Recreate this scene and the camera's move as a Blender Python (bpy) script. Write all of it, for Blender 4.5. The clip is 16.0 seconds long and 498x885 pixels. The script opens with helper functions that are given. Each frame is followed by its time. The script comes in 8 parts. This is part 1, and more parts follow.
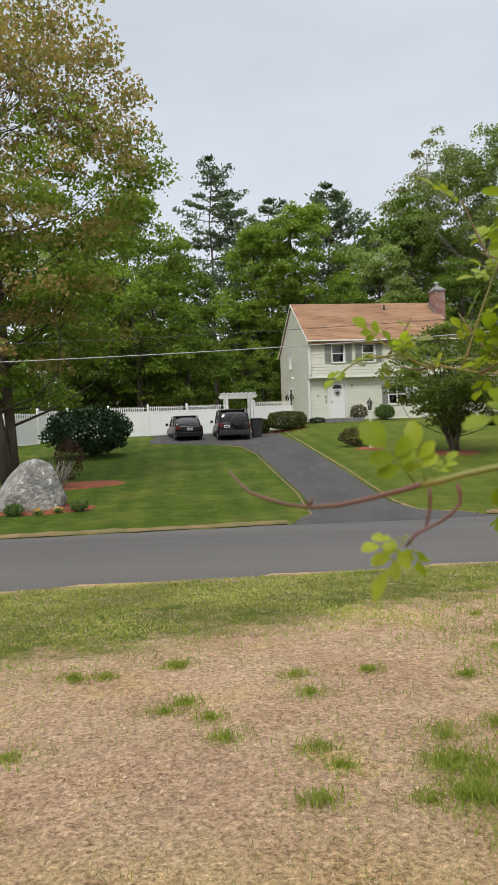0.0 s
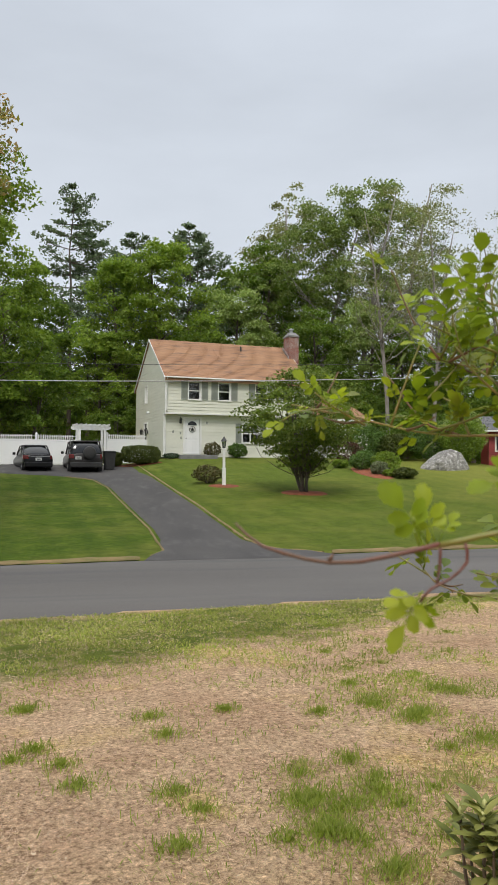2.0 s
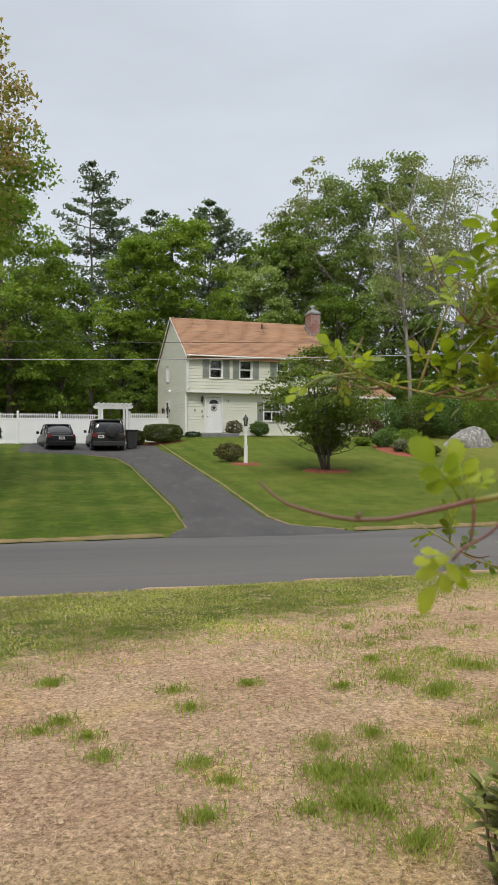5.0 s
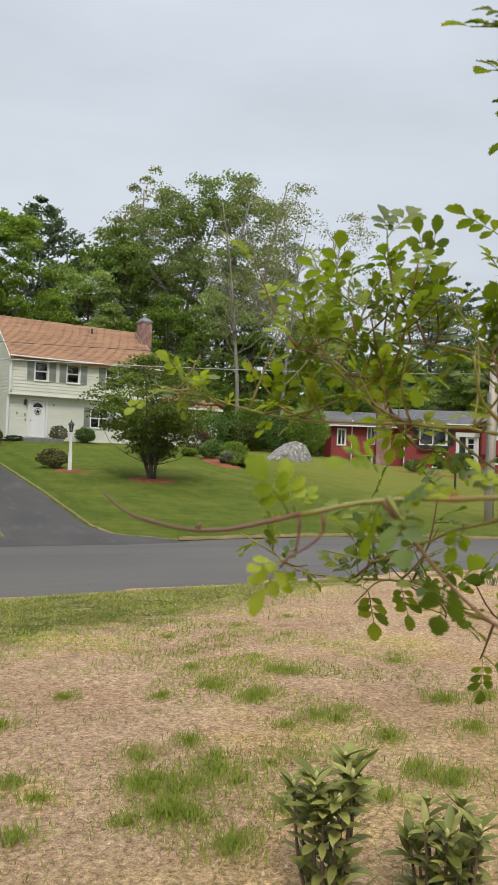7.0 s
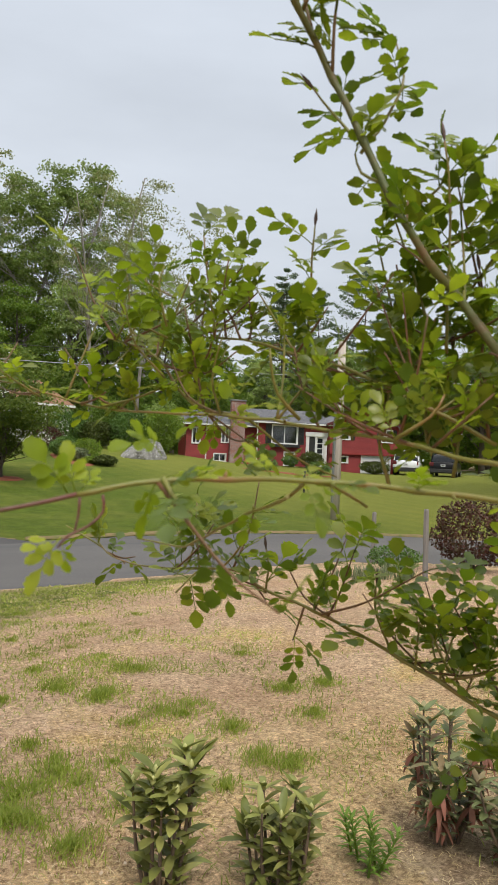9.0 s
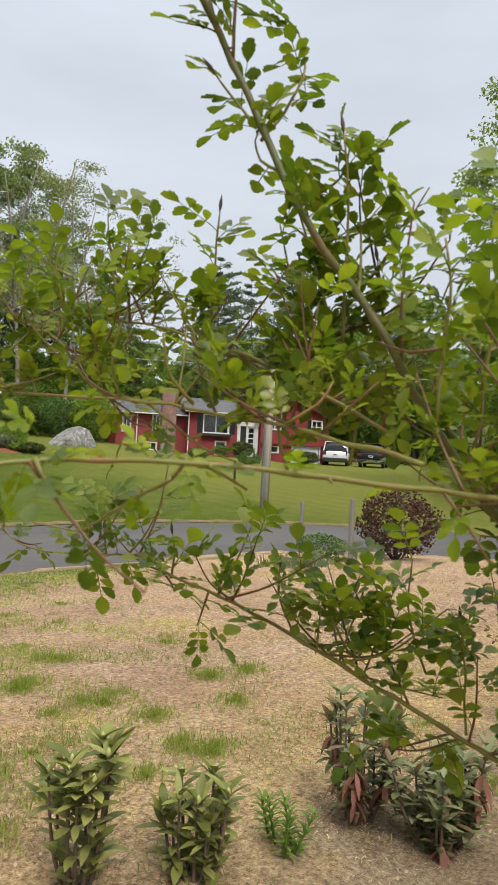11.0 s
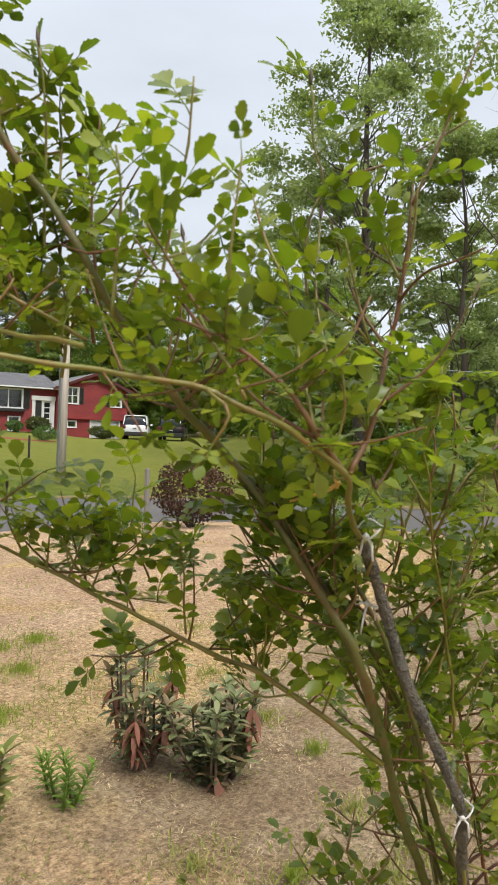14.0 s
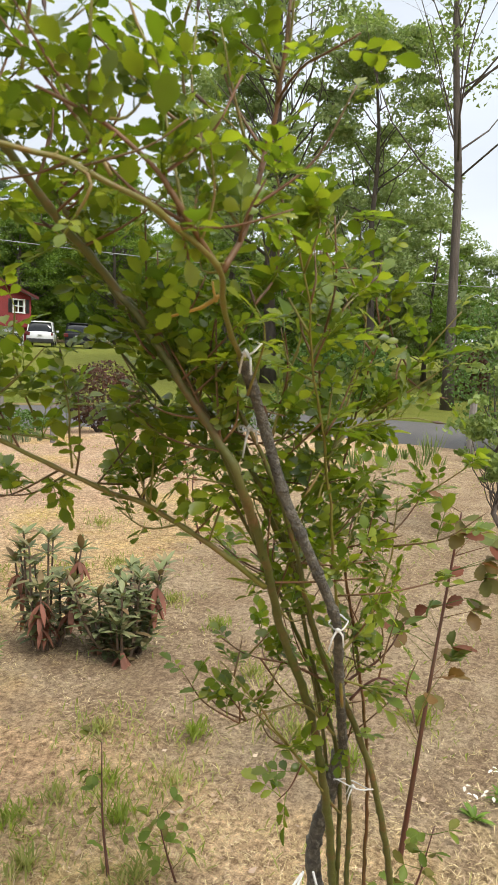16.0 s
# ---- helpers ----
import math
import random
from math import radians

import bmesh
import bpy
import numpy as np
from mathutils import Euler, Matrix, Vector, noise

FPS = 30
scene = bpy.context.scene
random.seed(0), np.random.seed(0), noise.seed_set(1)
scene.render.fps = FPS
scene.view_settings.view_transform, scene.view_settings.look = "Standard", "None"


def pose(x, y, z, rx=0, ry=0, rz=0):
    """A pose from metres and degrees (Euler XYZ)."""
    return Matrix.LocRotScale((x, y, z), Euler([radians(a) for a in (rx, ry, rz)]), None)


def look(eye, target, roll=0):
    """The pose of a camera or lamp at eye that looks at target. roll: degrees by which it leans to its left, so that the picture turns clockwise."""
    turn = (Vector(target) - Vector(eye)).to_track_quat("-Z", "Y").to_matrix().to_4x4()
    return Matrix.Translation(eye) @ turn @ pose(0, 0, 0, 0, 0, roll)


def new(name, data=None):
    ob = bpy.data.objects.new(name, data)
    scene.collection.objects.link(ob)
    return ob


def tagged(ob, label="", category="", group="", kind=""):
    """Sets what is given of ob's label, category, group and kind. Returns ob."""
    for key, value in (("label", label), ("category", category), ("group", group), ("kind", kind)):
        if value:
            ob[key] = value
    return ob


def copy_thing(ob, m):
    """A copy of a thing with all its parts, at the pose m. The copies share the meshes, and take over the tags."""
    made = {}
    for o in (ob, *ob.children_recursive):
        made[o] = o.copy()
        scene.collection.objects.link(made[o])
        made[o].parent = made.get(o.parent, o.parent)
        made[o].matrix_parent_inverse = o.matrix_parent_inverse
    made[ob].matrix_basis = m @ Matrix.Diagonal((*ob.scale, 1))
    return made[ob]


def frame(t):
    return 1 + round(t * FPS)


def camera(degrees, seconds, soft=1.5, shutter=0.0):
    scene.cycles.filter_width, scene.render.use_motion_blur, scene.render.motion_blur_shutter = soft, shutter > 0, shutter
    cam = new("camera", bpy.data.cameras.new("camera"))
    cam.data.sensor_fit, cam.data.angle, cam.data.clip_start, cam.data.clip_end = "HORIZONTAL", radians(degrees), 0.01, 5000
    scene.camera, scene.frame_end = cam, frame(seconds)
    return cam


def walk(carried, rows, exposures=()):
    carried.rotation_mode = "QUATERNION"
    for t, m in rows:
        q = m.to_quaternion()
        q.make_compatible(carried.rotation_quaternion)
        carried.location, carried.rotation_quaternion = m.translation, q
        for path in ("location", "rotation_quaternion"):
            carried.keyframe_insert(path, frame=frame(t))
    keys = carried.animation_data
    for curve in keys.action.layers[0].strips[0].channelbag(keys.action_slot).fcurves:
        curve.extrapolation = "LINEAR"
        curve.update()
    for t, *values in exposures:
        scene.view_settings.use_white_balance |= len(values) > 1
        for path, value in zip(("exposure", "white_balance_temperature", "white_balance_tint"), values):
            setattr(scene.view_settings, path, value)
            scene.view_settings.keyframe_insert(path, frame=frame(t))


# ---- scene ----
cam = camera(37.71, 16.0, soft=1.35)
cam.data.dof.use_dof, cam.data.dof.focus_distance, cam.data.dof.aperture_fstop = True, 4.2, 24.0

PATH = [
    (0.0, pose(0.000, 0.000, 1.600, 89.09, 2.11, 0.32)),
    (0.5, pose(-0.015, 0.011, 1.621, 89.77, 1.23, -4.22)),
    (1.0, pose(-0.050, 0.005, 1.621, 90.64, 0.46, -7.92)),
    (1.5, pose(-0.077, -0.000, 1.617, 91.34, -0.01, -10.18)),
    (2.0, pose(-0.099, -0.002, 1.613, 91.71, -0.33, -11.28)),
    (2.5, pose(-0.135, 0.002, 1.611, 91.73, -0.45, -11.35)),
    (3.0, pose(-0.138, -0.000, 1.606, 91.45, -0.38, -10.55)),
    (3.2, pose(-0.134, -0.003, 1.608, 91.25, -0.33, -9.99)),
    (5.3, pose(-0.096, 0.016, 1.599, 89.88, -0.11, -9.58)),
    (5.5, pose(-0.120, 0.005, 1.611, 89.90, -0.48, -11.00)),
    (6.0, pose(-0.118, 0.004, 1.606, 90.19, -0.91, -15.06)),
    (6.5, pose(-0.117, -0.000, 1.603, 90.59, -1.64, -19.26)),
    (7.0, pose(-0.116, -0.013, 1.603, 91.01, -2.13, -23.11)),
    (7.5, pose(-0.111, -0.026, 1.603, 91.40, -2.48, -26.56)),
    (8.0, pose(-0.102, -0.037, 1.604, 91.65, -2.48, -29.66)),
    (8.5, pose(-0.103, -0.046, 1.598, 91.61, -2.47, -32.34)),
    (9.0, pose(-0.082, -0.052, 1.595, 91.31, -2.44, -34.45)),
    (9.2, pose(-0.060, -0.053, 1.594, 91.13, -2.40, -35.21)),
    (11.3, pose(-0.055, -0.092, 1.591, 90.82, -2.96, -41.03)),
    (11.5, pose(-0.056, -0.107, 1.590, 90.91, -2.83, -42.03)),
    (12.0, pose(-0.046, -0.125, 1.583, 91.05, -2.86, -44.82)),
    (12.5, pose(-0.037, -0.136, 1.574, 91.07, -2.73, -47.94)),
    (13.0, pose(-0.027, -0.157, 1.563, 90.93, -2.53, -50.82)),
    (13.5, pose(-0.026, -0.174, 1.548, 90.43, -2.34, -53.29)),
    (14.0, pose(-0.014, -0.197, 1.519, 89.47, -2.19, -55.34)),
    (14.5, pose(0.001, -0.206, 1.495, 87.90, -1.93, -57.17)),
    (15.0, pose(0.001, -0.223, 1.473, 86.24, -1.93, -59.04)),
    (15.5, pose(-0.001, -0.240, 1.440, 84.32, -2.10, -60.89)),
    (16.0, pose(-0.001, -0.239, 1.407, 82.70, -2.52, -62.26)),
]
walk(cam, PATH, [(0.0, 0.06), (3.0, 0.0), (6.0, 0.02), (9.0, 0.08), (11.5, 0.16), (13.0, 0.23), (14.5, 0.35), (16.0, 0.45)])

# ---------------------------------------------------------------- light
world = bpy.data.worlds.new("overcast_sky")
scene.world = world
world.use_nodes = True
wn, wl = world.node_tree.nodes, world.node_tree.links
wn.clear()
SUN_ELEV, SUN_TURN = radians(52), radians(200)
sky = wn.new("ShaderNodeTexSky")
sky.sky_type, sky.sun_disc, sky.sun_elevation, sky.sun_rotation = "NISHITA", False, SUN_ELEV, SUN_TURN
sky.air_density, sky.dust_density = 1.0, 4.0
tc = wn.new("ShaderNodeTexCoord")
sep = wn.new("ShaderNodeSeparateXYZ")
wl.new(tc.outputs["Generated"], sep.inputs[0])
# cloud deck: pale near the horizon, brighter overhead
ramp = wn.new("ShaderNodeValToRGB")
ramp.color_ramp.elements[0].position, ramp.color_ramp.elements[0].color = 0.0, (0.733, 0.775, 0.825, 1)
ramp.color_ramp.elements[1].position, ramp.color_ramp.elements[1].color = 1.0, (2.9, 2.93, 2.97, 1)
mid = ramp.color_ramp.elements.new(0.62)
mid.color = (0.653, 0.705, 0.781, 1)
wl.new(sep.outputs["Z"], ramp.inputs[0])
cmap = wn.new("ShaderNodeMapping")
cmap.inputs["Scale"].default_value = (1.0, 1.0, 3.2)
wl.new(tc.outputs["Generated"], cmap.inputs[0])
cloud = wn.new("ShaderNodeTexNoise")
cloud.inputs["Scale"].default_value, cloud.inputs["Detail"].default_value, cloud.inputs["Roughness"].default_value = 2.3, 5.0, 0.5
wl.new(cmap.outputs[0], cloud.inputs["Vector"])
cr = wn.new("ShaderNodeMapRange")
cr.inputs["From Min"].default_value, cr.inputs["From Max"].default_value = 0.3, 0.7
cr.inputs["To Min"].default_value, cr.inputs["To Max"].default_value = 0.90, 1.08
wl.new(cloud.outputs["Fac"], cr.inputs["Value"])
cm = wn.new("ShaderNodeVectorMath")
cm.operation = "SCALE"
wl.new(ramp.outputs[0], cm.inputs[0])
wl.new(cr.outputs[0], cm.inputs["Scale"])
bg_cloud, bg_sky, addsh = wn.new("ShaderNodeBackground"), wn.new("ShaderNodeBackground"), wn.new("ShaderNodeAddShader")
bg_cloud.inputs["Strength"].default_value, bg_sky.inputs["Strength"].default_value = 0.90, 0.015
wl.new(cm.outputs[0], bg_cloud.inputs["Color"])
wl.new(sky.outputs[0], bg_sky.inputs["Color"])
wl.new(bg_cloud.outputs[0], addsh.inputs[0])
wl.new(bg_sky.outputs[0], addsh.inputs[1])
wo = wn.new("ShaderNodeOutputWorld")
wl.new(addsh.outputs[0], wo.inputs["Surface"])
sun_data = bpy.data.lights.new("sun", "SUN")
sun_data.energy, sun_data.angle, sun_data.color = 2.0, radians(14), (1.0, 0.95, 0.87)
sun = new("sun", sun_data)
sun_dir = Vector((math.sin(SUN_TURN) * math.cos(SUN_ELEV), math.cos(SUN_TURN) * math.cos(SUN_ELEV), math.sin(SUN_ELEV)))
sun.matrix_world = look(sun_dir * 60, (0, 0, 0))


# ---------------------------------------------------------------- materials
def shader(name):
    m = bpy.data.materials.new(name)
    m.use_nodes = True
    return m, m.node_tree.nodes, m.node_tree.links, m.node_tree.nodes["Principled BSDF"]


def mixrgb(n, l, fac, a, b, mode="MIX"):
    x = n.new("ShaderNodeMix")
    x.data_type, x.blend_type = "RGBA", mode
    for sock, v in ((x.inputs[0], fac), (x.inputs[6], a), (x.inputs[7], b)):
        if isinstance(v, bpy.types.NodeSocket):
            l.new(v, sock)
        elif isinstance(v, (int, float)):
            sock.default_value = v
        else:
            sock.default_value = (*v, 1)
    return x.outputs[2]


def noise_tex(n, l, scale, vec, detail=4.0, rough=0.6, lo=0.35, hi=0.65, stretch=None):
    x = n.new("ShaderNodeTexNoise")
    x.inputs["Scale"].default_value, x.inputs["Detail"].default_value, x.inputs["Roughness"].default_value = scale, detail, rough
    if stretch:
        mp = n.new("ShaderNodeMapping")
        mp.inputs["Scale"].default_value = stretch
        l.new(vec, mp.inputs[0])
        vec = mp.outputs[0]
    l.new(vec, x.inputs["Vector"])
    r = n.new("ShaderNodeMapRange")
    r.inputs["From Min"].default_value, r.inputs["From Max"].default_value = lo, hi
    l.new(x.outputs["Fac"], r.inputs["Value"])
    return r.outputs[0]


def bump(n, l, b, height, strength, dist):
    x = n.new("ShaderNodeBump")
    x.inputs["Strength"].default_value, x.inputs["Distance"].default_value = strength, dist
    l.new(height, x.inputs["Height"])
    l.new(x.outputs[0], b.inputs["Normal"])


def surface(name, c1, c2, rough=0.6, scale=2.0, fine=40.0, relief=0.3, dist=0.004, metal=0.0, stretch=None, dirt=None, coat=0.0):
    """Two tones over a coarse noise, fine grain over both, and relief."""
    m, n, l, b = shader(name)
    vec = n.new("ShaderNodeTexCoord").outputs["Object"]
    big = noise_tex(n, l, scale, vec, stretch=stretch)
    small = noise_tex(n, l, fine, vec, stretch=stretch, lo=0.25, hi=0.75)
    col = mixrgb(n, l, big, c1, c2)
    dark = tuple(0.72 * (p + q) / 2 for p, q in zip(c1, c2))
    f = n.new("ShaderNodeMath")
    f.operation, f.inputs[1].default_value = "MULTIPLY", 0.45
    l.new(small, f.inputs[0])
    col = mixrgb(n, l, f.outputs[0], col, dark)
    if dirt:
        col = mixrgb(n, l, noise_tex(n, l, scale * 2.7, vec, lo=0.52, hi=0.70, stretch=stretch), col, dirt)
    rnd = n.new("ShaderNodeObjectInfo").outputs["Random"]
    hv = n.new("ShaderNodeHueSaturation")
    mr = n.new("ShaderNodeMapRange")
    mr.inputs["To Min"].default_value, mr.inputs["To Max"].default_value = 0.94, 1.06
    l.new(rnd, mr.inputs["Value"])
    l.new(mr.outputs[0], hv.inputs["Value"])
    l.new(col, hv.inputs["Color"])
    l.new(hv.outputs[0], b.inputs["Base Color"])
    b.inputs["Roughness"].default_value, b.inputs["Metallic"].default_value = rough, metal
    b.inputs["Coat Weight"].default_value = coat
    if relief:
        bump(n, l, b, small, relief, dist)
    return m


def foliage(name, tones, rough=0.5, through_light=0.35, spread=0.35, per_object=False):
    """Leaves: tones picked leaf by leaf, light passing through."""
    m, n, l, b = shader(name)
    src = n.new("ShaderNodeObjectInfo").outputs["Random"] if per_object else n.new("ShaderNodeNewGeometry").outputs["Random Per Island"]
    ra = n.new("ShaderNodeValToRGB")
    ra.color_ramp.elements[0].color, ra.color_ramp.elements[1].color = (*tones[0], 1), (*tones[-1], 1)
    for k, c in enumerate(tones[1:-1], 1):
        e = ra.color_ramp.elements.new(k / (len(tones) - 1))
        e.color = (*c, 1)
    l.new(src, ra.inputs[0])
    vec = n.new("ShaderNodeTexCoord").outputs["Object"]
    patch = noise_tex(n, l, spread, vec)
    hv = n.new("ShaderNodeHueSaturation")
    mr = n.new("ShaderNodeMapRange")
    mr.inputs["To Min"].default_value, mr.inputs["To Max"].default_value = 0.72, 1.25
    l.new(patch, mr.inputs["Value"])
    l.new(mr.outputs[0], hv.inputs["Value"])
    l.new(ra.outputs[0], hv.inputs["Color"])
    l.new(hv.outputs[0], b.inputs["Base Color"])
    b.inputs["Roughness"].default_value = rough
    b.inputs["Specular IOR Level"].default_value = 0.22
    tr = n.new("ShaderNodeBsdfTranslucent")
    bright = mixrgb(n, l, 1.0, hv.outputs[0], (1.25, 1.35, 0.7), "MULTIPLY")
    l.new(bright, tr.inputs["Color"])
    mx = n.new("ShaderNodeMixShader")
    mx.inputs[0].default_value = through_light
    l.new(b.outputs[0], mx.inputs[1])
    l.new(tr.outputs[0], mx.inputs[2])
    l.new(mx.outputs[0], n["Material Output"].inputs["Surface"])
    return m


def glass(name, tint=(0.9, 0.95, 0.95)):
    m, n, l, b = shader(name)
    b.inputs["Base Color"].default_value = (*tint, 1)
    b.inputs["Transmission Weight"].default_value, b.inputs["Roughness"].default_value, b.inputs["IOR"].default_value = 1.0, 0.02, 1.45
    return m


WHITE = surface("white_vinyl", (0.80, 0.80, 0.79), (0.72, 0.73, 0.72), 0.45, 0.8, 30, 0.1)
TRIM = surface("white_trim_paint", (0.80, 0.80, 0.78), (0.70, 0.70, 0.67), 0.5, 1.5, 40, 0.15)
SIDING = surface("pale_sage_siding", (0.70, 0.70, 0.605), (0.64, 0.645, 0.55), 0.6, 0.6, 18, 0.15, stretch=(1, 1, 3))
SHUTTER = surface("grey_green_shutter", (0.30, 0.32, 0.28), (0.26, 0.28, 0.25), 0.6, 1.5, 30, 0.2)
BARN_RED = surface("barn_red_siding", (0.285, 0.028, 0.026), (0.22, 0.020, 0.020), 0.6, 0.7, 22, 0.2, stretch=(1, 1, 3))
SHINGLE = surface("brown_asphalt_shingle", (0.345, 0.195, 0.105), (0.255, 0.135, 0.075), 0.9, 1.3, 16, 0.5, 0.01, stretch=(0.3, 1.6, 1.6), dirt=(0.135, 0.080, 0.058))
DARK_RED = surface("dark_red_trim_paint", (0.10, 0.016, 0.015), (0.075, 0.013, 0.012), 0.6, 1.5, 30, 0.2)
GREY_SHINGLE = surface("grey_asphalt_shingle", (0.16, 0.16, 0.165), (0.11, 0.11, 0.12), 0.9, 1.0, 14, 0.5, 0.01)
BLACK_METAL = surface("black_painted_metal", (0.02, 0.02, 0.02), (0.035, 0.035, 0.034), 0.4, 5, 60, 0.1)
STONE = surface("grey_granite", (0.36, 0.345, 0.315), (0.15, 0.145, 0.135), 0.9, 2.6, 11, 1.0, 0.06, dirt=(0.56, 0.55, 0.53))
GREY_STEP = surface("grey_step_stone", (0.22, 0.22, 0.215), (0.15, 0.15, 0.15), 0.85, 3, 30, 0.4)
MULCH = surface("red_bark_mulch", (0.30, 0.085, 0.035), (0.17, 0.05, 0.025), 0.95, 5, 30, 1.0, 0.03)
BARK = surface("grey_brown_bark", (0.13, 0.105, 0.085), (0.07, 0.056, 0.047), 0.9, 3, 18, 1.0, 0.02, stretch=(1, 1, 0.25))
PALE_BARK = surface("pale_grey_bark", (0.30, 0.28, 0.25), (0.17, 0.15, 0.13), 0.9, 3, 18, 0.8, 0.02, stretch=(1, 1, 0.3))
POLE_WOOD = surface("weathered_pole_wood", (0.52, 0.46, 0.40), (0.36, 0.30, 0.25), 0.85, 2, 40, 0.5, 0.005, stretch=(4, 4, 0.15))
POST_WOOD = surface("grey_fence_post_wood", (0.24, 0.22, 0.20), (0.14, 0.13, 0.12), 0.9, 4, 50, 0.5, 0.005, stretch=(4, 4, 0.2))
RUBBER = surface("black_rubber", (0.018, 0.018, 0.018), (0.03, 0.03, 0.03), 0.75, 8, 60, 0.2)
CAR_BLACK = surface("black_car_paint", (0.007, 0.007, 0.008), (0.009, 0.009, 0.010), 0.3, 3, 80, 0.0)
CAR_GREY = surface("dark_taupe_car_paint", (0.030, 0.027, 0.026), (0.026, 0.024, 0.023), 0.32, 3, 80, 0.0, metal=0.2)
CAR_WHITE = surface("white_car_paint", (0.72, 0.73, 0.74), (0.68, 0.69, 0.7), 0.3, 3, 80, 0.0, coat=0.5)
# grey dark enough to put the unlit rooms' shade into the paint
ROOM_GREY = surface("room_paint_with_shade", (0.16, 0.155, 0.15), (0.12, 0.12, 0.115), 0.8, 1.0, 20, 0.1)
DARK_GLASS = surface("dark_car_glass", (0.012, 0.014, 0.016), (0.016, 0.018, 0.02), 0.06, 3, 60, 0.0)
TAIL_RED = surface("red_tail_lamp", (0.13, 0.010, 0.010), (0.10, 0.008, 0.008), 0.2, 5, 60, 0.0)
RIM_METAL = surface("silver_wheel_metal", (0.45, 0.45, 0.46), (0.38, 0.38, 0.39), 0.35, 5, 60, 0.0, metal=0.8)
for paint in (CAR_BLACK, CAR_GREY):
    paint.node_tree.nodes["Principled BSDF"].inputs["Specular IOR Level"].default_value = 0.22
PLATE = surface("pale_number_plate", (0.62, 0.63, 0.62), (0.55, 0.56, 0.56), 0.5, 5, 60, 0.0)
GLASS = glass("window_glass")
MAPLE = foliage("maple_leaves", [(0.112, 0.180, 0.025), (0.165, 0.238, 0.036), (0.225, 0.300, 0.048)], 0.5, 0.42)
# these two are lightened and greyed, with far haze put into the leaf colour
MAPLE_LIGHT = foliage("light_yellow_green_leaves", [(0.165, 0.235, 0.068), (0.225, 0.295, 0.092), (0.290, 0.350, 0.120)])
PALE_LEAF = foliage("pale_hazed_leaves", [(0.190, 0.255, 0.100), (0.250, 0.308, 0.130), (0.310, 0.360, 0.165)])
DOGWOOD = foliage("dogwood_leaves", [(0.100, 0.148, 0.030), (0.140, 0.190, 0.040), (0.190, 0.228, 0.052)], 0.5, 0.42)
BROWN_SHRUB = foliage("brownish_green_leaves", [(0.085, 0.080, 0.030), (0.12, 0.095, 0.045), (0.075, 0.095, 0.030)], 0.5, 0.25, 2.0)
MAPLE_BRONZE = foliage("bronze_maple_leaves", [(0.200, 0.235, 0.055), (0.320, 0.265, 0.100), (0.420, 0.260, 0.140), (0.180, 0.240, 0.055)])
# maple tones darkened, the shade inside the wood put into the colour
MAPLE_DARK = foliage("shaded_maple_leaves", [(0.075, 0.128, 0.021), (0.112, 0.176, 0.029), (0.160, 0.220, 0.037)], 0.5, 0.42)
OAK = foliage("young_oak_leaves", [(0.190, 0.215, 0.095), (0.240, 0.235, 0.120), (0.165, 0.200, 0.075)])
OAK_GREEN = foliage("fresh_oak_leaves", [(0.125, 0.185, 0.046), (0.170, 0.225, 0.066), (0.215, 0.262, 0.088)])
PINE = foliage("pine_needles", [(0.095, 0.138, 0.085), (0.130, 0.178, 0.108), (0.170, 0.215, 0.130)], 0.6, 0.25)
SHRUB = foliage("shrub_leaves", [(0.060, 0.115, 0.026), (0.090, 0.160, 0.036), (0.120, 0.190, 0.045)], 0.5, 0.25, 2.0)
BOX_HEDGE = foliage("clipped_yew_leaves", [(0.048, 0.064, 0.014), (0.068, 0.088, 0.020), (0.092, 0.108, 0.026)], 0.5, 0.2, 2.0)
DARK_SHRUB = foliage("dark_rhododendron_leaves", [(0.018, 0.042, 0.016), (0.028, 0.060, 0.022), (0.040, 0.075, 0.028)], 0.4, 0.12, 2.0)
SAGE = foliage("grey_green_leaves", [(0.130, 0.160, 0.085), (0.180, 0.205, 0.120), (0.230, 0.250, 0.150)], 0.7, 0.25, 6.0)
MAROON = foliage("maroon_leaves", [(0.070, 0.026, 0.022), (0.10, 0.045, 0.032), (0.065, 0.060, 0.032)], 0.5, 0.25, 2.0)
FLOWER_YELLOW = surface("yellow_petals", (0.75, 0.45, 0.04), (0.65, 0.35, 0.03), 0.6, 20, 80, 0.0)


def brick_material():
    m, n, l, b = shader("red_brick")
    vec = n.new("ShaderNodeTexCoord").outputs["Object"]
    t = n.new("ShaderNodeTexBrick")
    t.inputs["Color1"].default_value, t.inputs["Color2"].default_value = (0.26, 0.085, 0.06, 1), (0.17, 0.07, 0.06, 1)
    t.inputs["Mortar"].default_value = (0.36, 0.33, 0.30, 1)
    t.inputs["Scale"].default_value, t.inputs["Mortar Size"].default_value = 1.0, 0.008
    t.inputs["Brick Width"].default_value, t.inputs["Row Height"].default_value = 0.21, 0.075
    mp = n.new("ShaderNodeMapping")
    mp.inputs["Rotation"].default_value = (radians(90), 0, 0)
    l.new(vec, mp.inputs[0])
    l.new(mp.outputs[0], t.inputs["Vector"])
    col = mixrgb(n, l, noise_tex(n, l, 1.5, vec, lo=0.5, hi=0.75), t.outputs["Color"], (0.30, 0.26, 0.24))
    l.new(col, b.inputs["Base Color"])
    b.inputs["Roughness"].default_value = 0.9
    bump(n, l, b, t.outputs["Fac"], -0.5, 0.01)
    return m


BRICK = brick_material()


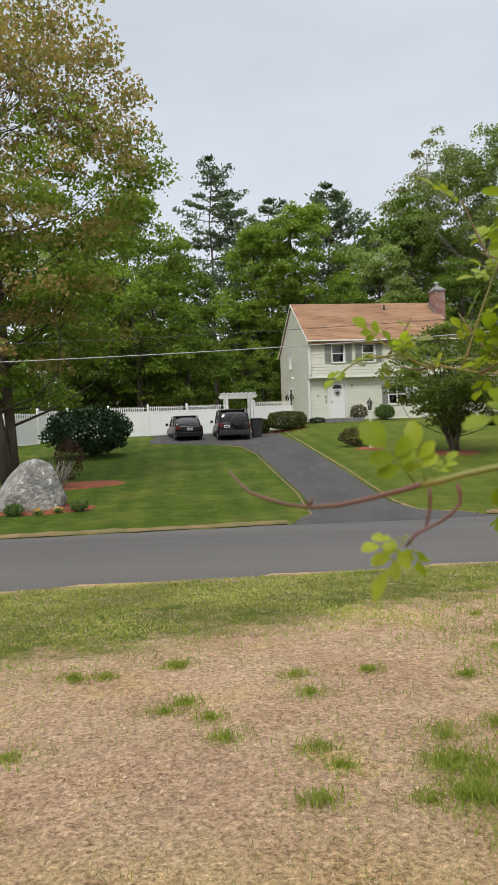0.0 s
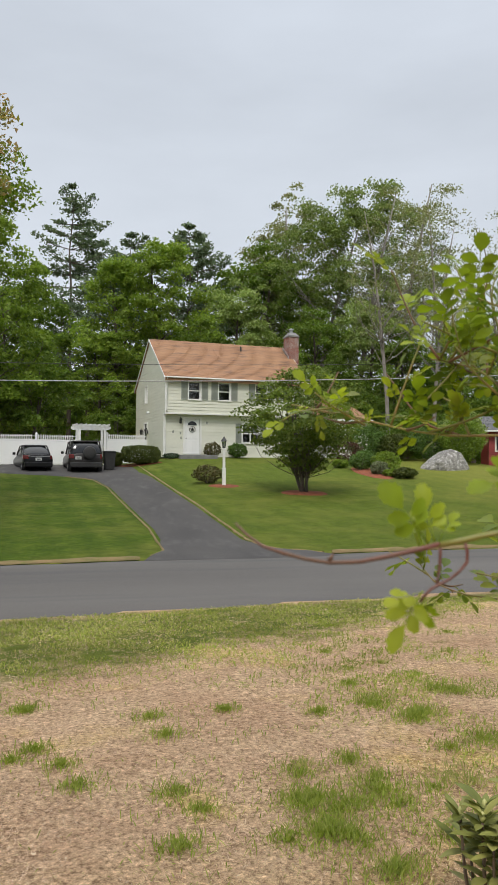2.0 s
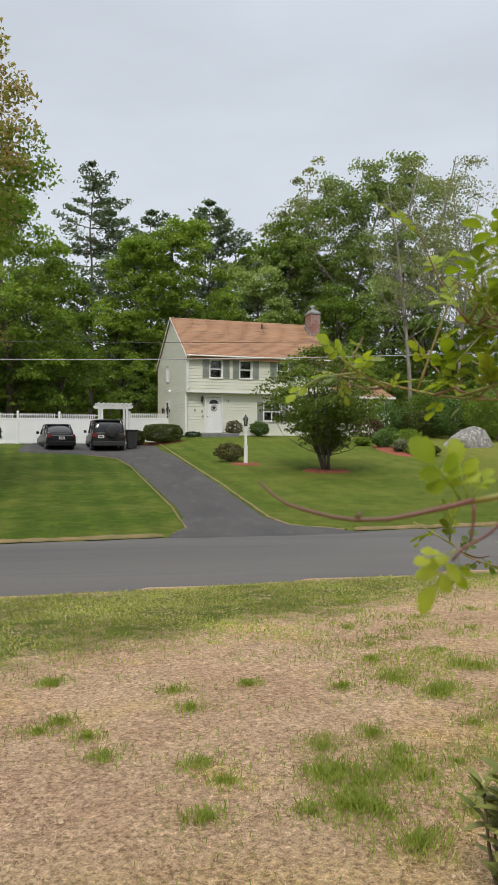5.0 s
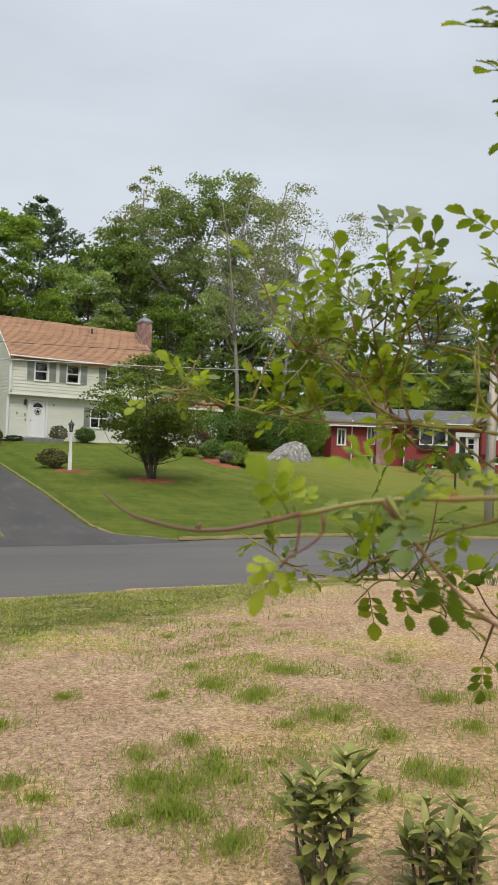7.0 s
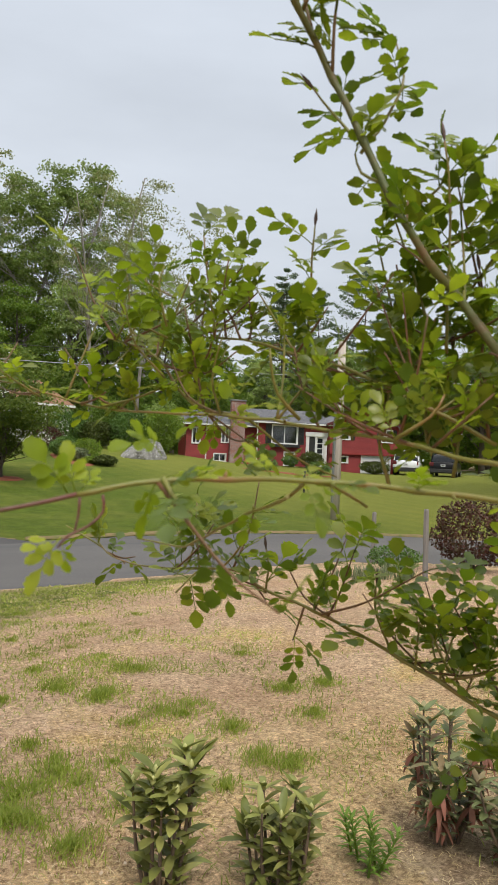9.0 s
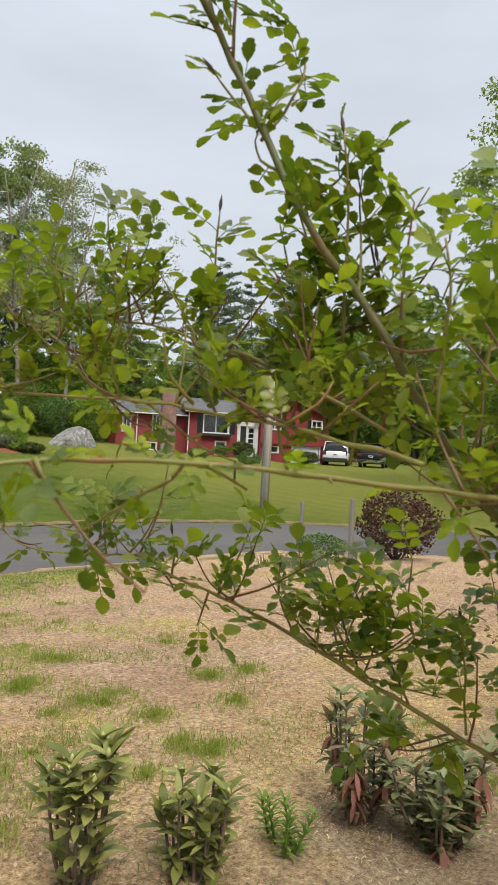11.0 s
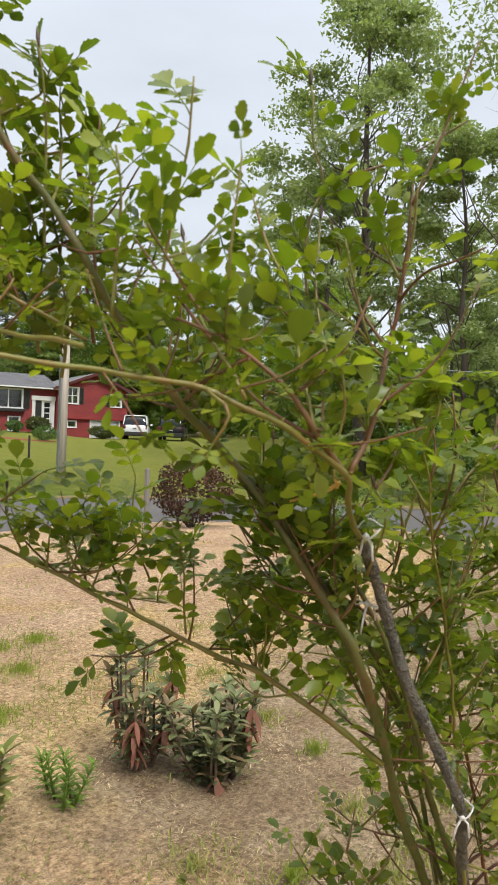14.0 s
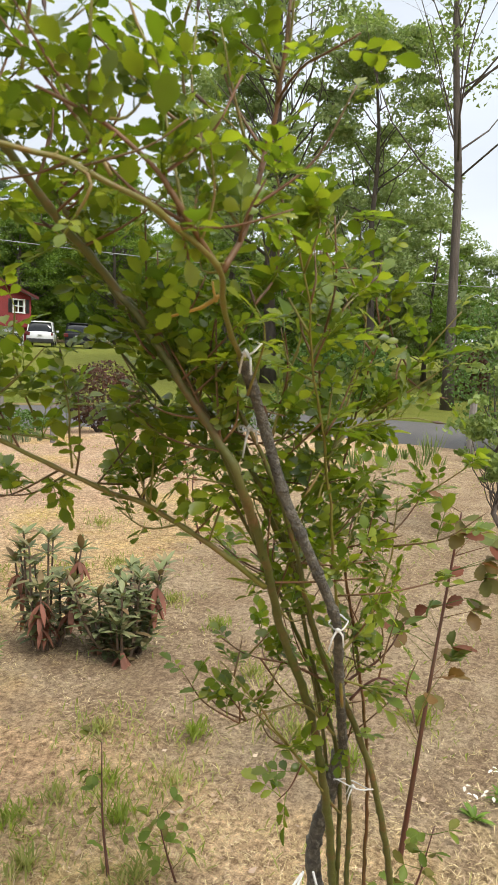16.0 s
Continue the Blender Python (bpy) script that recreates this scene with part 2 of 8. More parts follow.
def asphalt_material():
    m, n, l, b = shader("worn_asphalt")
    vec = n.new("ShaderNodeNewGeometry").outputs["Position"]
    big = noise_tex(n, l, 0.35, vec, lo=0.3, hi=0.7, stretch=(0.25, 1.2, 1))
    col = mixrgb(n, l, big, (0.060, 0.055, 0.052), (0.084, 0.078, 0.073))
    fine = noise_tex(n, l, 60, vec, lo=0.2, hi=0.8)
    col = mixrgb(n, l, fine, col, mixrgb(n, l, 1.0, col, (1.35, 1.35, 1.35), "MULTIPLY"))
    # tar-dark patches and pale tracks along the lane
    col = mixrgb(n, l, noise_tex(n, l, 0.9, vec, lo=0.55, hi=0.75, stretch=(0.12, 1.5, 1)), col, (0.050, 0.050, 0.053))
    l.new(col, b.inputs["Base Color"])
    b.inputs["Roughness"].default_value = 0.88
    bump(n, l, b, fine, 0.5, 0.004)
    return m


ASPHALT = asphalt_material()
SEALED = surface("sealed_driveway_asphalt", (0.034, 0.031, 0.031), (0.054, 0.050, 0.048), 0.85, 0.5, 50, 0.5, 0.004, stretch=(1.6, 0.5, 1), dirt=(0.066, 0.062, 0.060))


def ground_material():
    """Mown lawn, dried-out lawn and bare soil, spread by the zones stored on the mesh: red lawn, green soil, blue mowing stripes."""
    m, n, l, b = shader("lawn_straw_and_soil")
    vec = n.new("ShaderNodeNewGeometry").outputs["Position"]
    zone = n.new("ShaderNodeVertexColor")
    zone.layer_name = "zone"
    z = n.new("ShaderNodeSeparateColor")
    l.new(zone.outputs["Color"], z.inputs[0])
    fine = noise_tex(n, l, 45, vec, lo=0.25, hi=0.75)
    blades = noise_tex(n, l, 9, vec, detail=8, rough=0.8, lo=0.36, hi=0.64)
    thatch = noise_tex(n, l, 34, vec, detail=6, rough=0.8, lo=0.36, hi=0.66)
    lawn = mixrgb(n, l, blades, (0.038, 0.074, 0.008), (0.100, 0.145, 0.016))
    lawn = mixrgb(n, l, noise_tex(n, l, 0.45, vec, detail=6, lo=0.44, hi=0.72), lawn, (0.135, 0.152, 0.030))
    clump = noise_tex(n, l, 2.3, vec, detail=6, rough=0.7, lo=0.38, hi=0.62)
    lawn = mixrgb(n, l, clump, mixrgb(n, l, 1.0, lawn, (0.74, 0.80, 0.78), "MULTIPLY"), mixrgb(n, l, 1.0, lawn, (1.18, 1.12, 1.10), "MULTIPLY"))
    lawn = mixrgb(n, l, fine, mixrgb(n, l, 1.0, lawn, (0.66, 0.68, 0.7), "MULTIPLY"), mixrgb(n, l, 1.0, lawn, (1.25, 1.22, 1.15), "MULTIPLY"))
    dry = mixrgb(n, l, fine, (0.135, 0.150, 0.022), (0.260, 0.245, 0.060))
    lawn = mixrgb(n, l, zone.outputs["Alpha"], lawn, dry)
    wave = n.new("ShaderNodeTexWave")
    wave.inputs["Scale"].default_value, wave.inputs["Distortion"].default_value = 0.32, 0.2
    mp = n.new("ShaderNodeMapping")
    mp.inputs["Rotation"].default_value = (0, 0, radians(-6))
    l.new(vec, mp.inputs[0])
    l.new(mp.outputs[0], wave.inputs["Vector"])
    stripe = n.new("ShaderNodeMath")
    stripe.operation = "MULTIPLY"
    l.new(wave.outputs["Fac"], stripe.inputs[0])
    l.new(z.outputs[2], stripe.inputs[1])
    lawn = mixrgb(n, l, stripe.outputs[0], lawn, mixrgb(n, l, 1.0, lawn, (0.76, 0.82, 0.76), "MULTIPLY"))
    straw = mixrgb(n, l, thatch, (0.20, 0.130, 0.085), (0.90, 0.655, 0.478))
    straw = mixrgb(n, l, noise_tex(n, l, 1.1, vec, lo=0.4, hi=0.7), straw, mixrgb(n, l, 1.0, straw, (0.84, 0.77, 0.76), "MULTIPLY"))
    straw = mixrgb(n, l, noise_tex(n, l, 0.8, vec, lo=0.54, hi=0.70), straw, mixrgb(n, l, 1.0, straw, (1.02, 1.06, 0.66), "MULTIPLY"))
    clods = noise_tex(n, l, 11, vec, detail=4, rough=0.7, lo=0.42, hi=0.60)
    straw = mixrgb(n, l, clods, mixrgb(n, l, 1.0, straw, (0.80, 0.77, 0.76), "MULTIPLY"), straw)
    straw = mixrgb(n, l, zone.outputs["Alpha"], straw, mixrgb(n, l, 1.0, straw, (1.08, 1.08, 0.76), "MULTIPLY"))
    soil = mixrgb(n, l, thatch, (0.200, 0.142, 0.092), (0.570, 0.440, 0.290))
    chaff = noise_tex(n, l, 120, vec, detail=4, rough=0.8, lo=0.36, hi=0.62)
    straw = mixrgb(n, l, chaff, mixrgb(n, l, 1.0, straw, (0.80, 0.79, 0.76), "MULTIPLY"), mixrgb(n, l, 1.0, straw, (1.27, 1.28, 1.23), "MULTIPLY"))
    soil = mixrgb(n, l, chaff, mixrgb(n, l, 1.0, soil, (0.76, 0.74, 0.70), "MULTIPLY"), mixrgb(n, l, 1.0, soil, (1.30, 1.29, 1.24), "MULTIPLY"))
    soil = mixrgb(n, l, noise_tex(n, l, 2.6, vec, detail=5, lo=0.42, hi=0.62), mixrgb(n, l, 1.0, soil, (0.76, 0.71, 0.68), "MULTIPLY"), soil)
    add = n.new("ShaderNodeMath")
    add.operation = "ADD"
    j = n.new("ShaderNodeMapRange")
    j.inputs["To Min"].default_value, j.inputs["To Max"].default_value = -0.28, 0.28
    l.new(noise_tex(n, l, 3.0, vec, detail=6, lo=0.3, hi=0.7), j.inputs["Value"])
    l.new(z.outputs[0], add.inputs[0])
    l.new(j.outputs[0], add.inputs[1])
    mr = n.new("ShaderNodeMapRange")
    mr.inputs["From Min"].default_value, mr.inputs["From Max"].default_value = 0.3, 0.7
    l.new(add.outputs[0], mr.inputs["Value"])
    col = mixrgb(n, l, mr.outputs[0], straw, lawn)
    add2 = n.new("ShaderNodeMath")
    add2.operation = "ADD"
    l.new(z.outputs[1], add2.inputs[0])
    l.new(j.outputs[0], add2.inputs[1])
    mr2 = n.new("ShaderNodeMapRange")
    mr2.inputs["From Min"].default_value, mr2.inputs["From Max"].default_value = 0.35, 0.75
    l.new(add2.outputs[0], mr2.inputs["Value"])
    col = mixrgb(n, l, mr2.outputs[0], col, soil)
    l.new(col, b.inputs["Base Color"])
    b.inputs["Roughness"].default_value = 0.95
    b.inputs["Specular IOR Level"].default_value = 0.1
    bump(n, l, b, thatch, 0.9, 0.015)
    return m


GROUND = ground_material()


# ---------------------------------------------------------------- building blocks
class Mesh:
    """Collects vertices and faces of one mesh."""

    def __init__(self):
        self.v, self.f = [], []

    def add(self, verts, faces):
        k = len(self.v)
        self.v.extend(tuple(p) for p in verts)
        self.f.extend(tuple(i + k for i in f) for f in faces)
        return self

    def box(self, lo, hi, bevel=0.0, m=None):
        bm = bmesh.new()
        bmesh.ops.create_cube(bm, size=1)
        for v in bm.verts:
            v.co = Vector([lo[i] + (v.co[i] + 0.5) * (hi[i] - lo[i]) for i in range(3)])
        if bevel:
            bmesh.ops.bevel(bm, geom=bm.edges[:], offset=bevel, segments=2, affect="EDGES", profile=0.5)
        return self.take(bm, m)

    def take(self, bm, m=None):
        bm.verts.index_update()
        self.add([(m @ v.co if m else v.co) for v in bm.verts], [[v.index for v in f.verts] for f in bm.faces])
        bm.free()
        return self

    def tube(self, pts, radii, n=8, cap=True):
        pts = [Vector(p) for p in pts]
        if isinstance(radii, (int, float)):
            radii = [radii] * len(pts)
        radii = [float(q) for q in radii]
        rings, side = [], None
        for i, p in enumerate(pts):
            d = (pts[min(i + 1, len(pts) - 1)] - pts[max(i - 1, 0)]).normalized()
            if side is None:
                side = d.cross(Vector((0, 0, 1)) if abs(d.z) < 0.9 else Vector((1, 0, 0))).normalized()
            side = (side - d * side.dot(d)).normalized()
            up = d.cross(side)
            rings.append([p + radii[i] * (math.cos(2 * math.pi * k / n) * side + math.sin(2 * math.pi * k / n) * up) for k in range(n)])
        faces = [(r * n + k, r * n + (k + 1) % n, (r + 1) * n + (k + 1) % n, (r + 1) * n + k) for r in range(len(pts) - 1) for k in range(n)]
        if cap:
            faces += [tuple(range(n - 1, -1, -1)), tuple((len(pts) - 1) * n + k for k in range(n))]
        return self.add([q for ring in rings for q in ring], faces)

    def lathe(self, profile, n=12, centre=(0, 0, 0)):
        """Rings of (radius, z) about a vertical axis."""
        c = Vector(centre)
        v = [c + Vector((r * math.cos(2 * math.pi * k / n), r * math.sin(2 * math.pi * k / n), z)) for r, z in profile for k in range(n)]
        f = [(r * n + k, r * n + (k + 1) % n, (r + 1) * n + (k + 1) % n, (r + 1) * n + k) for r in range(len(profile) - 1) for k in range(n)]
        f += [tuple(range(n - 1, -1, -1)), tuple((len(profile) - 1) * n + k for k in range(n))]
        return self.add(v, f)

    def prism(self, outline, lo, hi, axis=1):
        """An outline in the plane across an axis, pushed from lo to hi along it."""
        def at(p, q):
            return (q, p[0], p[1]) if axis == 0 else (p[0], q, p[1]) if axis == 1 else (p[0], p[1], q)
        n = len(outline)
        return self.add([at(p, lo) for p in outline] + [at(p, hi) for p in outline],
                        [tuple(range(n)), tuple(range(2 * n - 1, n - 1, -1))] + [(k, k + n, (k + 1) % n + n, (k + 1) % n) for k in range(n)])

    def ob(self, name, material, parent=None, label="", smooth=False):
        me = bpy.data.meshes.new(name)
        me.from_pydata(self.v, [], self.f)
        if smooth:
            me.polygons.foreach_set("use_smooth", [True] * len(me.polygons))
        me.materials.append(material)
        bm = bmesh.new()
        if len(me.polygons) < 4000:
            bm.from_mesh(me)
            bmesh.ops.recalc_face_normals(bm, faces=bm.faces[:])
            bm.to_mesh(me)
        bm.free()
        o = new(name, me)
        if parent:
            o.parent = parent
        if label:
            tagged(o, label)
        return o


def thing(name, m, label, category, group="", kind=""):
    e = new(name)
    e.matrix_world = m
    e.empty_display_size = 0.2
    return tagged(e, label, category, group, kind)


def cards(centres, size, rng, up=0.4, ratio=0.7, fold=0.18, jitter=0.35, far=False):
    """Leaf shapes: kites of four corners bent along the middle, or three-cornered ones far off. Vertices and faces."""
    c = np.asarray(centres, float)
    n = len(c)
    nrm = rng.normal(size=(n, 3))
    nrm /= np.linalg.norm(nrm, axis=1, keepdims=True)
    nrm[:, 2] += up
    nrm /= np.linalg.norm(nrm, axis=1, keepdims=True)
    a = np.cross(nrm, rng.normal(size=(n, 3)))
    a /= np.linalg.norm(a, axis=1, keepdims=True)
    b = np.cross(nrm, a)
    s = size * (1 + jitter * rng.uniform(-1, 1, size=(n, 1)))
    if far:
        v = np.stack([c - a * s * 0.5 - nrm * s * fold, c + a * s * 0.4 + b * s * 0.42, c + a * s * 0.4 - b * s * 0.42 * ratio], 1).reshape(-1, 3)
        return v, np.arange(3 * n).reshape(n, 3)
    v = np.stack([c - a * s * 0.5, c + b * s * 0.5 * ratio - nrm * s * fold + a * s * 0.05, c + a * s * 0.5, c - b * s * 0.5 * ratio - nrm * s * fold + a * s * 0.05], 1).reshape(-1, 3)
    return v, np.arange(4 * n).reshape(n, 4)


def card_object(name, v, f, material, parent=None, label=""):
    me = bpy.data.meshes.new(name)
    me.vertices.add(len(v))
    me.vertices.foreach_set("co", np.asarray(v, np.float32).ravel())
    k = f.shape[1]
    me.loops.add(f.size)
    me.loops.foreach_set("vertex_index", f.ravel().astype(np.int32))
    me.polygons.add(len(f))
    me.polygons.foreach_set("loop_start", np.arange(0, f.size, k, dtype=np.int32))
    me.update(calc_edges=True)
    me.materials.append(material)
    o = new(name, me)
    if parent:
        o.parent = parent
    if label:
        tagged(o, label)
    return o


# ---------------------------------------------------------------- lie of the land
def ease(x):
    x = np.clip(x, 0, 1)
    return x * x * (3 - 2 * x)


BEND = (9.0, 5.2, 6.1, 12.0)  # centre of the bend and its two radii


def far_edge(x):
    return 16.1 + 0.12 * np.clip(x, -60, 9)


def near_edge(x):
    return far_edge(x) - 5.9


def verge(x, y):
    """How far a point lies on the yard's side of the road, and on the houses' side (negative on the road)."""
    cx, cy, r0, r1 = BEND
    r = np.where(y > cy, np.hypot(x - cx, y - cy), x - cx)
    return np.where(x <= cx, near_edge(x) - y, r0 - r), np.where(x <= cx, y - far_edge(x), r - r1)


def land(x, y):
    """Height of the ground: flat yard, road, lawn rising to the houses."""
    x, y = np.asarray(x, float), np.asarray(y, float)
    n, d = verge(x, y)
    up = 1.95 + 0.55 * ease(x / 5) - 0.82 * ease((x - 20) / 9) - 0.30 * ease((x - 31.5) / 3.5)
    zf = -0.45 + up * np.clip(d / 29, 0, 1) ** 1.3 + 0.012 * np.clip(d - 29, 0, 200)
    zn = -0.45 * np.clip(1 - n / 10.5, 0, 1) ** 2.2
    return np.where(d > 0, zf, np.where(n > 0, zn, -0.45))


def height(x, y):
    return float(land(x, y))


def spaced(parts):
    return np.unique(np.concatenate([np.arange(a, b, s) for a, b, s in parts]).round(4))


def build_ground():
    xs = spaced([(-900, -60, 60), (-60, -16, 2), (-16, 26, 0.3), (26, 60, 1.0), (60, 901, 60)])
    ys = spaced([(-900, -30, 60), (-30, -4, 2), (-4, 20, 0.3), (20, 56, 0.6), (56, 100, 4), (100, 1001, 60)])
    X, Y = np.meshgrid(xs, ys)
    Z = land(X, Y)
    n, d = verge(X, Y)
    road = (n < -0.2) & (d < -0.2)
    Z = Z - np.where(road, 0.06, 0)
    rng = np.random.default_rng(3)
    near_yard = (np.abs(X) < 20) & (n > 0) & (Y > -6)
    Z = Z + np.where(near_yard, rng.normal(0, 0.008, X.shape), 0)
    nx, ny = len(xs), len(ys)
    idx = np.arange(nx * ny).reshape(ny, nx)
    f = np.stack([idx[:-1, :-1], idx[:-1, 1:], idx[1:, 1:], idx[1:, :-1]], -1).reshape(-1, 4)
    o = card_object("ground", np.stack([X, Y, Z], -1).reshape(-1, 3), f, GROUND)
    # the dried-out yard keeps a greener strip along the road, wider to the west
    strip = ease((4.6 - 0.45 * X - n) / 2.0) * ease((n + 0.2) / 0.5) * 0.8
    strip = np.maximum(strip, 0.5 * ease((1.6 - n) / 1.2) * ease(n / 0.4))
    lawn = np.where(d > -0.8, 1.0, np.where(n > 0, strip, 0.1))
    patch = 0.16 * np.exp(-(((X - 1.5) / 0.8) ** 2 + ((Y - 3.3) / 0.6) ** 2)) + 0.3 * np.exp(-(((X - 2.9) / 1.0) ** 2 + ((Y - 6.8) / 1.2) ** 2))
    lawn = np.clip(lawn + np.where(n > 0, patch, 0), 0, 1)
    soil = np.where(n > 0, 0.95 * ease((X - 1.5) / 0.8) * ease((2.6 - Y + 0.1 * X) / 1.0) * ease((Y + 3) / 2), 0)
    soil = soil + 0.55 * np.exp(-((n - 0.1) / 0.35) ** 2) * (n > -0.3)
    wood = ease((Y - 49 - 0.02 * X) / 3)
    soil = np.clip(np.maximum(soil, wood), 0, 1)
    stripes = np.where((d > 0) & (X < 4), 0.8, np.where(d > 0, 0.35, 0))
    # alpha: dryness, cut in the west to put the maple's shade into colour
    col = np.stack([lawn, soil, stripes, np.where(d > 0, 0.16 * ease((X - 1) / 4) + 0.52 * ease((X - 13) / 7), np.maximum(0.25 + 0.7 * ease((X - 0.6) / 2.4) * ease((4.8 - Y) / 2.6), 0.9 * ease((3.3 - Y) / 0.9) * (X < 1.4)))], -1).reshape(-1, 4).astype(np.float32)
    att = o.data.color_attributes.new("zone", "FLOAT_COLOR", "POINT")
    att.data.foreach_set("color", col.ravel())
    o.data.polygons.foreach_set("use_smooth", [True] * len(o.data.polygons))
    return tagged(o, "mown green lawn and dried straw-coloured yard with bare soil", "ground", kind="structure")


ground = build_ground()


def build_road():
    rng = np.random.default_rng(5)
    cx, cy, r0, r1 = BEND
    lines = [((x, float(near_edge(x))), (x, float(far_edge(x)))) for x in spaced([(-200, -20, 10), (-20, 9, 0.5)])]
    lines += [((cx + r0 * math.sin(a), cy + r0 * math.cos(a)), (cx + r1 * math.sin(a), cy + r1 * math.cos(a))) for a in np.linspace(0, math.pi / 2, 30)]
    lines += [((cx + r0, y), (cx + r1, y)) for y in (cy - 4, cy - 12, cy - 40, cy - 150)]
    v = []
    for (ax, ay), (bx, by) in lines:
        e0, e1 = 0.012 * rng.normal(), 1 + 0.008 * rng.normal()
        for k in range(9):
            s = e0 + (e1 - e0) * k / 8
            v.append((ax + (bx - ax) * s, ay + (by - ay) * s, -0.44 + 0.05 * (1 - (2 * s - 1) ** 2) - (0.09 if k in (0, 8) else 0)))
    f = [(i * 9 + k, (i + 1) * 9 + k, (i + 1) * 9 + k + 1, i * 9 + k + 1) for i in range(len(lines) - 1) for k in range(8)]
    return tagged(Mesh().add(v, f).ob("road", ASPHALT, smooth=True), "grey worn asphalt road between lawns", "road", kind="structure")


road = build_road()


def lerp(table, t):
    return float(np.interp(t, [r[0] for r in table], [r[1] for r in table]))


DRIVE_LEFT = [(15.4, 0.75), (16.4, 1.0), (17.1, 1.3), (21, 1.2), (25, 0.85), (33, 0.1), (36.5, -0.6), (38.3, -2.4), (39.6, -6.2), (45, -6.4)]
DRIVE_RIGHT = [(15.4, 5.3), (16.6, 4.7), (17.0, 4.15), (17.4, 3.85), (18.8, 3.6), (21.3, 3.52), (26, 3.3), (34, 2.65), (42, 2.0), (45, 1.7)]


def build_drive():
    ys = spaced([(15.4, 18.5, 0.15), (18.5, 45, 0.5)])
    v = []
    for y in ys:
        a, b = lerp(DRIVE_LEFT, y), lerp(DRIVE_RIGHT, y)
        for k in range(9):
            x = a + (b - a) * k / 8
            v.append((x, y, max(height(x, y) + (0.04 if 0 < k < 8 else -0.03), -0.412 + 0.008 * (y - 15.4))))
    f = [(i * 9 + k, i * 9 + k + 1, (i + 1) * 9 + k + 1, (i + 1) * 9 + k) for i in range(len(ys) - 1) for k in range(8)]
    return tagged(Mesh().add(v, f).ob("driveway", SEALED, smooth=True), "grey asphalt driveway climbing from the road to the house", "driveway", kind="structure")


drive = build_drive()


def lawn_edge(line, width, seed, label):
    """A thin ragged rim of dead grass and dirt along a line of the plan."""
    rng = np.random.default_rng(seed)
    p = np.array(line, float)
    t = np.gradient(p, axis=0)
    t /= np.linalg.norm(t, axis=1, keepdims=True)
    side = np.stack([-t[:, 1], t[:, 0]], -1)
    v = []
    for q, s_ in zip(p, side):
        a, b = width * rng.uniform(0.2, 0.8), width * rng.uniform(0.2, 1.0)
        for off, up in ((-a, -0.02), (-a * 0.4, 0.045), (b * 0.5, 0.05 + 0.01 * rng.normal()), (b, 0.008)):
            x, y = q + s_ * off
            v.append((x, y, max(height(x, y), -0.44) + up))
    n = len(p)
    f = [(i * 4 + k, i * 4 + k + 1, i * 4 + k + 5, i * 4 + k + 4) for i in range(n - 1) for k in range(3)]
    return tagged(Mesh().add(v, f).ob("lawn_edge", DEAD_EDGE, smooth=True), label, "lawn edge", kind="structure")


DEAD_EDGE = surface("dead_grass_edge", (0.25, 0.17, 0.085), (0.15, 0.13, 0.05), 0.95, 1.6, 22, 0.8, 0.02, dirt=(0.12, 0.13, 0.03))
lawn_edge([(x, float(far_edge(x)) - 0.2) for x in np.arange(-40, 0.8, 0.22)], 0.10, 1, "thin rim of dead grass between lawn and road")
lawn_edge([(x, float(far_edge(x)) - 0.2) for x in np.arange(5.2, 9.0, 0.22)] + [(BEND[0] + (BEND[3] - 0.2) * math.sin(a), BEND[1] + (BEND[3] - 0.2) * math.cos(a)) for a in np.arange(0.0, 1.4, 0.02)], 0.10, 2, "thin rim of dead grass between lawn and road")
lawn_edge([(lerp(DRIVE_LEFT, y), y) for y in np.arange(16.1, 38.0, 0.2)], 0.05, 3, "thin rim of dead grass beside the driveway")
lawn_edge([(lerp(DRIVE_RIGHT, y), y) for y in np.arange(16.2, 44.0, 0.2)], 0.06, 4, "thin rim of dead grass beside the driveway")


# ---------------------------------------------------------------- houses
def lap_wall(m, span, z0, z1, openings, place, course=0.2, lip=0.022):
    """Lapped boards over a wall. span(z) gives the two ends at a height; openings are (u0, u1, z0, z1)."""
    z = z0
    while z < z1 - 1e-4:
        top = min(z + course, z1)
        cuts = sorted({z, top, *(q for o in openings for q in o[2:] if z < q < top)})
        for a, b in zip(cuts, cuts[1:]):
            gaps = sorted((o[0], o[1]) for o in openings if o[2] < (a + b) / 2 < o[3])
            (l0, r0), (l1, r1) = span(a), span(b)
            edges = [(l0, l1)] + [(g, g) for o in gaps for g in o] + [(r0, r1)]
            oa, ob_ = lip * (1 - (a - z) / course), lip * (1 - (b - z) / course)
            for (p0, p1), (q0, q1) in zip(edges[::2], edges[1::2]):
                if q0 - p0 < 1e-3 and q1 - p1 < 1e-3:
                    continue
                m.add([place(p0, a, oa), place(q0, a, oa), place(q1, b, ob_), place(p1, b, ob_)], [(0, 1, 2, 3)])
                if a == z:
                    m.add([place(p0, a, oa), place(q0, a, oa), place(q0, a, 0), place(p0, a, 0)], [(3, 2, 1, 0)])
        z = top
    return m


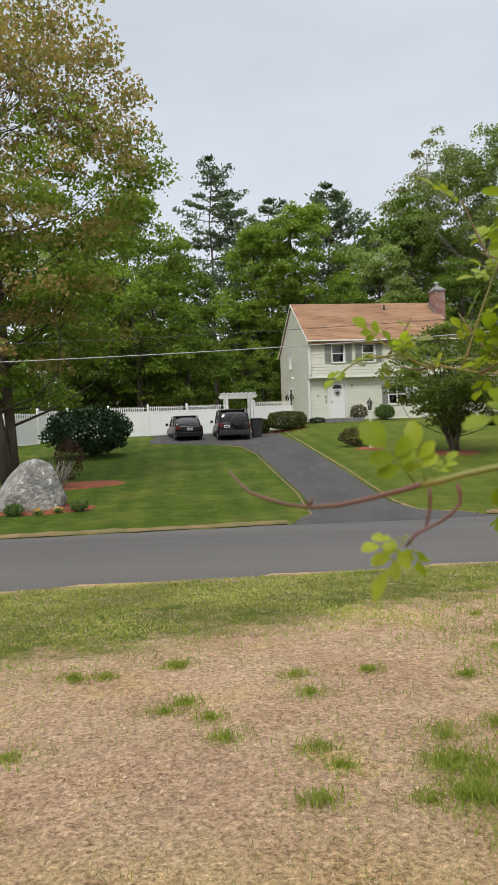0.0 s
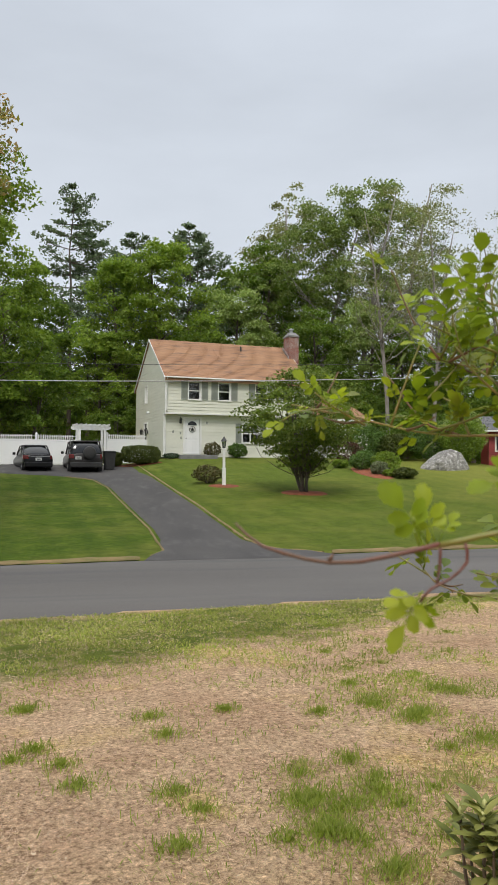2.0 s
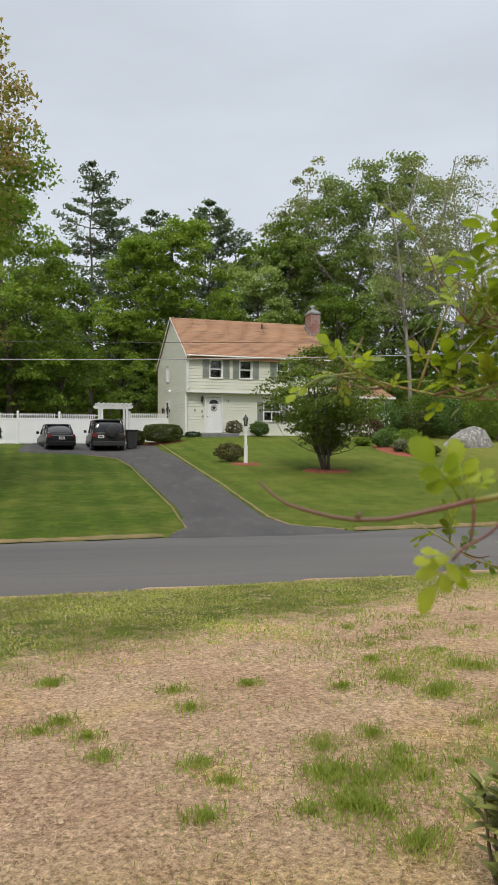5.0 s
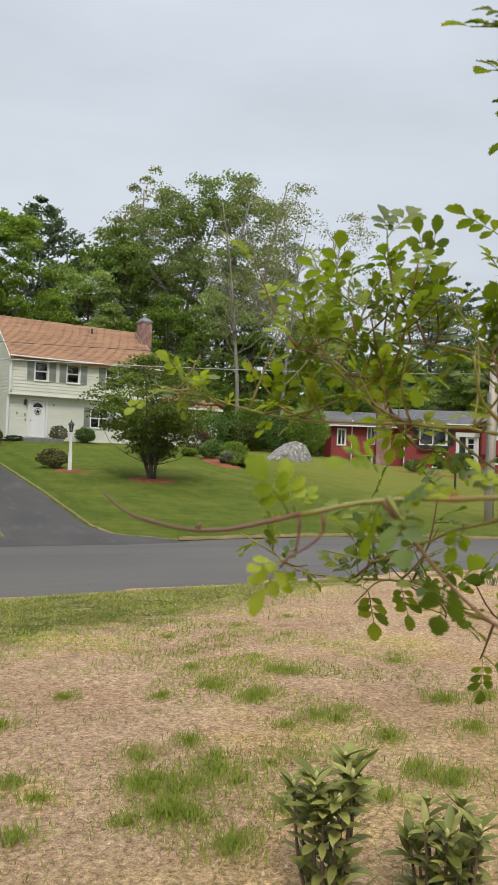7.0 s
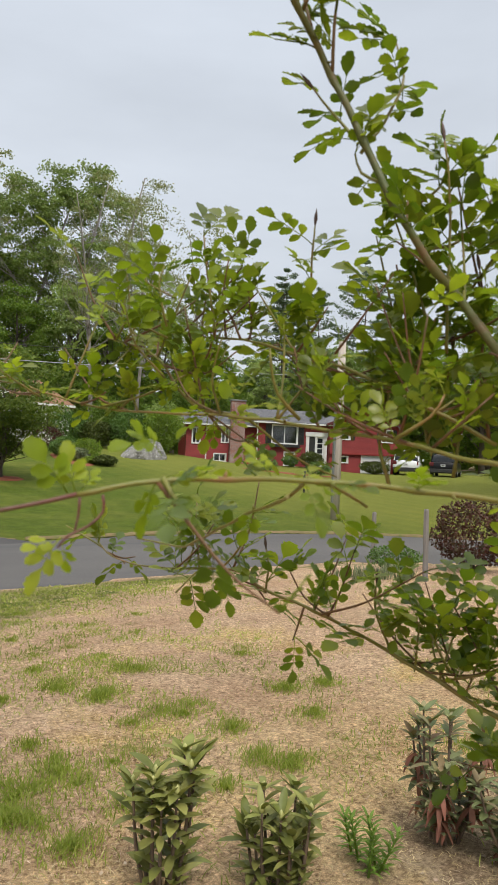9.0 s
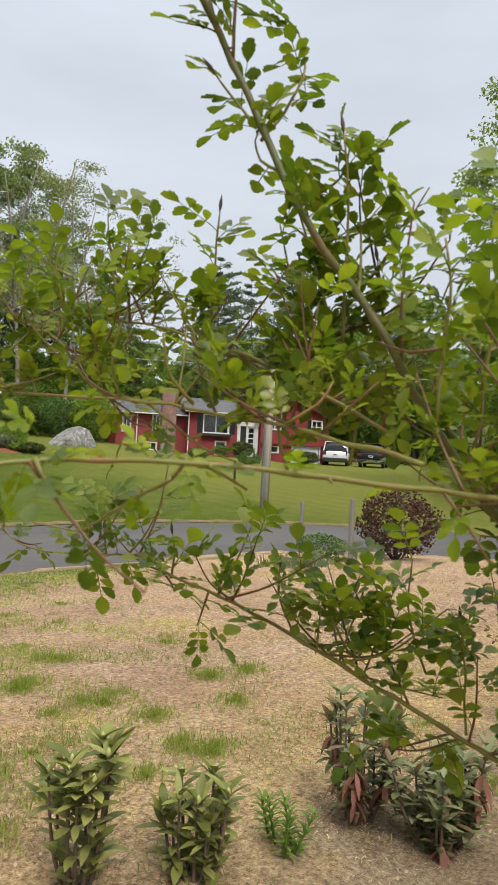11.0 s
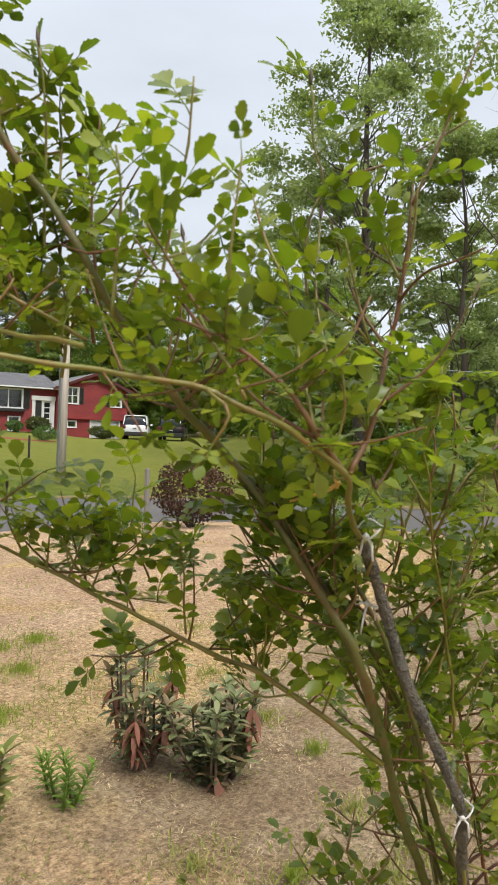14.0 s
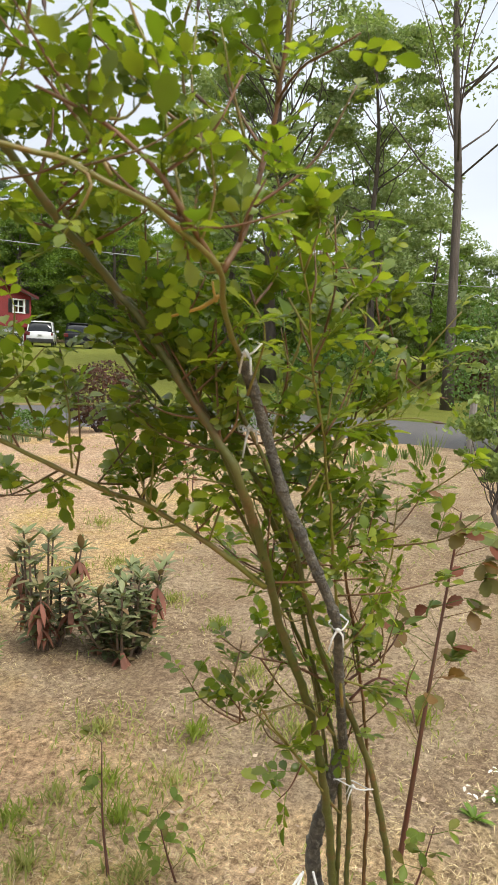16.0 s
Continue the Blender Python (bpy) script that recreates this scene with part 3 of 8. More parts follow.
def frame_window(house, place, u0, u1, z0, z1, rows=2, cols=1, sash=True, mat=TRIM, depth=0.10):
    """A window set into a wall: casing, sill, glass panes."""
    def bx(m, a, b, c, d, o0, o1):
        p = [place(a, c, o0), place(b, c, o0), place(b, d, o0), place(a, d, o0), place(a, c, o1), place(b, c, o1), place(b, d, o1), place(a, d, o1)]
        return m.add(p, [(0, 1, 2, 3), (7, 6, 5, 4), (0, 4, 5, 1), (1, 5, 6, 2), (2, 6, 7, 3), (3, 7, 4, 0)])
    w = 0.07
    m = Mesh()
    bx(m, u0 - w, u1 + w, z1, z1 + w, -0.08, 0.045)
    bx(m, u0 - w, u0, z0, z1, -0.08, 0.045)
    bx(m, u1, u1 + w, z0, z1, -0.08, 0.045)
    win = m.ob("window", mat, house, "white-cased sash window")
    bx(Mesh(), u0 - w - 0.02, u1 + w + 0.02, z0 - w, z0, -0.08, 0.075).ob("sill", mat, win)
    m = Mesh()
    t = 0.035
    zs = [z0 + (z1 - z0) * k / rows for k in range(rows + 1)]
    us = [u0 + (u1 - u0) * k / cols for k in range(cols + 1)]
    for k, z in enumerate(zs):
        bx(m, u0, u1, max(z - t, z0), min(z + t, z1), -depth - 0.03, -depth + 0.03)
    for u in us:
        for a, b in zip(zs, zs[1:]):
            bx(m, max(u - t, u0), min(u + t, u1), a + t, b - t, -depth - 0.025, -depth + 0.025)
    m.ob("sash", mat, win)
    for a, b in zip(zs, zs[1:]):
        for c, d in zip(us, us[1:]):
            g = bx(Mesh(), c + t, d - t, a + t, b - t, -depth - 0.004, -depth + 0.004).ob("pane", GLASS, win)
            g.visible_shadow = False
    m = Mesh()
    bx(m, u0 + t, u1 - t, (z0 + z1) / 2 + 0.05, z1 - t, -depth - 0.2, -depth - 0.19)
    m.ob("blind", ROOM_GREY, win, "half-drawn roller blind, its grey holding the room's shade")
    return win


def shutter(house, place, u0, u1, z0, z1, mat=SHUTTER):
    m = Mesh()
    def bx(a, b, c, d, o0, o1):
        p = [place(a, c, o0), place(b, c, o0), place(b, d, o0), place(a, d, o0), place(a, c, o1), place(b, c, o1), place(b, d, o1), place(a, d, o1)]
        m.add(p, [(0, 1, 2, 3), (7, 6, 5, 4), (0, 4, 5, 1), (1, 5, 6, 2), (2, 6, 7, 3), (3, 7, 4, 0)])
    bx(u0, u1, z0, z1, 0.022, 0.035)
    for a, b in ((u0, u0 + 0.05), (u1 - 0.05, u1)):
        bx(a, b, z0, z1, 0.035, 0.055)
    for z in (z0, (z0 + z1) / 2 - 0.03, z1 - 0.06):
        bx(u0 + 0.05, u1 - 0.05, z, z + 0.06, 0.035, 0.055)
    z = z0 + 0.08
    while z < z1 - 0.1:
        bx(u0 + 0.05, u1 - 0.05, z, z + 0.018, 0.035, 0.05)
        z += 0.045
    return m.ob("shutter", mat, house, "grey-green louvred shutter")


def roof_slab(m, a, b, c, d, thick=0.16):
    """A slab under the four corners of one roof slope."""
    p = [Vector(q) for q in (a, b, c, d)]
    return m.add(p + [q - Vector((0, 0, thick)) for q in p], [(0, 1, 2, 3), (7, 6, 5, 4), (0, 4, 5, 1), (1, 5, 6, 2), (2, 6, 7, 3), (3, 7, 4, 0)])


def shingle_rows(m, a, b, c, d, rows, lift=0.018):
    """Courses of shingles from eave a-b up to ridge d-c, each proud of the one above."""
    a, b, c, d = (Vector(q) for q in (a, b, c, d))
    nrm = (b - a).cross(d - a).normalized()
    if nrm.z < 0:
        nrm = -nrm
    for k in range(rows):
        s, t = k / rows, (k + 1) / rows
        p, q, r, o = a.lerp(d, s), b.lerp(c, s), b.lerp(c, t), a.lerp(d, t)
        m.add([p + nrm * lift, q + nrm * lift, r + nrm * 0.003, o + nrm * 0.003, p, q], [(0, 1, 2, 3), (4, 5, 1, 0)])
    return m


def build_white_house():
    h = thing("house", pose(3.56, 45.58, 2.05, 0, 0, 9), "two-storey pale sage house with brown shingle roof and overhanging upper floor", "house")
    L, D, J, E, R, over = 9.8, 8.6, 2.80, 4.98, 7.92, 0.36
    mid = (D - over) / 2

    def front(u, z, o):
        return (u, -o, z)

    def upper(u, z, o):
        return (u, -over - o, z)

    def west(u, z, o):
        return (-o, u, z)

    def east(u, z, o):
        return (L + o, u, z)

    def back(u, z, o):
        return (u, D + o, z)

    door_o = (1.36, 2.32, 0.20, 2.40)
    low_win = (5.22, 6.35, 0.95, 2.15)
    up_wins = [(1.5, 2.25), (3.47, 4.22), (6.0, 6.75), (7.9, 8.65)]
    m = Mesh()
    lap_wall(m, lambda z: (0.0, L), 0.0, J, [door_o, low_win], front)
    m.ob("wall", SIDING, h)
    m = Mesh()
    lap_wall(m, lambda z: (-0.02, L + 0.02), J - 0.06, E, [(a, b, 3.62, 4.72) for a, b in up_wins], upper)
    m.ob("wall", SIDING, h)

    def gable(z):
        lo, hi = -over if z >= J - 0.06 else 0.0, D
        if z > E:
            f = (z - E) / (R - E)
            lo, hi = -over + (mid + over) * f, D - (D - mid) * f
        return lo, hi
    side_win, side_door = (4.75, 5.45, 3.75, 4.85), (4.75, 5.6, 0.25, 2.3)
    for place, holes in ((west, [side_win, side_door]), (east, [])):
        m = Mesh()
        lap_wall(m, gable, 0.0, R - 0.02, holes, place)
        m.ob("wall", SIDING, h)
    m = Mesh()
    lap_wall(m, lambda z: (0.0, L), 0.0, E, [], back)
    m.ob("wall", SIDING, h)
    # inner shell and floors keep the rooms dark and the walls thick
    m = Mesh()
    for z in (0.02, J - 0.02):
        m.box((0.1, 0.1, z - 0.1), (L - 0.1, D - 0.1, z))
    m.box((0.1, 2.5, 0.0), (L - 0.1, 2.62, E))
    m.box((2.9, 0.1, 0.0), (3.0, D - 0.1, E))
    m.ob("floors_and_partitions", ROOM_GREY, h)
    Mesh().box((0.02, -over + 0.02, J - 0.10), (L - 0.02, 0.0, J - 0.062)).ob("overhang_soffit", TRIM, h)
    # corner boards, frieze, gutter, downspout
    for x in (-0.035, L - 0.075):
        Mesh().box((x, -0.045, 0), (x + 0.11, 0.0, J - 0.1), 0.006).ob("corner_board", TRIM, h)
        Mesh().box((x, -over - 0.045, J - 0.05), (x + 0.11, -over, E), 0.006).ob("corner_board", TRIM, h)
    Mesh().box((-0.05, -over - 0.05, E - 0.16), (L + 0.05, -over - 0.026, E + 0.02)).ob("frieze_board", TRIM, h)
    Mesh().box((-0.04, -over - 0.05, J - 0.14), (L + 0.04, -over - 0.026, J - 0.05)).ob("skirt_board", TRIM, h)
    g = Mesh().box((-0.09, -over - 0.40, E - 0.09), (L + 0.09, -over - 0.30, E - 0.01), 0.02).ob("gutter", TRIM, h)
    Mesh().tube([(0.06, -over - 0.34, E - 0.1), (0.06, -over - 0.12, E - 0.35), (0.06, -over - 0.12, J + 0.1), (0.06, -0.1, J - 0.35), (0.06, -0.1, 0.1)], 0.038, 8).ob("downspout", TRIM, g)
    # roof: overhangs 0.3 all round
    k = (R - E) / (mid + over)
    ov, og = 0.3, 0.09
    ye, yr, yb = -over - ov, mid, D + ov
    ze, zb = E - ov * k + 0.1, E - ov * k + 0.1
    m = Mesh()
    roof_slab(m, (-og, ye, ze), (L + og, ye, ze), (L + og, yr, R + 0.1), (-og, yr, R + 0.1))
    roof_slab(m, (-og, yr, R + 0.1), (L + og, yr, R + 0.1), (L + og, yb, zb), (-og, yb, zb))
    roof = m.ob("roof", SHINGLE, h)
    m = Mesh()
    shingle_rows(m, (-og, ye - 0.02, ze), (L + og, ye - 0.02, ze), (L + og, yr, R + 0.1), (-og, yr, R + 0.1), 34)
    shingle_rows(m, (-og, yb, zb), (L + og, yb, zb), (L + og, yr, R + 0.1), (-og, yr, R + 0.1), 34)
    m.ob("shingles", SHINGLE, roof)
    m = Mesh()
    for x in (-og - 0.03, L + og):
        for y0, z0 in ((ye, ze), (yb, zb)):
            m = Mesh()
            m.add([(x, y0, z0 - 0.13), (x + 0.03, y0, z0 - 0.13), (x + 0.03, yr, R - 0.03), (x, yr, R - 0.03),
                   (x, y0, z0 + 0.01), (x + 0.03, y0, z0 + 0.01), (x + 0.03, yr, R + 0.11), (x, yr, R + 0.11)],
                  [(3, 2, 1, 0), (4, 5, 6, 7), (0, 1, 5, 4), (1, 2, 6, 5), (2, 3, 7, 6), (3, 0, 4, 7)])
            m.ob("rake_board", TRIM, roof)
    m = Mesh()
    m.tube([(6.2, 3.2, 7.2), (6.2, 3.2, 7.75)], 0.06, 8)
    m.ob("vent_pipe", BLACK_METAL, roof)
    # chimney on the front slope near the east end
    m = Mesh()
    m.box((9.58, 2.55, 4.5), (10.32, 3.55, 8.55), 0.01)
    c = m.ob("chimney", BRICK, h, "weathered red brick chimney")
    m = Mesh()
    m.box((9.54, 2.50, 8.55), (10.36, 3.60, 8.68), 0.02)
    m.add([(9.58, 2.55, 8.68), (10.32, 2.55, 8.68), (10.32, 3.55, 8.68), (9.58, 3.55, 8.68), (9.75, 2.8, 8.92), (10.15, 2.8, 8.92), (10.15, 3.3, 8.92), (9.75, 3.3, 8.92)],
          [(0, 1, 5, 4), (1, 2, 6, 5), (2, 3, 7, 6), (3, 0, 4, 7), (4, 5, 6, 7)])
    m.ob("crown", GREY_STEP, c, "grey mortar crown")
    m = Mesh().lathe([(0.12, 8.90), (0.12, 9.12), (0.20, 9.14), (0.18, 9.20), (0.03, 9.25)], 10, (9.95, 3.05, 0))
    m.ob("flue_cap", RIM_METAL, c, "bright metal flue cap")
    m = Mesh()
    m.add([(9.51, 2.50, 6.95), (9.57, 2.50, 6.95), (9.57, 3.6, 7.75), (9.51, 3.6, 7.75), (9.51, 2.50, 7.15), (9.57, 2.50, 7.15), (9.57, 3.6, 7.95), (9.51, 3.6, 7.95)],
          [(3, 2, 1, 0), (4, 5, 6, 7), (0, 1, 5, 4), (1, 2, 6, 5), (2, 3, 7, 6), (3, 0, 4, 7)])
    m.ob("flashing", RIM_METAL, c, "pale metal flashing")
    # windows and shutters
    for a, b in up_wins:
        frame_window(h, upper, a, b, 3.62, 4.72, 2)
        shutter(h, upper, a - 0.50, a - 0.08, 3.60, 4.76)
        shutter(h, upper, b + 0.08, b + 0.50, 3.60, 4.76)
    frame_window(h, front, *low_win, 2, 2)
    shutter(h, front, 4.74, 5.13, 0.93, 2.18)
    shutter(h, front, 6.44, 6.83, 0.93, 2.18)
    frame_window(h, west, *side_win, 2)
    # front door with storm frame
    x0, x1, z0, z1 = door_o
    m = Mesh()
    m.box((x0 - 0.12, -0.06, z0), (x0, 0.06, z1 + 0.14), 0.008)
    m.box((x1, -0.06, z0), (x1 + 0.12, 0.06, z1 + 0.14), 0.008)
    m.box((x0, -0.06, z1), (x1, 0.06, z1 + 0.14), 0.008)
    m.box((x0 - 0.02, -0.10, z0 - 0.04), (x1 + 0.02, 0.06, z0), 0.006)
    casing = m.ob("door_casing", TRIM, h)
    m = Mesh().box((x0 + 0.01, 0.01, z0 + 0.01), (x1 - 0.01, 0.05, z1 - 0.01))
    for a, b in ((x0 + 0.12, (x0 + x1) / 2 - 0.05), ((x0 + x1) / 2 + 0.05, x1 - 0.12)):
        for c0, c1 in ((z0 + 0.18, z0 + 0.85), (z0 + 0.98, z0 + 1.55)):
            m.box((a, 0.0, c0), (b, 0.02, c1), 0.008)
    door = m.ob("door", WHITE, h, "white panelled front door with a fan light")
    fan = [((x0 + x1) / 2 + 0.30 * math.cos(a), z1 - 0.40 + 0.26 * math.sin(a)) for a in [math.pi * k / 10 for k in range(11)]]
    Mesh().prism(fan, -0.004, 0.012).ob("fan_light", DARK_GLASS, door, "dark fan-shaped light")
    star = [((x0 + x1) / 2 + r * math.sin(math.pi * k / 5), z1 - 0.66 + r * math.cos(math.pi * k / 5)) for k, r in ((k, 0.17 if k % 2 == 0 else 0.07) for k in range(10))]
    s = Mesh().prism(star, -0.03, -0.012)
    ring = [((x0 + x1) / 2 + 0.19 * math.cos(2 * math.pi * k / 20), -0.02, z1 - 0.66 + 0.19 * math.sin(2 * math.pi * k / 20)) for k in range(21)]
    s.tube(ring, 0.014, 6)
    s.ob("star_wreath", BLACK_METAL, door, "dark metal star in a ring")
    Mesh().tube([(x0 + 0.08, -0.05, z0 + 0.98), (x0 + 0.08, 0.01, z0 + 0.98)], 0.03, 8).ob("handle", BLACK_METAL, door)
    # side door with two wall lanterns, front lantern, small wall boxes
    u0, u1, c0, c1 = side_door
    m = Mesh()
    m.box((-0.06, u0 - 0.1, c0), (0.04, u0, c1 + 0.1), 0.006)
    m.box((-0.06, u1, c0), (0.04, u1 + 0.1, c1 + 0.1), 0.006)
    m.box((-0.06, u0, c1), (0.04, u1, c1 + 0.1), 0.006)
    m.ob("door_casing", TRIM, h)
    Mesh().box((0.0, u0, c0), (0.05, u1, c1)).ob("door", DARK_GLASS, h, "dark glazed side door")

    def lantern(x, y, z, dx, dy):
        m = Mesh().lathe([(0.02, 0.20), (0.10, 0.12), (0.11, 0.10), (0.085, 0.09), (0.06, -0.14), (0.03, -0.17), (0.015, -0.21)], 6, (x + dx * 0.16, y + dy * 0.16, z))
        m.tube([(x, y, z - 0.05), (x + dx * 0.1, y + dy * 0.1, z + 0.26), (x + dx * 0.16, y + dy * 0.16, z + 0.19)], 0.018, 6)
        m.box((x - 0.05, y - 0.05, z - 0.15), (x + 0.05, y + 0.05, z + 0.08), 0.01)
        return m.ob("wall_lantern", BLACK_METAL, h, "black carriage wall lantern")
    lantern(1.05, -0.03, 2.26, 0, -1)
    lantern(-0.03, 4.45, 1.75, -1, 0)
    lantern(-0.03, 5.95, 1.75, -1, 0)
    Mesh().box((-0.22, 4.0, 2.95), (-0.02, 4.25, 3.1), 0.03).ob("flood_lamp", WHITE, h, "white twin flood lamp")
    for x, z in ((0.55, 1.5), (1.02, 1.42), (1.06, 1.12), (2.75, 2.1)):
        Mesh().box((x, -0.05, z), (x + 0.09, -0.02, z + 0.16), 0.005).ob("wall_box", SHUTTER, h, "small grey wall box")
    Mesh().box((0.75, -1.25, -0.25), (3.15, -0.05, 0.12), 0.03).ob("front_step", GREY_STEP, h, "low grey stone front step")
    # one-storey wing with garage to the east
    G0, G1, gD, gE, gR = L, L + 4.55, 9.6, 2.66, 4.55
    m = Mesh()
    lap_wall(m, lambda z: (G0, G1), 0.0, gE, [(10.9, 11.9, 0.95, 2.15)], front)

    def ggable(z):
        if z <= gE:
            return 0.0, gD
        f = (z - gE) / (gR - gE)
        return gD / 2 * f, gD - gD / 2 * f
    lap_wall(m, ggable, 0.0, gR - 0.02, [], lambda u, z, o: (G1 + o, u, z))
    lap_wall(m, lambda z: (G0, G1), 0.0, gE, [], lambda u, z, o: (u, gD + o, z))
    m.ob("wing_wall", SIDING, h)
    frame_window(h, front, 10.9, 11.9, 0.95, 2.15, 2, 2)
    kk = (gR - gE) / (gD / 2)
    m = Mesh()
    roof_slab(m, (G0, -0.35, gE - 0.35 * kk + 0.1), (G1 + 0.25, -0.35, gE - 0.35 * kk + 0.1), (G1 + 0.25, gD / 2, gR + 0.1), (G0, gD / 2, gR + 0.1))
    roof_slab(m, (G0, gD / 2, gR + 0.1), (G1 + 0.25, gD / 2, gR + 0.1), (G1 + 0.25, gD + 0.35, gE - 0.35 * kk + 0.1), (G0, gD + 0.35, gE - 0.35 * kk + 0.1))
    w = m.ob("wing_roof", SHINGLE, h)
    m = Mesh()
    shingle_rows(m, (G0, -0.37, gE - 0.35 * kk + 0.1), (G1 + 0.25, -0.37, gE - 0.35 * kk + 0.1), (G1 + 0.25, gD / 2, gR + 0.1), (G0, gD / 2, gR + 0.1), 30)
    m.ob("shingles", SHINGLE, w)
    m = Mesh()
    m.box((G1 - 0.08, -0.045, 0), (G1 + 0.04, 0.0, gE))
    m.box((G0, -0.42, gE - 0.14), (G1 + 0.26, -0.36, gE + 0.0))
    m.box((G1 + 0.0, -0.04, 0), (G1 + 0.045, 0.10, gE))
    m.ob("wing_trim", TRIM, h)
    return h


white_house = build_white_house()


def build_red_house():
    # split-level: low wing with a chimney, entrance block, gabled garage block
    h = thing("house", pose(29.0, 41.32, 1.17, 0, 0, -25), "barn-red split-level house with white windows and brick chimney", "house")

    def face(y0):
        return lambda u, z, o: (u, y0 - o, z)
    blocks = [("wing", -4.95, 0.0, 0.7, 8.0, 0.15, 3.2), ("entrance", 0.0, 5.0, 0.0, 8.0, 0.0, 3.55)]
    holes = {"wing": [(-2.45, -1.98, 1.75, 3.0), (-4.5, -4.0, 1.6, 2.8), (-2.95, -2.15, 0.25, 0.8)], "entrance": [(1.0, 2.75, 1.85, 3.25), (3.55, 4.75, 0.1, 2.6), (1.9, 2.6, 0.1, 1.15)]}
    for name, u0, u1, y0, y1, z0, z1 in blocks:
        m = Mesh()
        lap_wall(m, lambda z: (u0, u1), z0 - 0.4, z1, holes[name], face(y0), 0.16)
        m.ob("wall", BARN_RED, h)
        m = Mesh()
        lap_wall(m, lambda z: (y0, y1), z0 - 0.4, z1, [], lambda u, z, o: (u0 - o, u, z), 0.16)
        m.ob("wall", BARN_RED, h)
        m = Mesh().box((u0 + 0.15, y0 + 1.8, z0 - 0.2), (u1 - 0.15, y0 + 1.9, z1))
        m.ob("partition", ROOM_GREY, h)
        m = Mesh()
        mid_, rz = (y0 + y1) / 2, z1 + 1.25
        over = 0.42
        roof_slab(m, (u0 - over, y0 - over, z1 - 0.05), (u1 + 0.2, y0 - over, z1 - 0.05), (u1 + 0.2, mid_, rz), (u0 - over, mid_, rz))
        roof_slab(m, (u0 - over, mid_, rz), (u1 + 0.2, mid_, rz), (u1 + 0.2, y1 + over, z1 - 0.05), (u0 - over, y1 + over, z1 - 0.05))
        r = m.ob("roof", GREY_SHINGLE, h)
        m = Mesh()
        shingle_rows(m, (u0 - over, y0 - over - 0.02, z1 - 0.05), (u1 + 0.2, y0 - over - 0.02, z1 - 0.05), (u1 + 0.2, mid_, rz), (u0 - over, mid_, rz), 20)
        m.ob("shingles", GREY_SHINGLE, r)
        m = Mesh().add([(u0, y0, z1), (u0, y1, z1), (u0, mid_, rz - 0.15)], [(0, 1, 2)])
        m.ob("gable", BARN_RED, h)
        Mesh().box((u0 - over, y0 - over - 0.1, z1 - 0.17), (u1 + 0.2, y0 - over - 0.02, z1 - 0.07), 0.01).ob("gutter", TRIM, h)
    for u in (-0.08, -3.55):
        Mesh().tube([(u, -0.35 if u > -1 else 0.35, 3.5), (u, -0.08 if u > -1 else 0.62, 3.2), (u, -0.08 if u > -1 else 0.62, 0.1)], 0.045, 6).ob("downspout", TRIM, h)
    c = Mesh().box((-1.95, 0.0, -0.3), (-0.95, 0.68, 5.0), 0.02).ob("chimney", BRICK, h, "tall red-brown brick chimney on the front wall")
    Mesh().box((-2.0, -0.05, 5.0), (-0.9, 0.73, 5.12), 0.02).ob("cap", GREY_STEP, c)
    frame_window(h, face(0.7), *holes["wing"][0], 1, 2)
    frame_window(h, face(0.7), *holes["wing"][1], 1, 2)
    frame_window(h, face(0.7), *holes["wing"][2], 1, 2)
    frame_window(h, face(0.0), *holes["entrance"][0], 1, 2)
    frame_window(h, face(0.0), *holes["entrance"][2], 2, 1)
    shutter(h, face(0.0), 0.5, 0.92, 1.8, 3.3, BLACK_METAL)
    shutter(h, face(0.0), 2.83, 3.25, 1.8, 3.3, BLACK_METAL)
    Mesh().box((0.85, -0.35, 1.55), (2.9, -0.05, 1.78), 0.02).ob("window_box", BLACK_METAL, h, "dark window box under the wide window")
    # entrance with side lights and pediment trim
    m = Mesh()
    for a, b in ((3.40, 3.62), (4.05, 4.15), (4.68, 4.92)):
        m.box((a, -0.10, 0.1), (b, 0.05, 2.6), 0.01)
    m.box((3.35, -0.14, 2.5), (4.97, 0.05, 2.85), 0.02)
    m.ob("door_surround", TRIM, h)
    d = Mesh().box((4.15, 0.0, 0.1), (4.68, 0.05, 2.5)).ob("side_light", TRIM, h)
    for k in range(4):
        Mesh().box((4.24, -0.012, 0.75 + 0.42 * k), (4.6, 0.0, 1.1 + 0.42 * k)).ob("pane", DARK_GLASS, d)
    Mesh().box((3.62, 0.0, 0.1), (4.05, 0.05, 2.5)).ob("door", BLACK_METAL, h, "dark front door")
    Mesh().box((3.2, -1.3, -0.4), (5.1, -0.1, 0.08), 0.02).ob("front_step", GREY_STEP, h)
    # garage block with its gable to the road
    g0, g1, gy, ge, gr = 5.0, 10.0, -0.5, 3.6, 4.75
    gm = (g0 + g1) / 2

    def gspan(z):
        f = max(0.0, (z - ge) / (gr - ge))
        return g0 + (gm - g0) * f, g1 - (g1 - gm) * f
    gh = [(5.65, 6.4, 2.4, 3.62), (8.78, 9.5, 2.3, 3.25), (7.38, 9.38, -0.35, 1.08), (5.75, 6.3, 0.55, 1.0)]
    m = Mesh()
    lap_wall(m, gspan, -0.5, gr - 0.02, gh, face(gy), 0.16)
    m.ob("wall", BARN_RED, h)
    for u, sgn in ((g0, -1), (g1, 1)):
        m = Mesh()
        lap_wall(m, lambda z: (gy, 8.0), -0.5, ge, [], lambda q, z, o: (u + sgn * o, q, z), 0.16)
        m.ob("wall", BARN_RED, h)
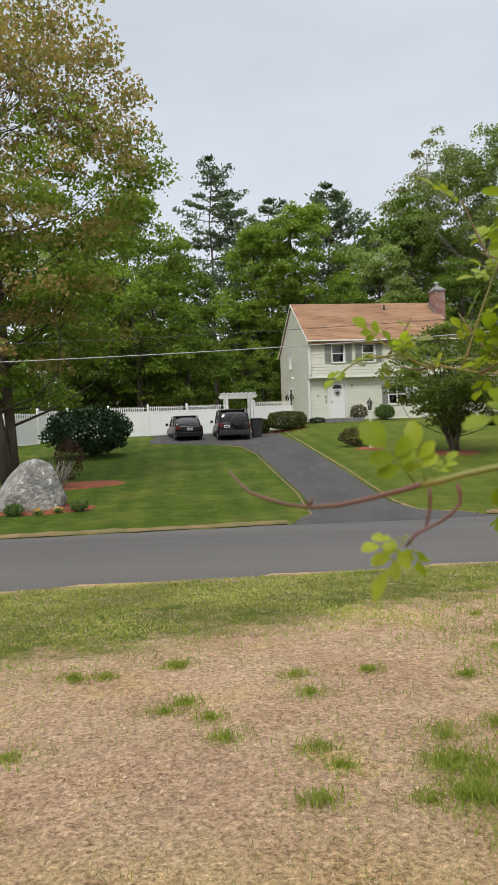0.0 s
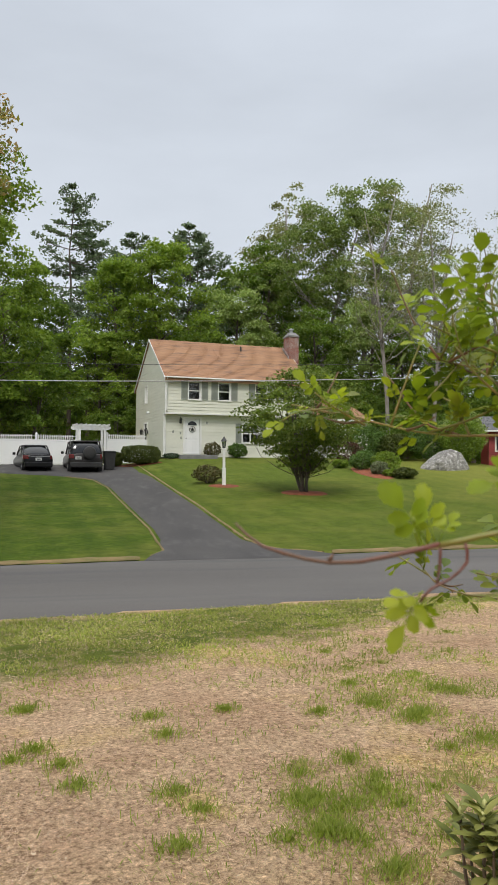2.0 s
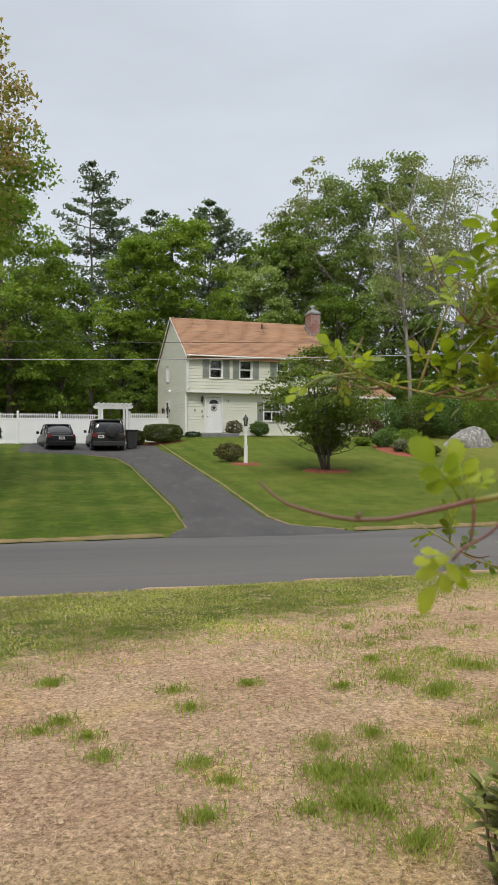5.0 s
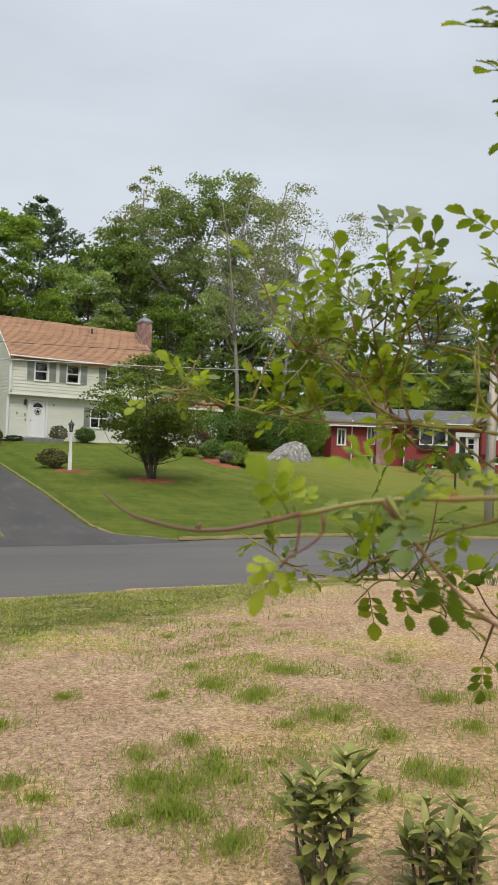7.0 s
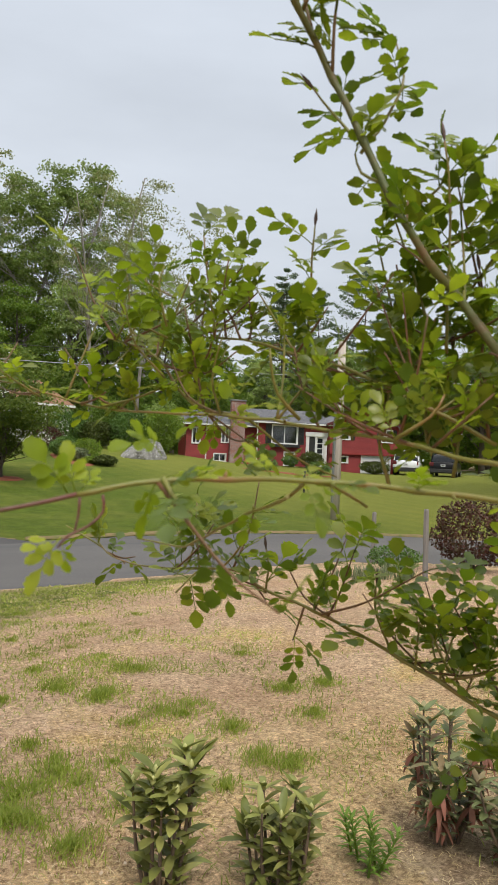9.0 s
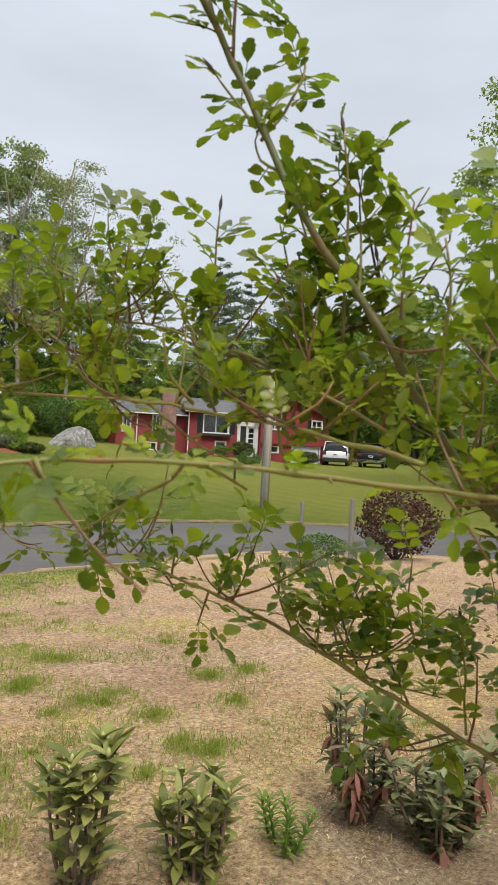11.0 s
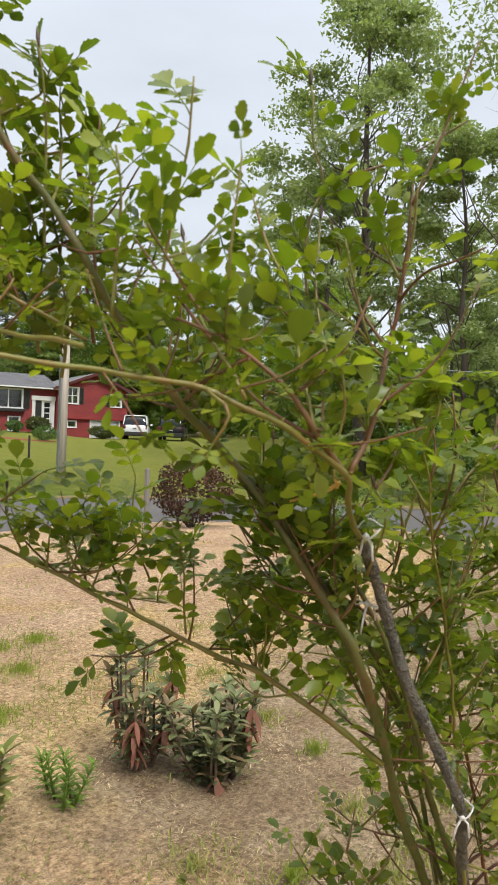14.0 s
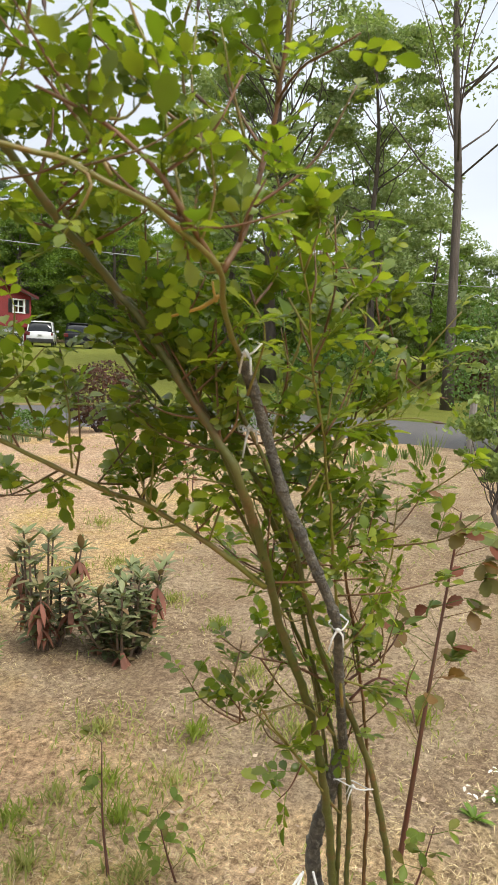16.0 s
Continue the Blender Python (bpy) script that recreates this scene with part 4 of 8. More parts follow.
    frame_window(h, face(gy), *gh[0], 2, 2)
    frame_window(h, face(gy), *gh[1], 2, 2)
    frame_window(h, face(gy), *gh[3], 1, 1)
    for a, b, c0, c1 in ((6.5, 6.78, 2.36, 3.66), (8.42, 8.68, 2.26, 3.3), (9.6, 9.86, 2.26, 3.3)):
        shutter(h, face(gy), a, b, c0, c1, BLACK_METAL)
    # the upper floor stands proud of the garage wall
    Mesh().box((g0, gy - 0.20, 1.18), (g1 + 0.05, gy - 0.03, 1.34), 0.01).ob("overhang_band", BARN_RED, h)
    for k in range(4):
        Mesh().box((7.41, gy + 0.02, -0.34 + 0.355 * k), (9.35, gy + 0.07, 0.005 + 0.355 * k), 0.012).ob("garage_door_panel", WHITE, h)
    m = Mesh()
    m.box((7.28, gy - 0.05, -0.4), (7.38, gy + 0.05, 1.08)).box((9.38, gy - 0.05, -0.4), (9.48, gy + 0.05, 1.08)).box((7.28, gy - 0.05, 1.08), (9.48, gy + 0.05, 1.17))
    m.ob("garage_casing", TRIM, h)
    m = Mesh()
    k_ = (gr - ge) / (gm - g0)
    for s in (-1, 1):
        e = g0 - 0.35 if s < 0 else g1 + 0.35
        roof_slab(m, (e, gy - 0.4, ge - 0.35 * k_ + 0.1), (gm, gy - 0.4, gr + 0.1), (gm, 8.4, gr + 0.1), (e, 8.4, ge - 0.35 * k_ + 0.1))
    m.ob("garage_roof", GREY_SHINGLE, h)
    m = Mesh()
    for s in (-1, 1):
        e = g0 - 0.37 if s < 0 else g1 + 0.37
        a, b = (e, ge - 0.35 * k_ + 0.1), (gm, gr + 0.1)
        m = Mesh().prism([(a[0], a[1] - 0.2), (b[0], b[1] - 0.2), (b[0], b[1] + 0.02), (a[0], a[1] + 0.02)], gy - 0.44, gy - 0.41)
        m.ob("rake_board", DARK_RED, h)
    return h


red_house = build_red_house()
red_house.scale = (1, 1, 0.88)


# ---------------------------------------------------------------- fence, arbour, stones
def build_fence():
    f = thing("fence", pose(0, 0, 0), "tall white vinyl fence with picket top rail", "fence")
    pk = Mesh().box((-0.026, -0.018, 1.52), (0.026, 0.018, 1.80))
    picket = bpy.data.meshes.new("picket")
    picket.from_pydata(pk.v, [], pk.f)
    picket.materials.append(WHITE)
    path = [(-22.0, 30.5), (-14.5, 37.0), (-11.0, 43.4), (-1.7, 45.3)]
    runs = list(zip(path, path[1:])) + [((0.1, 45.75), (2.6, 46.6))]
    for (x0, y0), (x1, y1) in runs:
        length = math.hypot(x1 - x0, y1 - y0)
        n = max(1, round(length / 2.4))
        turn_ = math.degrees(math.atan2(y1 - y0, x1 - x0))
        for k in range(n):
            s = length / n
            px, py = x0 + (x1 - x0) * k / n, y0 + (y1 - y0) * k / n
            z = height(px + 0.5 * (x1 - x0) / n, py + 0.5 * (y1 - y0) / n)
            m4 = pose(px, py, z, 0, 0, turn_)
            m = Mesh()
            m.box((0.06, -0.02, 0.05), (s - 0.06, 0.02, 1.42))
            o = m.ob("fence_panel", WHITE, f)
            o.matrix_local = m4
            for lo, hi in ((1.42, 1.52), (0.02, 0.14)):
                o = Mesh().box((0.06, -0.03, lo), (s - 0.06, 0.03, hi), 0.008).ob("rail", WHITE, f)
                o.matrix_local = m4
            o = Mesh().box((0.06, -0.025, 1.70), (s - 0.06, 0.025, 1.735)).ob("rail", WHITE, f)
            o.matrix_local = m4
            for j in range(int((s - 0.2) / 0.13)):
                p = new("picket", picket)
                p.parent = f
                p.matrix_local = m4 @ Matrix.Translation((0.14 + 0.13 * j, 0, 0))
            m = Mesh().box((-0.06, -0.06, -0.1), (0.06, 0.06, 1.86), 0.008)
            m.add([(-0.08, -0.08, 1.86), (0.08, -0.08, 1.86), (0.08, 0.08, 1.86), (-0.08, 0.08, 1.86), (0, 0, 1.95)], [(0, 1, 4), (1, 2, 4), (2, 3, 4), (3, 0, 4), (3, 2, 1, 0)])
            o = m.ob("post", WHITE, f)
            o.matrix_local = m4
    return f


fence = build_fence()


def build_arbour():
    a = thing("arbour", pose(-1.55, 45.3, height(-1, 45.3), 0, 0, 12), "white garden arbour with a slatted top over the gate", "arbour")
    for x in (0.0, 1.55):
        for y in (0, 0.9):
            Mesh().box((x - 0.07, y - 0.07, -0.1), (x + 0.07, y + 0.07, 2.2), 0.01).ob("post", WHITE, a)
    for y in (-0.03, 0.93):
        Mesh().prism([(-0.35, 2.25), (-0.25, 2.17), (1.80, 2.17), (1.90, 2.25), (1.90, 2.37), (-0.35, 2.37)], y - 0.03, y + 0.03).ob("beam", WHITE, a)
    for k in range(8):
        x = -0.2 + 0.28 * k
        Mesh().prism([(-0.35, 2.45), (-0.25, 2.37), (1.15, 2.37), (1.25, 2.45), (1.25, 2.51), (-0.35, 2.51)], x - 0.025, x + 0.025, 0).ob("slat", WHITE, a)
    g = Mesh().box((0.1, 0.4, 0.1), (1.45, 0.45, 1.5))
    g.ob("gate", WHITE, a, "white vinyl gate")
    return a


arbour = build_arbour()


def boulder(name, m4, sx, sy, sz, seed, label, lean=0.0):
    bm = bmesh.new()
    bmesh.ops.create_icosphere(bm, subdivisions=5, radius=1)
    o = Vector((seed * 3.1, seed * 1.7, seed))
    for v in bm.verts:
        c = v.co.copy()
        d = 1 + 0.28 * noise.noise(c * 1.1 + o) + 0.14 * abs(noise.noise(c * 2.7 + o)) + 0.05 * noise.noise(c * 7 + o) + 0.018 * noise.noise(c * 19 + o)
        for plane in (Vector((0.5, -0.75, 0.4)), Vector((-0.8, -0.3, 0.5)), Vector((0.3, 0.4, 0.85)), Vector((0.85, 0.1, 0.5))):
            p = plane.normalized()
            h = (c * d).dot(p)
            if h > 0.72:
                d *= 0.72 / h * 0.88 + 0.12
        q = c * d
        v.co = Vector((q.x * sx + lean * q.z, q.y * sy, max(q.z, -0.5) * sz))
    m = Mesh().take(bm)
    r = m.ob(name, STONE, smooth=True)
    r.matrix_world = m4
    return tagged(r, label, "boulder")


boulder("boulder", pose(-6.0, 19.6, height(-6, 19.6) + 0.38, 0, 0, 10), 1.0, 0.8, 1.0, 4, "large grey granite boulder with pale streaks in a mulch bed", 0.18)
boulder("boulder", pose(19.2, 38.9, height(19.2, 38.9) + 0.2, 0, 0, -25), 1.38, 1.05, 0.9, 12, "broad angular grey boulder with dark stains on the lawn", 0.35)


# ---------------------------------------------------------------- trees
def limb_points(a, b, rng, bend=0.15, n=5):
    a, b = np.array(a, float), np.array(b, float)
    s = np.linspace(0, 1, n)[:, None]
    p = a + (b - a) * s
    side = rng.normal(size=3) * np.linalg.norm(b - a) * bend
    side[2] = -abs(side[2]) * 0.5
    return p + np.sin(s * math.pi) * side


def broadleaf(name, m4, h, r, base, leaves, size, seed, leaf, bark, label, clumps=70, trunk_r=0.22, fork=0.35, thin=1.0, stems=1, flat=0.55, top=0.5, visible_limbs=True, leaf2=None, hollow=0.45, vase=0.0, tight=0.8, open_top=0.0):
    """A tree: trunk, limbs reaching into clumps of leaves within an uneven egg-shaped crown."""
    rng = np.random.default_rng(seed)
    t = thing(name, m4, label, "tree")
    wood = Mesh()
    cz, hz_ = base + (h - base) * 0.5, (h - base) * 0.5
    tops = []
    for s in range(stems):
        lean = rng.normal(size=2) * (0.05 if stems == 1 else 0.16) * h
        k = np.linspace(0, 1, 9)
        hh = h * (0.9 if stems == 1 else rng.uniform(0.75, 0.9))
        off = rng.normal(size=2) * (0 if stems == 1 else trunk_r * 1.3)
        pts = [(off[0] + lean[0] * q ** (1.6 if stems < 5 else 1.0) + 0.05 * rng.normal(), off[1] + lean[1] * q ** (1.6 if stems < 5 else 1.0) + 0.05 * rng.normal(), -0.2 + (hh + 0.2) * q) for q in k]
        rad = [trunk_r * (1.35 if q == 0 else 1) * (1 - 0.88 * q) ** 0.9 for q in k]
        wood.tube(pts, rad, 9)
        tops.append(np.array(pts))
    centres, weights = [], []
    for c in range(clumps):
        while True:
            d = rng.normal(size=3)
            d /= np.linalg.norm(d)
            q = (hollow + (1 - hollow) * rng.uniform() ** 0.6)
            p = d * q
            z = cz + p[2] * hz_
            w = 1 + 0.22 * noise.noise(Vector(d * 1.7) + Vector((seed, 0, 0)))
            narrow = 1 - 0.45 * max(0, (z - cz) / hz_) ** 1.5 * (1 - top + 0.5)
            if z > base - 0.5:
                break
        narrow *= 1 - vase * min(1.0, max(0.0, (cz - z) / hz_)) ** 1.3
        x, y = p[0] * r * w * narrow, p[1] * r * w * narrow
        st = tops[c % stems]
        centres.append((x, y, z))
        if visible_limbs and c % (2 if clumps < 300 else 9) == 0 and z < 0.86 * h:
            zf = max(base * 0.7, z - (0.5 + fork) * math.hypot(x, y) - 0.3)
            i = int(np.clip(np.searchsorted(st[:, 2], zf), 1, len(st) - 1))
            root = st[i - 1] + (st[i] - st[i - 1]) * np.clip((zf - st[i - 1][2]) / max(st[i][2] - st[i - 1][2], 1e-3), 0, 1)
            lp = limb_points(root, (x, y, z), rng)
            r0 = trunk_r * 0.28 * (1 - 0.6 * zf / h)
            wood.tube(lp, [r0, r0 * 0.75, r0 * 0.55, r0 * 0.35, r0 * 0.12], 4)
            for b in range(2):
                e = lp[3] + rng.normal(size=3) * r * 0.22
                wood.tube([lp[2 + b % 2], (lp[3] + e) / 2, e], [r0 * 0.3, r0 * 0.2, r0 * 0.06], 3)
    wood.ob("trunk", bark, t, smooth=True)
    per = int(leaves / clumps)
    far = size >= 0.14
    pos, pos2 = [], []
    for i, c in enumerate(centres):
        k = int(per * rng.uniform(0.5, 1.5) * thin * (1 - open_top * min(1.0, max(0.0, (c[2] - 0.4 * h) / (0.3 * h)))))
        s = r * rng.uniform(0.20, 0.40) * tight * (0.8 if thin < 1 else 1)
        g = rng.normal(size=(k, 3))
        g /= np.linalg.norm(g, axis=1, keepdims=True)
        g *= rng.uniform(size=(k, 1)) ** 0.45
        g[:, 2] = np.where(g[:, 2] < 0, g[:, 2] * 0.45, g[:, 2])
        g = g * (s, s, s * flat)
        g[:, 2] -= 0.30 * (g[:, 0] ** 2 + g[:, 1] ** 2) / s
        (pos2 if leaf2 and (centres[i][2] > cz * 1.05 or i % 3 == 0) else pos).append(g + c)
    v, f = cards(np.concatenate(pos), size, rng, up=0.8, far=far)
    card_object("crown", v, f, leaf, t)
    if pos2:
        v, f = cards(np.concatenate(pos2), size, rng, up=0.8, far=far)
        card_object("crown", v, f, leaf2, t)
    return t


def pine(name, m4, h, r, seed, label, base=0.25, whorls=17, needles=12000, gap=0.22):
    rng = np.random.default_rng(seed)
    t = thing(name, m4, label, "tree")
    wood = Mesh()
    k = np.linspace(0, 1, 9)
    pts = [(0.12 * rng.normal() * q, 0.12 * rng.normal() * q, -0.2 + (h + 0.2) * q) for q in k]
    wood.tube(pts, [0.26 * (1 - 0.93 * q) for q in k], 8)
    pos = []
    for w in range(whorls):
        q = w / (whorls - 1)
        z = h * (base + (0.985 - base) * q)
        reach = r * (1 - q) ** 0.40 * (0.6 + 0.4 * min(1, q * 4 + 0.4)) + 0.3
        for b in range(rng.integers(4, 7)):
            if rng.uniform() < gap:
                continue
            a = rng.uniform(0, 2 * math.pi)
            ln = reach * rng.uniform(0.4, 1.2)
            rise = ln * rng.uniform(0.02, 0.28) * (1 + q)
            tip = np.array([math.cos(a) * ln, math.sin(a) * ln, z + rise])
            root = np.array([0, 0, z])
            mid_ = (root + tip) / 2 + (0, 0, -0.06 * ln)
            wood.tube([root, mid_, tip], [0.055, 0.035, 0.012], 4)
            n = int(needles / (whorls * 5) * (0.4 + ln / r))
            s = rng.uniform(0.3, 1.05, size=n)[:, None]
            p = (1 - s) ** 2 * root + 2 * s * (1 - s) * mid_ + s ** 2 * tip
            spread = 0.16 + 0.24 * ln * (1.1 - s)
            side = np.array([-math.sin(a), math.cos(a), 0])
            pos.append(p + side * rng.normal(size=(n, 1)) * spread * 1.3 + rng.normal(size=(n, 3)) * (0.12, 0.12, 0.10) + (0, 0, 0.08))
    wood.ob("trunk", BARK, t, smooth=True)
    v, f = cards(np.concatenate(pos), 0.42, rng, up=0.9, ratio=0.4, fold=0.1)
    card_object("crown", v, f, PINE, t)
    return t


def on(x, y, turn_=0.0, dz=0.0):
    return pose(x, y, height(x, y) + dz, 0, 0, turn_)


# the wood behind the houses
def build_woods():
    full = broadleaf("maple_tree", on(1.1, 62.3, 30), 18, 4.3, 2.0, 19000, 0.25, 11, MAPLE, BARK, "tall green maple behind the fence", 120, 0.28)
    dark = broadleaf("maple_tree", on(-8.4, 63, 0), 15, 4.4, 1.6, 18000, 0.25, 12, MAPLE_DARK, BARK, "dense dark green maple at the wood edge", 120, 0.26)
    oak = broadleaf("oak_tree", on(24, 68.2, 0), 28, 5.2, 9, 18000, 0.24, 13, OAK_GREEN, PALE_BARK, "tall oak with fresh green leaves over the wood", 110, 0.34, fork=0.6)
    young = broadleaf("oak_tree", on(17.5, 79, 0), 26, 4.6, 9, 11000, 0.23, 14, OAK, PALE_BARK, "tall oak just coming into yellow-green leaf", 90, 0.3, fork=0.7)
    bare = broadleaf("oak_tree", on(30.7, 62.9, 0), 27, 4.6, 11, 4200, 0.20, 15, OAK, PALE_BARK, "thin oak with bare pale limbs and few leaves", 90, 0.24, fork=0.9)
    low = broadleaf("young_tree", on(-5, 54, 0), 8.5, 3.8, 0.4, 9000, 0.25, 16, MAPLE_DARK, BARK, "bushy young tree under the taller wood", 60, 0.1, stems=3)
    p1 = pine("pine_tree", on(-3.8, 80.2, 0), 30.0, 6.0, 21, "tall white pine with layered dark boughs")
    p2 = pine("pine_tree", on(7.9, 71.2, 0), 23.0, 5.2, 22, "white pine standing above the maples")
    light = broadleaf("maple_tree", on(11.0, 64.7, 0), 16.5, 4.2, 2.0, 19000, 0.25, 17, MAPLE_LIGHT, BARK, "yellow-green maple at the wood edge", 110, 0.26)
    rng = np.random.default_rng(77)
    spots = [(p2, 2.8, 86.2, 1.15), (full, 4.7, 62.7, 1.08), (dark, 16.0, 74.7, 1.55), (young, 20.5, 78.9, 1.18), (oak, 20.4, 70.9, 0.95), (oak, 27.9, 68.5, 1.06),
             (bare, 38.7, 65.6, 0.98), (p2, 47.1, 63.2, 0.85), (p1, 54.0, 65.7, 0.69), (p1, 53.5, 57.3, 0.74), (p1, 48.7, 65.0, 0.73), (full, -8.0, 52.3, 1.0), (dark, -7.7, 68.0, 1.20),
             (dark, 7.7, 60.3, 0.79), (dark, 18.3, 61.3, 0.9), (light, 22.6, 60.5, 0.92), (dark, 25.1, 58.1, 0.8), (full, 29.0, 56.8, 0.71), (dark, 34.0, 56.8, 0.75), (light, 38.6, 54.8, 0.65), (dark, 45.5, 55.5, 0.8),
             (light, 46.2, 52.3, 0.75), (dark, 51.2, 48.8, 0.85), (dark, 46.7, 47.0, 0.8), (full, 50.3, 56.7, 0.6), (dark, -4.9, 60.2, 0.5), (full, -0.2, 60.2, 0.62), (p2, -1.9, 84, 1.12), (p2, 9.6, 76, 1.0),
             (light, -15, 60, 1.05), (dark, -12, 54, 0.95), (oak, -14, 76, 0.85), (bare, 20.5, 50.6, 0.76), (bare, 24.6, 52.0, 0.76), (bare, 36, 78, 0.86), (oak, 42, 78, 0.7), (p1, 25, 84, 0.75),
             (low, 0.8, 57.5, 0.6), (low, -10.5, 53.5, 1.0), (low, 19, 58, 0.9), (low, 24, 56, 0.8), (low, 27.5, 53.5, 0.8), (low, 32, 54, 0.85), (low, -14.5, 50, 1.0), (low, 37, 55, 0.9), (low, 8, 58, 0.9), (low, 20.5, 54.5, 0.6),
             (dark, 57, 55, 0.9), (full, 62, 58, 1.0), (dark, 66, 50, 1.0), (full, 66, 42, 1.0), (dark, 60, 46, 0.9)]
    for src, x, y, s in spots:
        c = copy_thing(src, on(x, y, rng.uniform(0, 360)))
        c.scale = (s * rng.uniform(0.94, 1.08), s * rng.uniform(0.94, 1.08), s)
    # deep shade of the wood, so that no open sky shows under the crowns
    far = thing("far_wood", pose(0, 0, 0), "dense far wood behind the houses", "wood", kind="stuff")
    pos = []
    for k in range(420):
        a = rng.uniform(-1.35, 0.75)
        d = rng.uniform(88, 120)
        x, y = -math.sin(a) * d, math.cos(a) * d
        hh = rng.uniform(7, 13)
        n = 90
        g = rng.normal(size=(n, 3)) * (2.4, 2.4, 1.0)
        g[:, 2] = rng.uniform(0, hh, n)
        pos.append(g + (x, y, height(x, y)))
    v, f = cards(np.concatenate(pos), 1.3, rng)
    card_object("far_leaves", v, f, MAPLE_DARK, far)
    return full, dark, oak, young, bare, low, p1, p2


full, dark, oak, young, bare, low, p1, p2 = build_woods()
big_maple = broadleaf("maple_tree", on(-8.3, 25.5, 0), 20.5, 5.2, 2.3, 88000, 0.165, 31, MAPLE, BARK, "big maple with bronze new growth at its top", 620, 0.2, stems=2, leaf2=MAPLE_BRONZE, tight=0.56, hollow=0.3, open_top=0.42)


# ---------------------------------------------------------------- street furniture
def build_pole():
    p = thing("utility_pole", on(16.25, 18.53), "weathered wooden utility pole beside the road", "pole")
    Mesh().tube([(0, 0, -0.3), (0.02, 0, 3), (0.05, 0, 6.0)], [0.15, 0.14, 0.125], 14).ob("shaft", POLE_WOOD, p, smooth=True)
    Mesh().box((-0.17, -0.05, 0.4), (-0.13, 0.05, 4.2), 0.005).ob("cable_guard", RIM_METAL, p, "grey metal cable guard")
    return p


pole = build_pole()


def wire(name, a, b, sag, r, material, label):
    a, b = Vector(a), Vector(b)
    pts = []
    for k in range(33):
        s = k / 32
        q = a.lerp(b, s)
        q.z -= sag * 4 * s * (1 - s)
        pts.append(q)
    return tagged(Mesh().tube(pts, r, 6).ob(name, material, smooth=True), label, "cable")


GREY_CABLE = surface("pale_grey_cable", (0.42, 0.42, 0.43), (0.34, 0.34, 0.35), 0.5, 5, 60, 0.0)
wire("overhead_cable", (-36, 14.8, 4.55), (16.05, 18.5, 4.5), 1.14, 0.011, GREY_CABLE, "pale overhead cable strung along the road")
wire("overhead_cable", (-36, 14.8, 4.95), (16.05, 18.5, 4.85), 1.10, 0.006, BLACK_METAL, "thin dark overhead cable above the pale one")
wire("overhead_cable", (16.05, 18.5, 4.5), (44, -14, 5.2), 0.8, 0.012, GREY_CABLE, "pale overhead cable running on past the pole")


def build_lamp_post():
    p = thing("lamp_post", on(5.15, 32.0), "white lamp post with a black lantern in a mulch ring", "lamp post")
    m = Mesh().box((-0.075, -0.075, -0.2), (0.075, 0.075, 0.75), 0.01).box((-0.095, -0.095, 0.75), (0.095, 0.095, 0.80), 0.008)
    m.box((-0.055, -0.055, 0.80), (0.055, 0.055, 1.62), 0.012)
    m.box((-0.085, -0.085, 1.62), (0.085, 0.085, 1.68), 0.008)
    m.ob("shaft", WHITE, p)
    m = Mesh()
    for a in range(6):
        c, s = math.cos(a * math.pi / 3), math.sin(a * math.pi / 3)
        m.tube([(0.065 * c, 0.065 * s, 1.74), (0.10 * c, 0.10 * s, 2.0)], 0.009, 5)
    m.lathe([(0.05, 1.68), (0.085, 1.72), (0.07, 1.745)], 6)
    m.lathe([(0.14, 1.99), (0.145, 2.01), (0.06, 2.12), (0.03, 2.14), (0.035, 2.17), (0.005, 2.22)], 6)
    lant = m.ob("lantern", BLACK_METAL, p, "black six-sided lantern")
    Mesh().lathe([(0.058, 1.745), (0.092, 1.985)], 6).ob("pane", GLASS, lant)
    Mesh().tube([(0, 0.05, 1.55), (0.24, 0.05, 1.55)], 0.014, 6).ob("ladder_bar", WHITE, p)
    return p


lamp_post = build_lamp_post()


def mound(name, x, y, rx, ry, h, material, label, turn_=0.0, seed=0):
    """A low bed that follows the ground, with a ragged rim."""
    m = Mesh()
    v, f, n, rings = [], [], 36, 6
    t = radians(turn_)
    for r in range(rings + 1):
        q = r / rings
        for k in range(n):
            a = 2 * math.pi * k / n
            w = 1 + 0.10 * noise.noise(Vector((math.cos(a) * 2, math.sin(a) * 2, seed + 0.5)))
            px, py = rx * q * w * math.cos(a), ry * q * w * math.sin(a)
            X, Y = x + px * math.cos(t) - py * math.sin(t), y + px * math.sin(t) + py * math.cos(t)
            bumpy = 0.02 * noise.noise(Vector((X * 7, Y * 7, seed)))
            v.append((X, Y, height(X, Y) + (h * (1 - q ** 2) + bumpy + 0.015 if r < rings else -0.05)))
    f = [(r * n + k, r * n + (k + 1) % n, (r + 1) * n + (k + 1) % n, (r + 1) * n + k) for r in range(rings) for k in range(n)]
    return tagged(m.add(v, f).ob(name, material, smooth=True), label, "mulch bed", kind="structure")


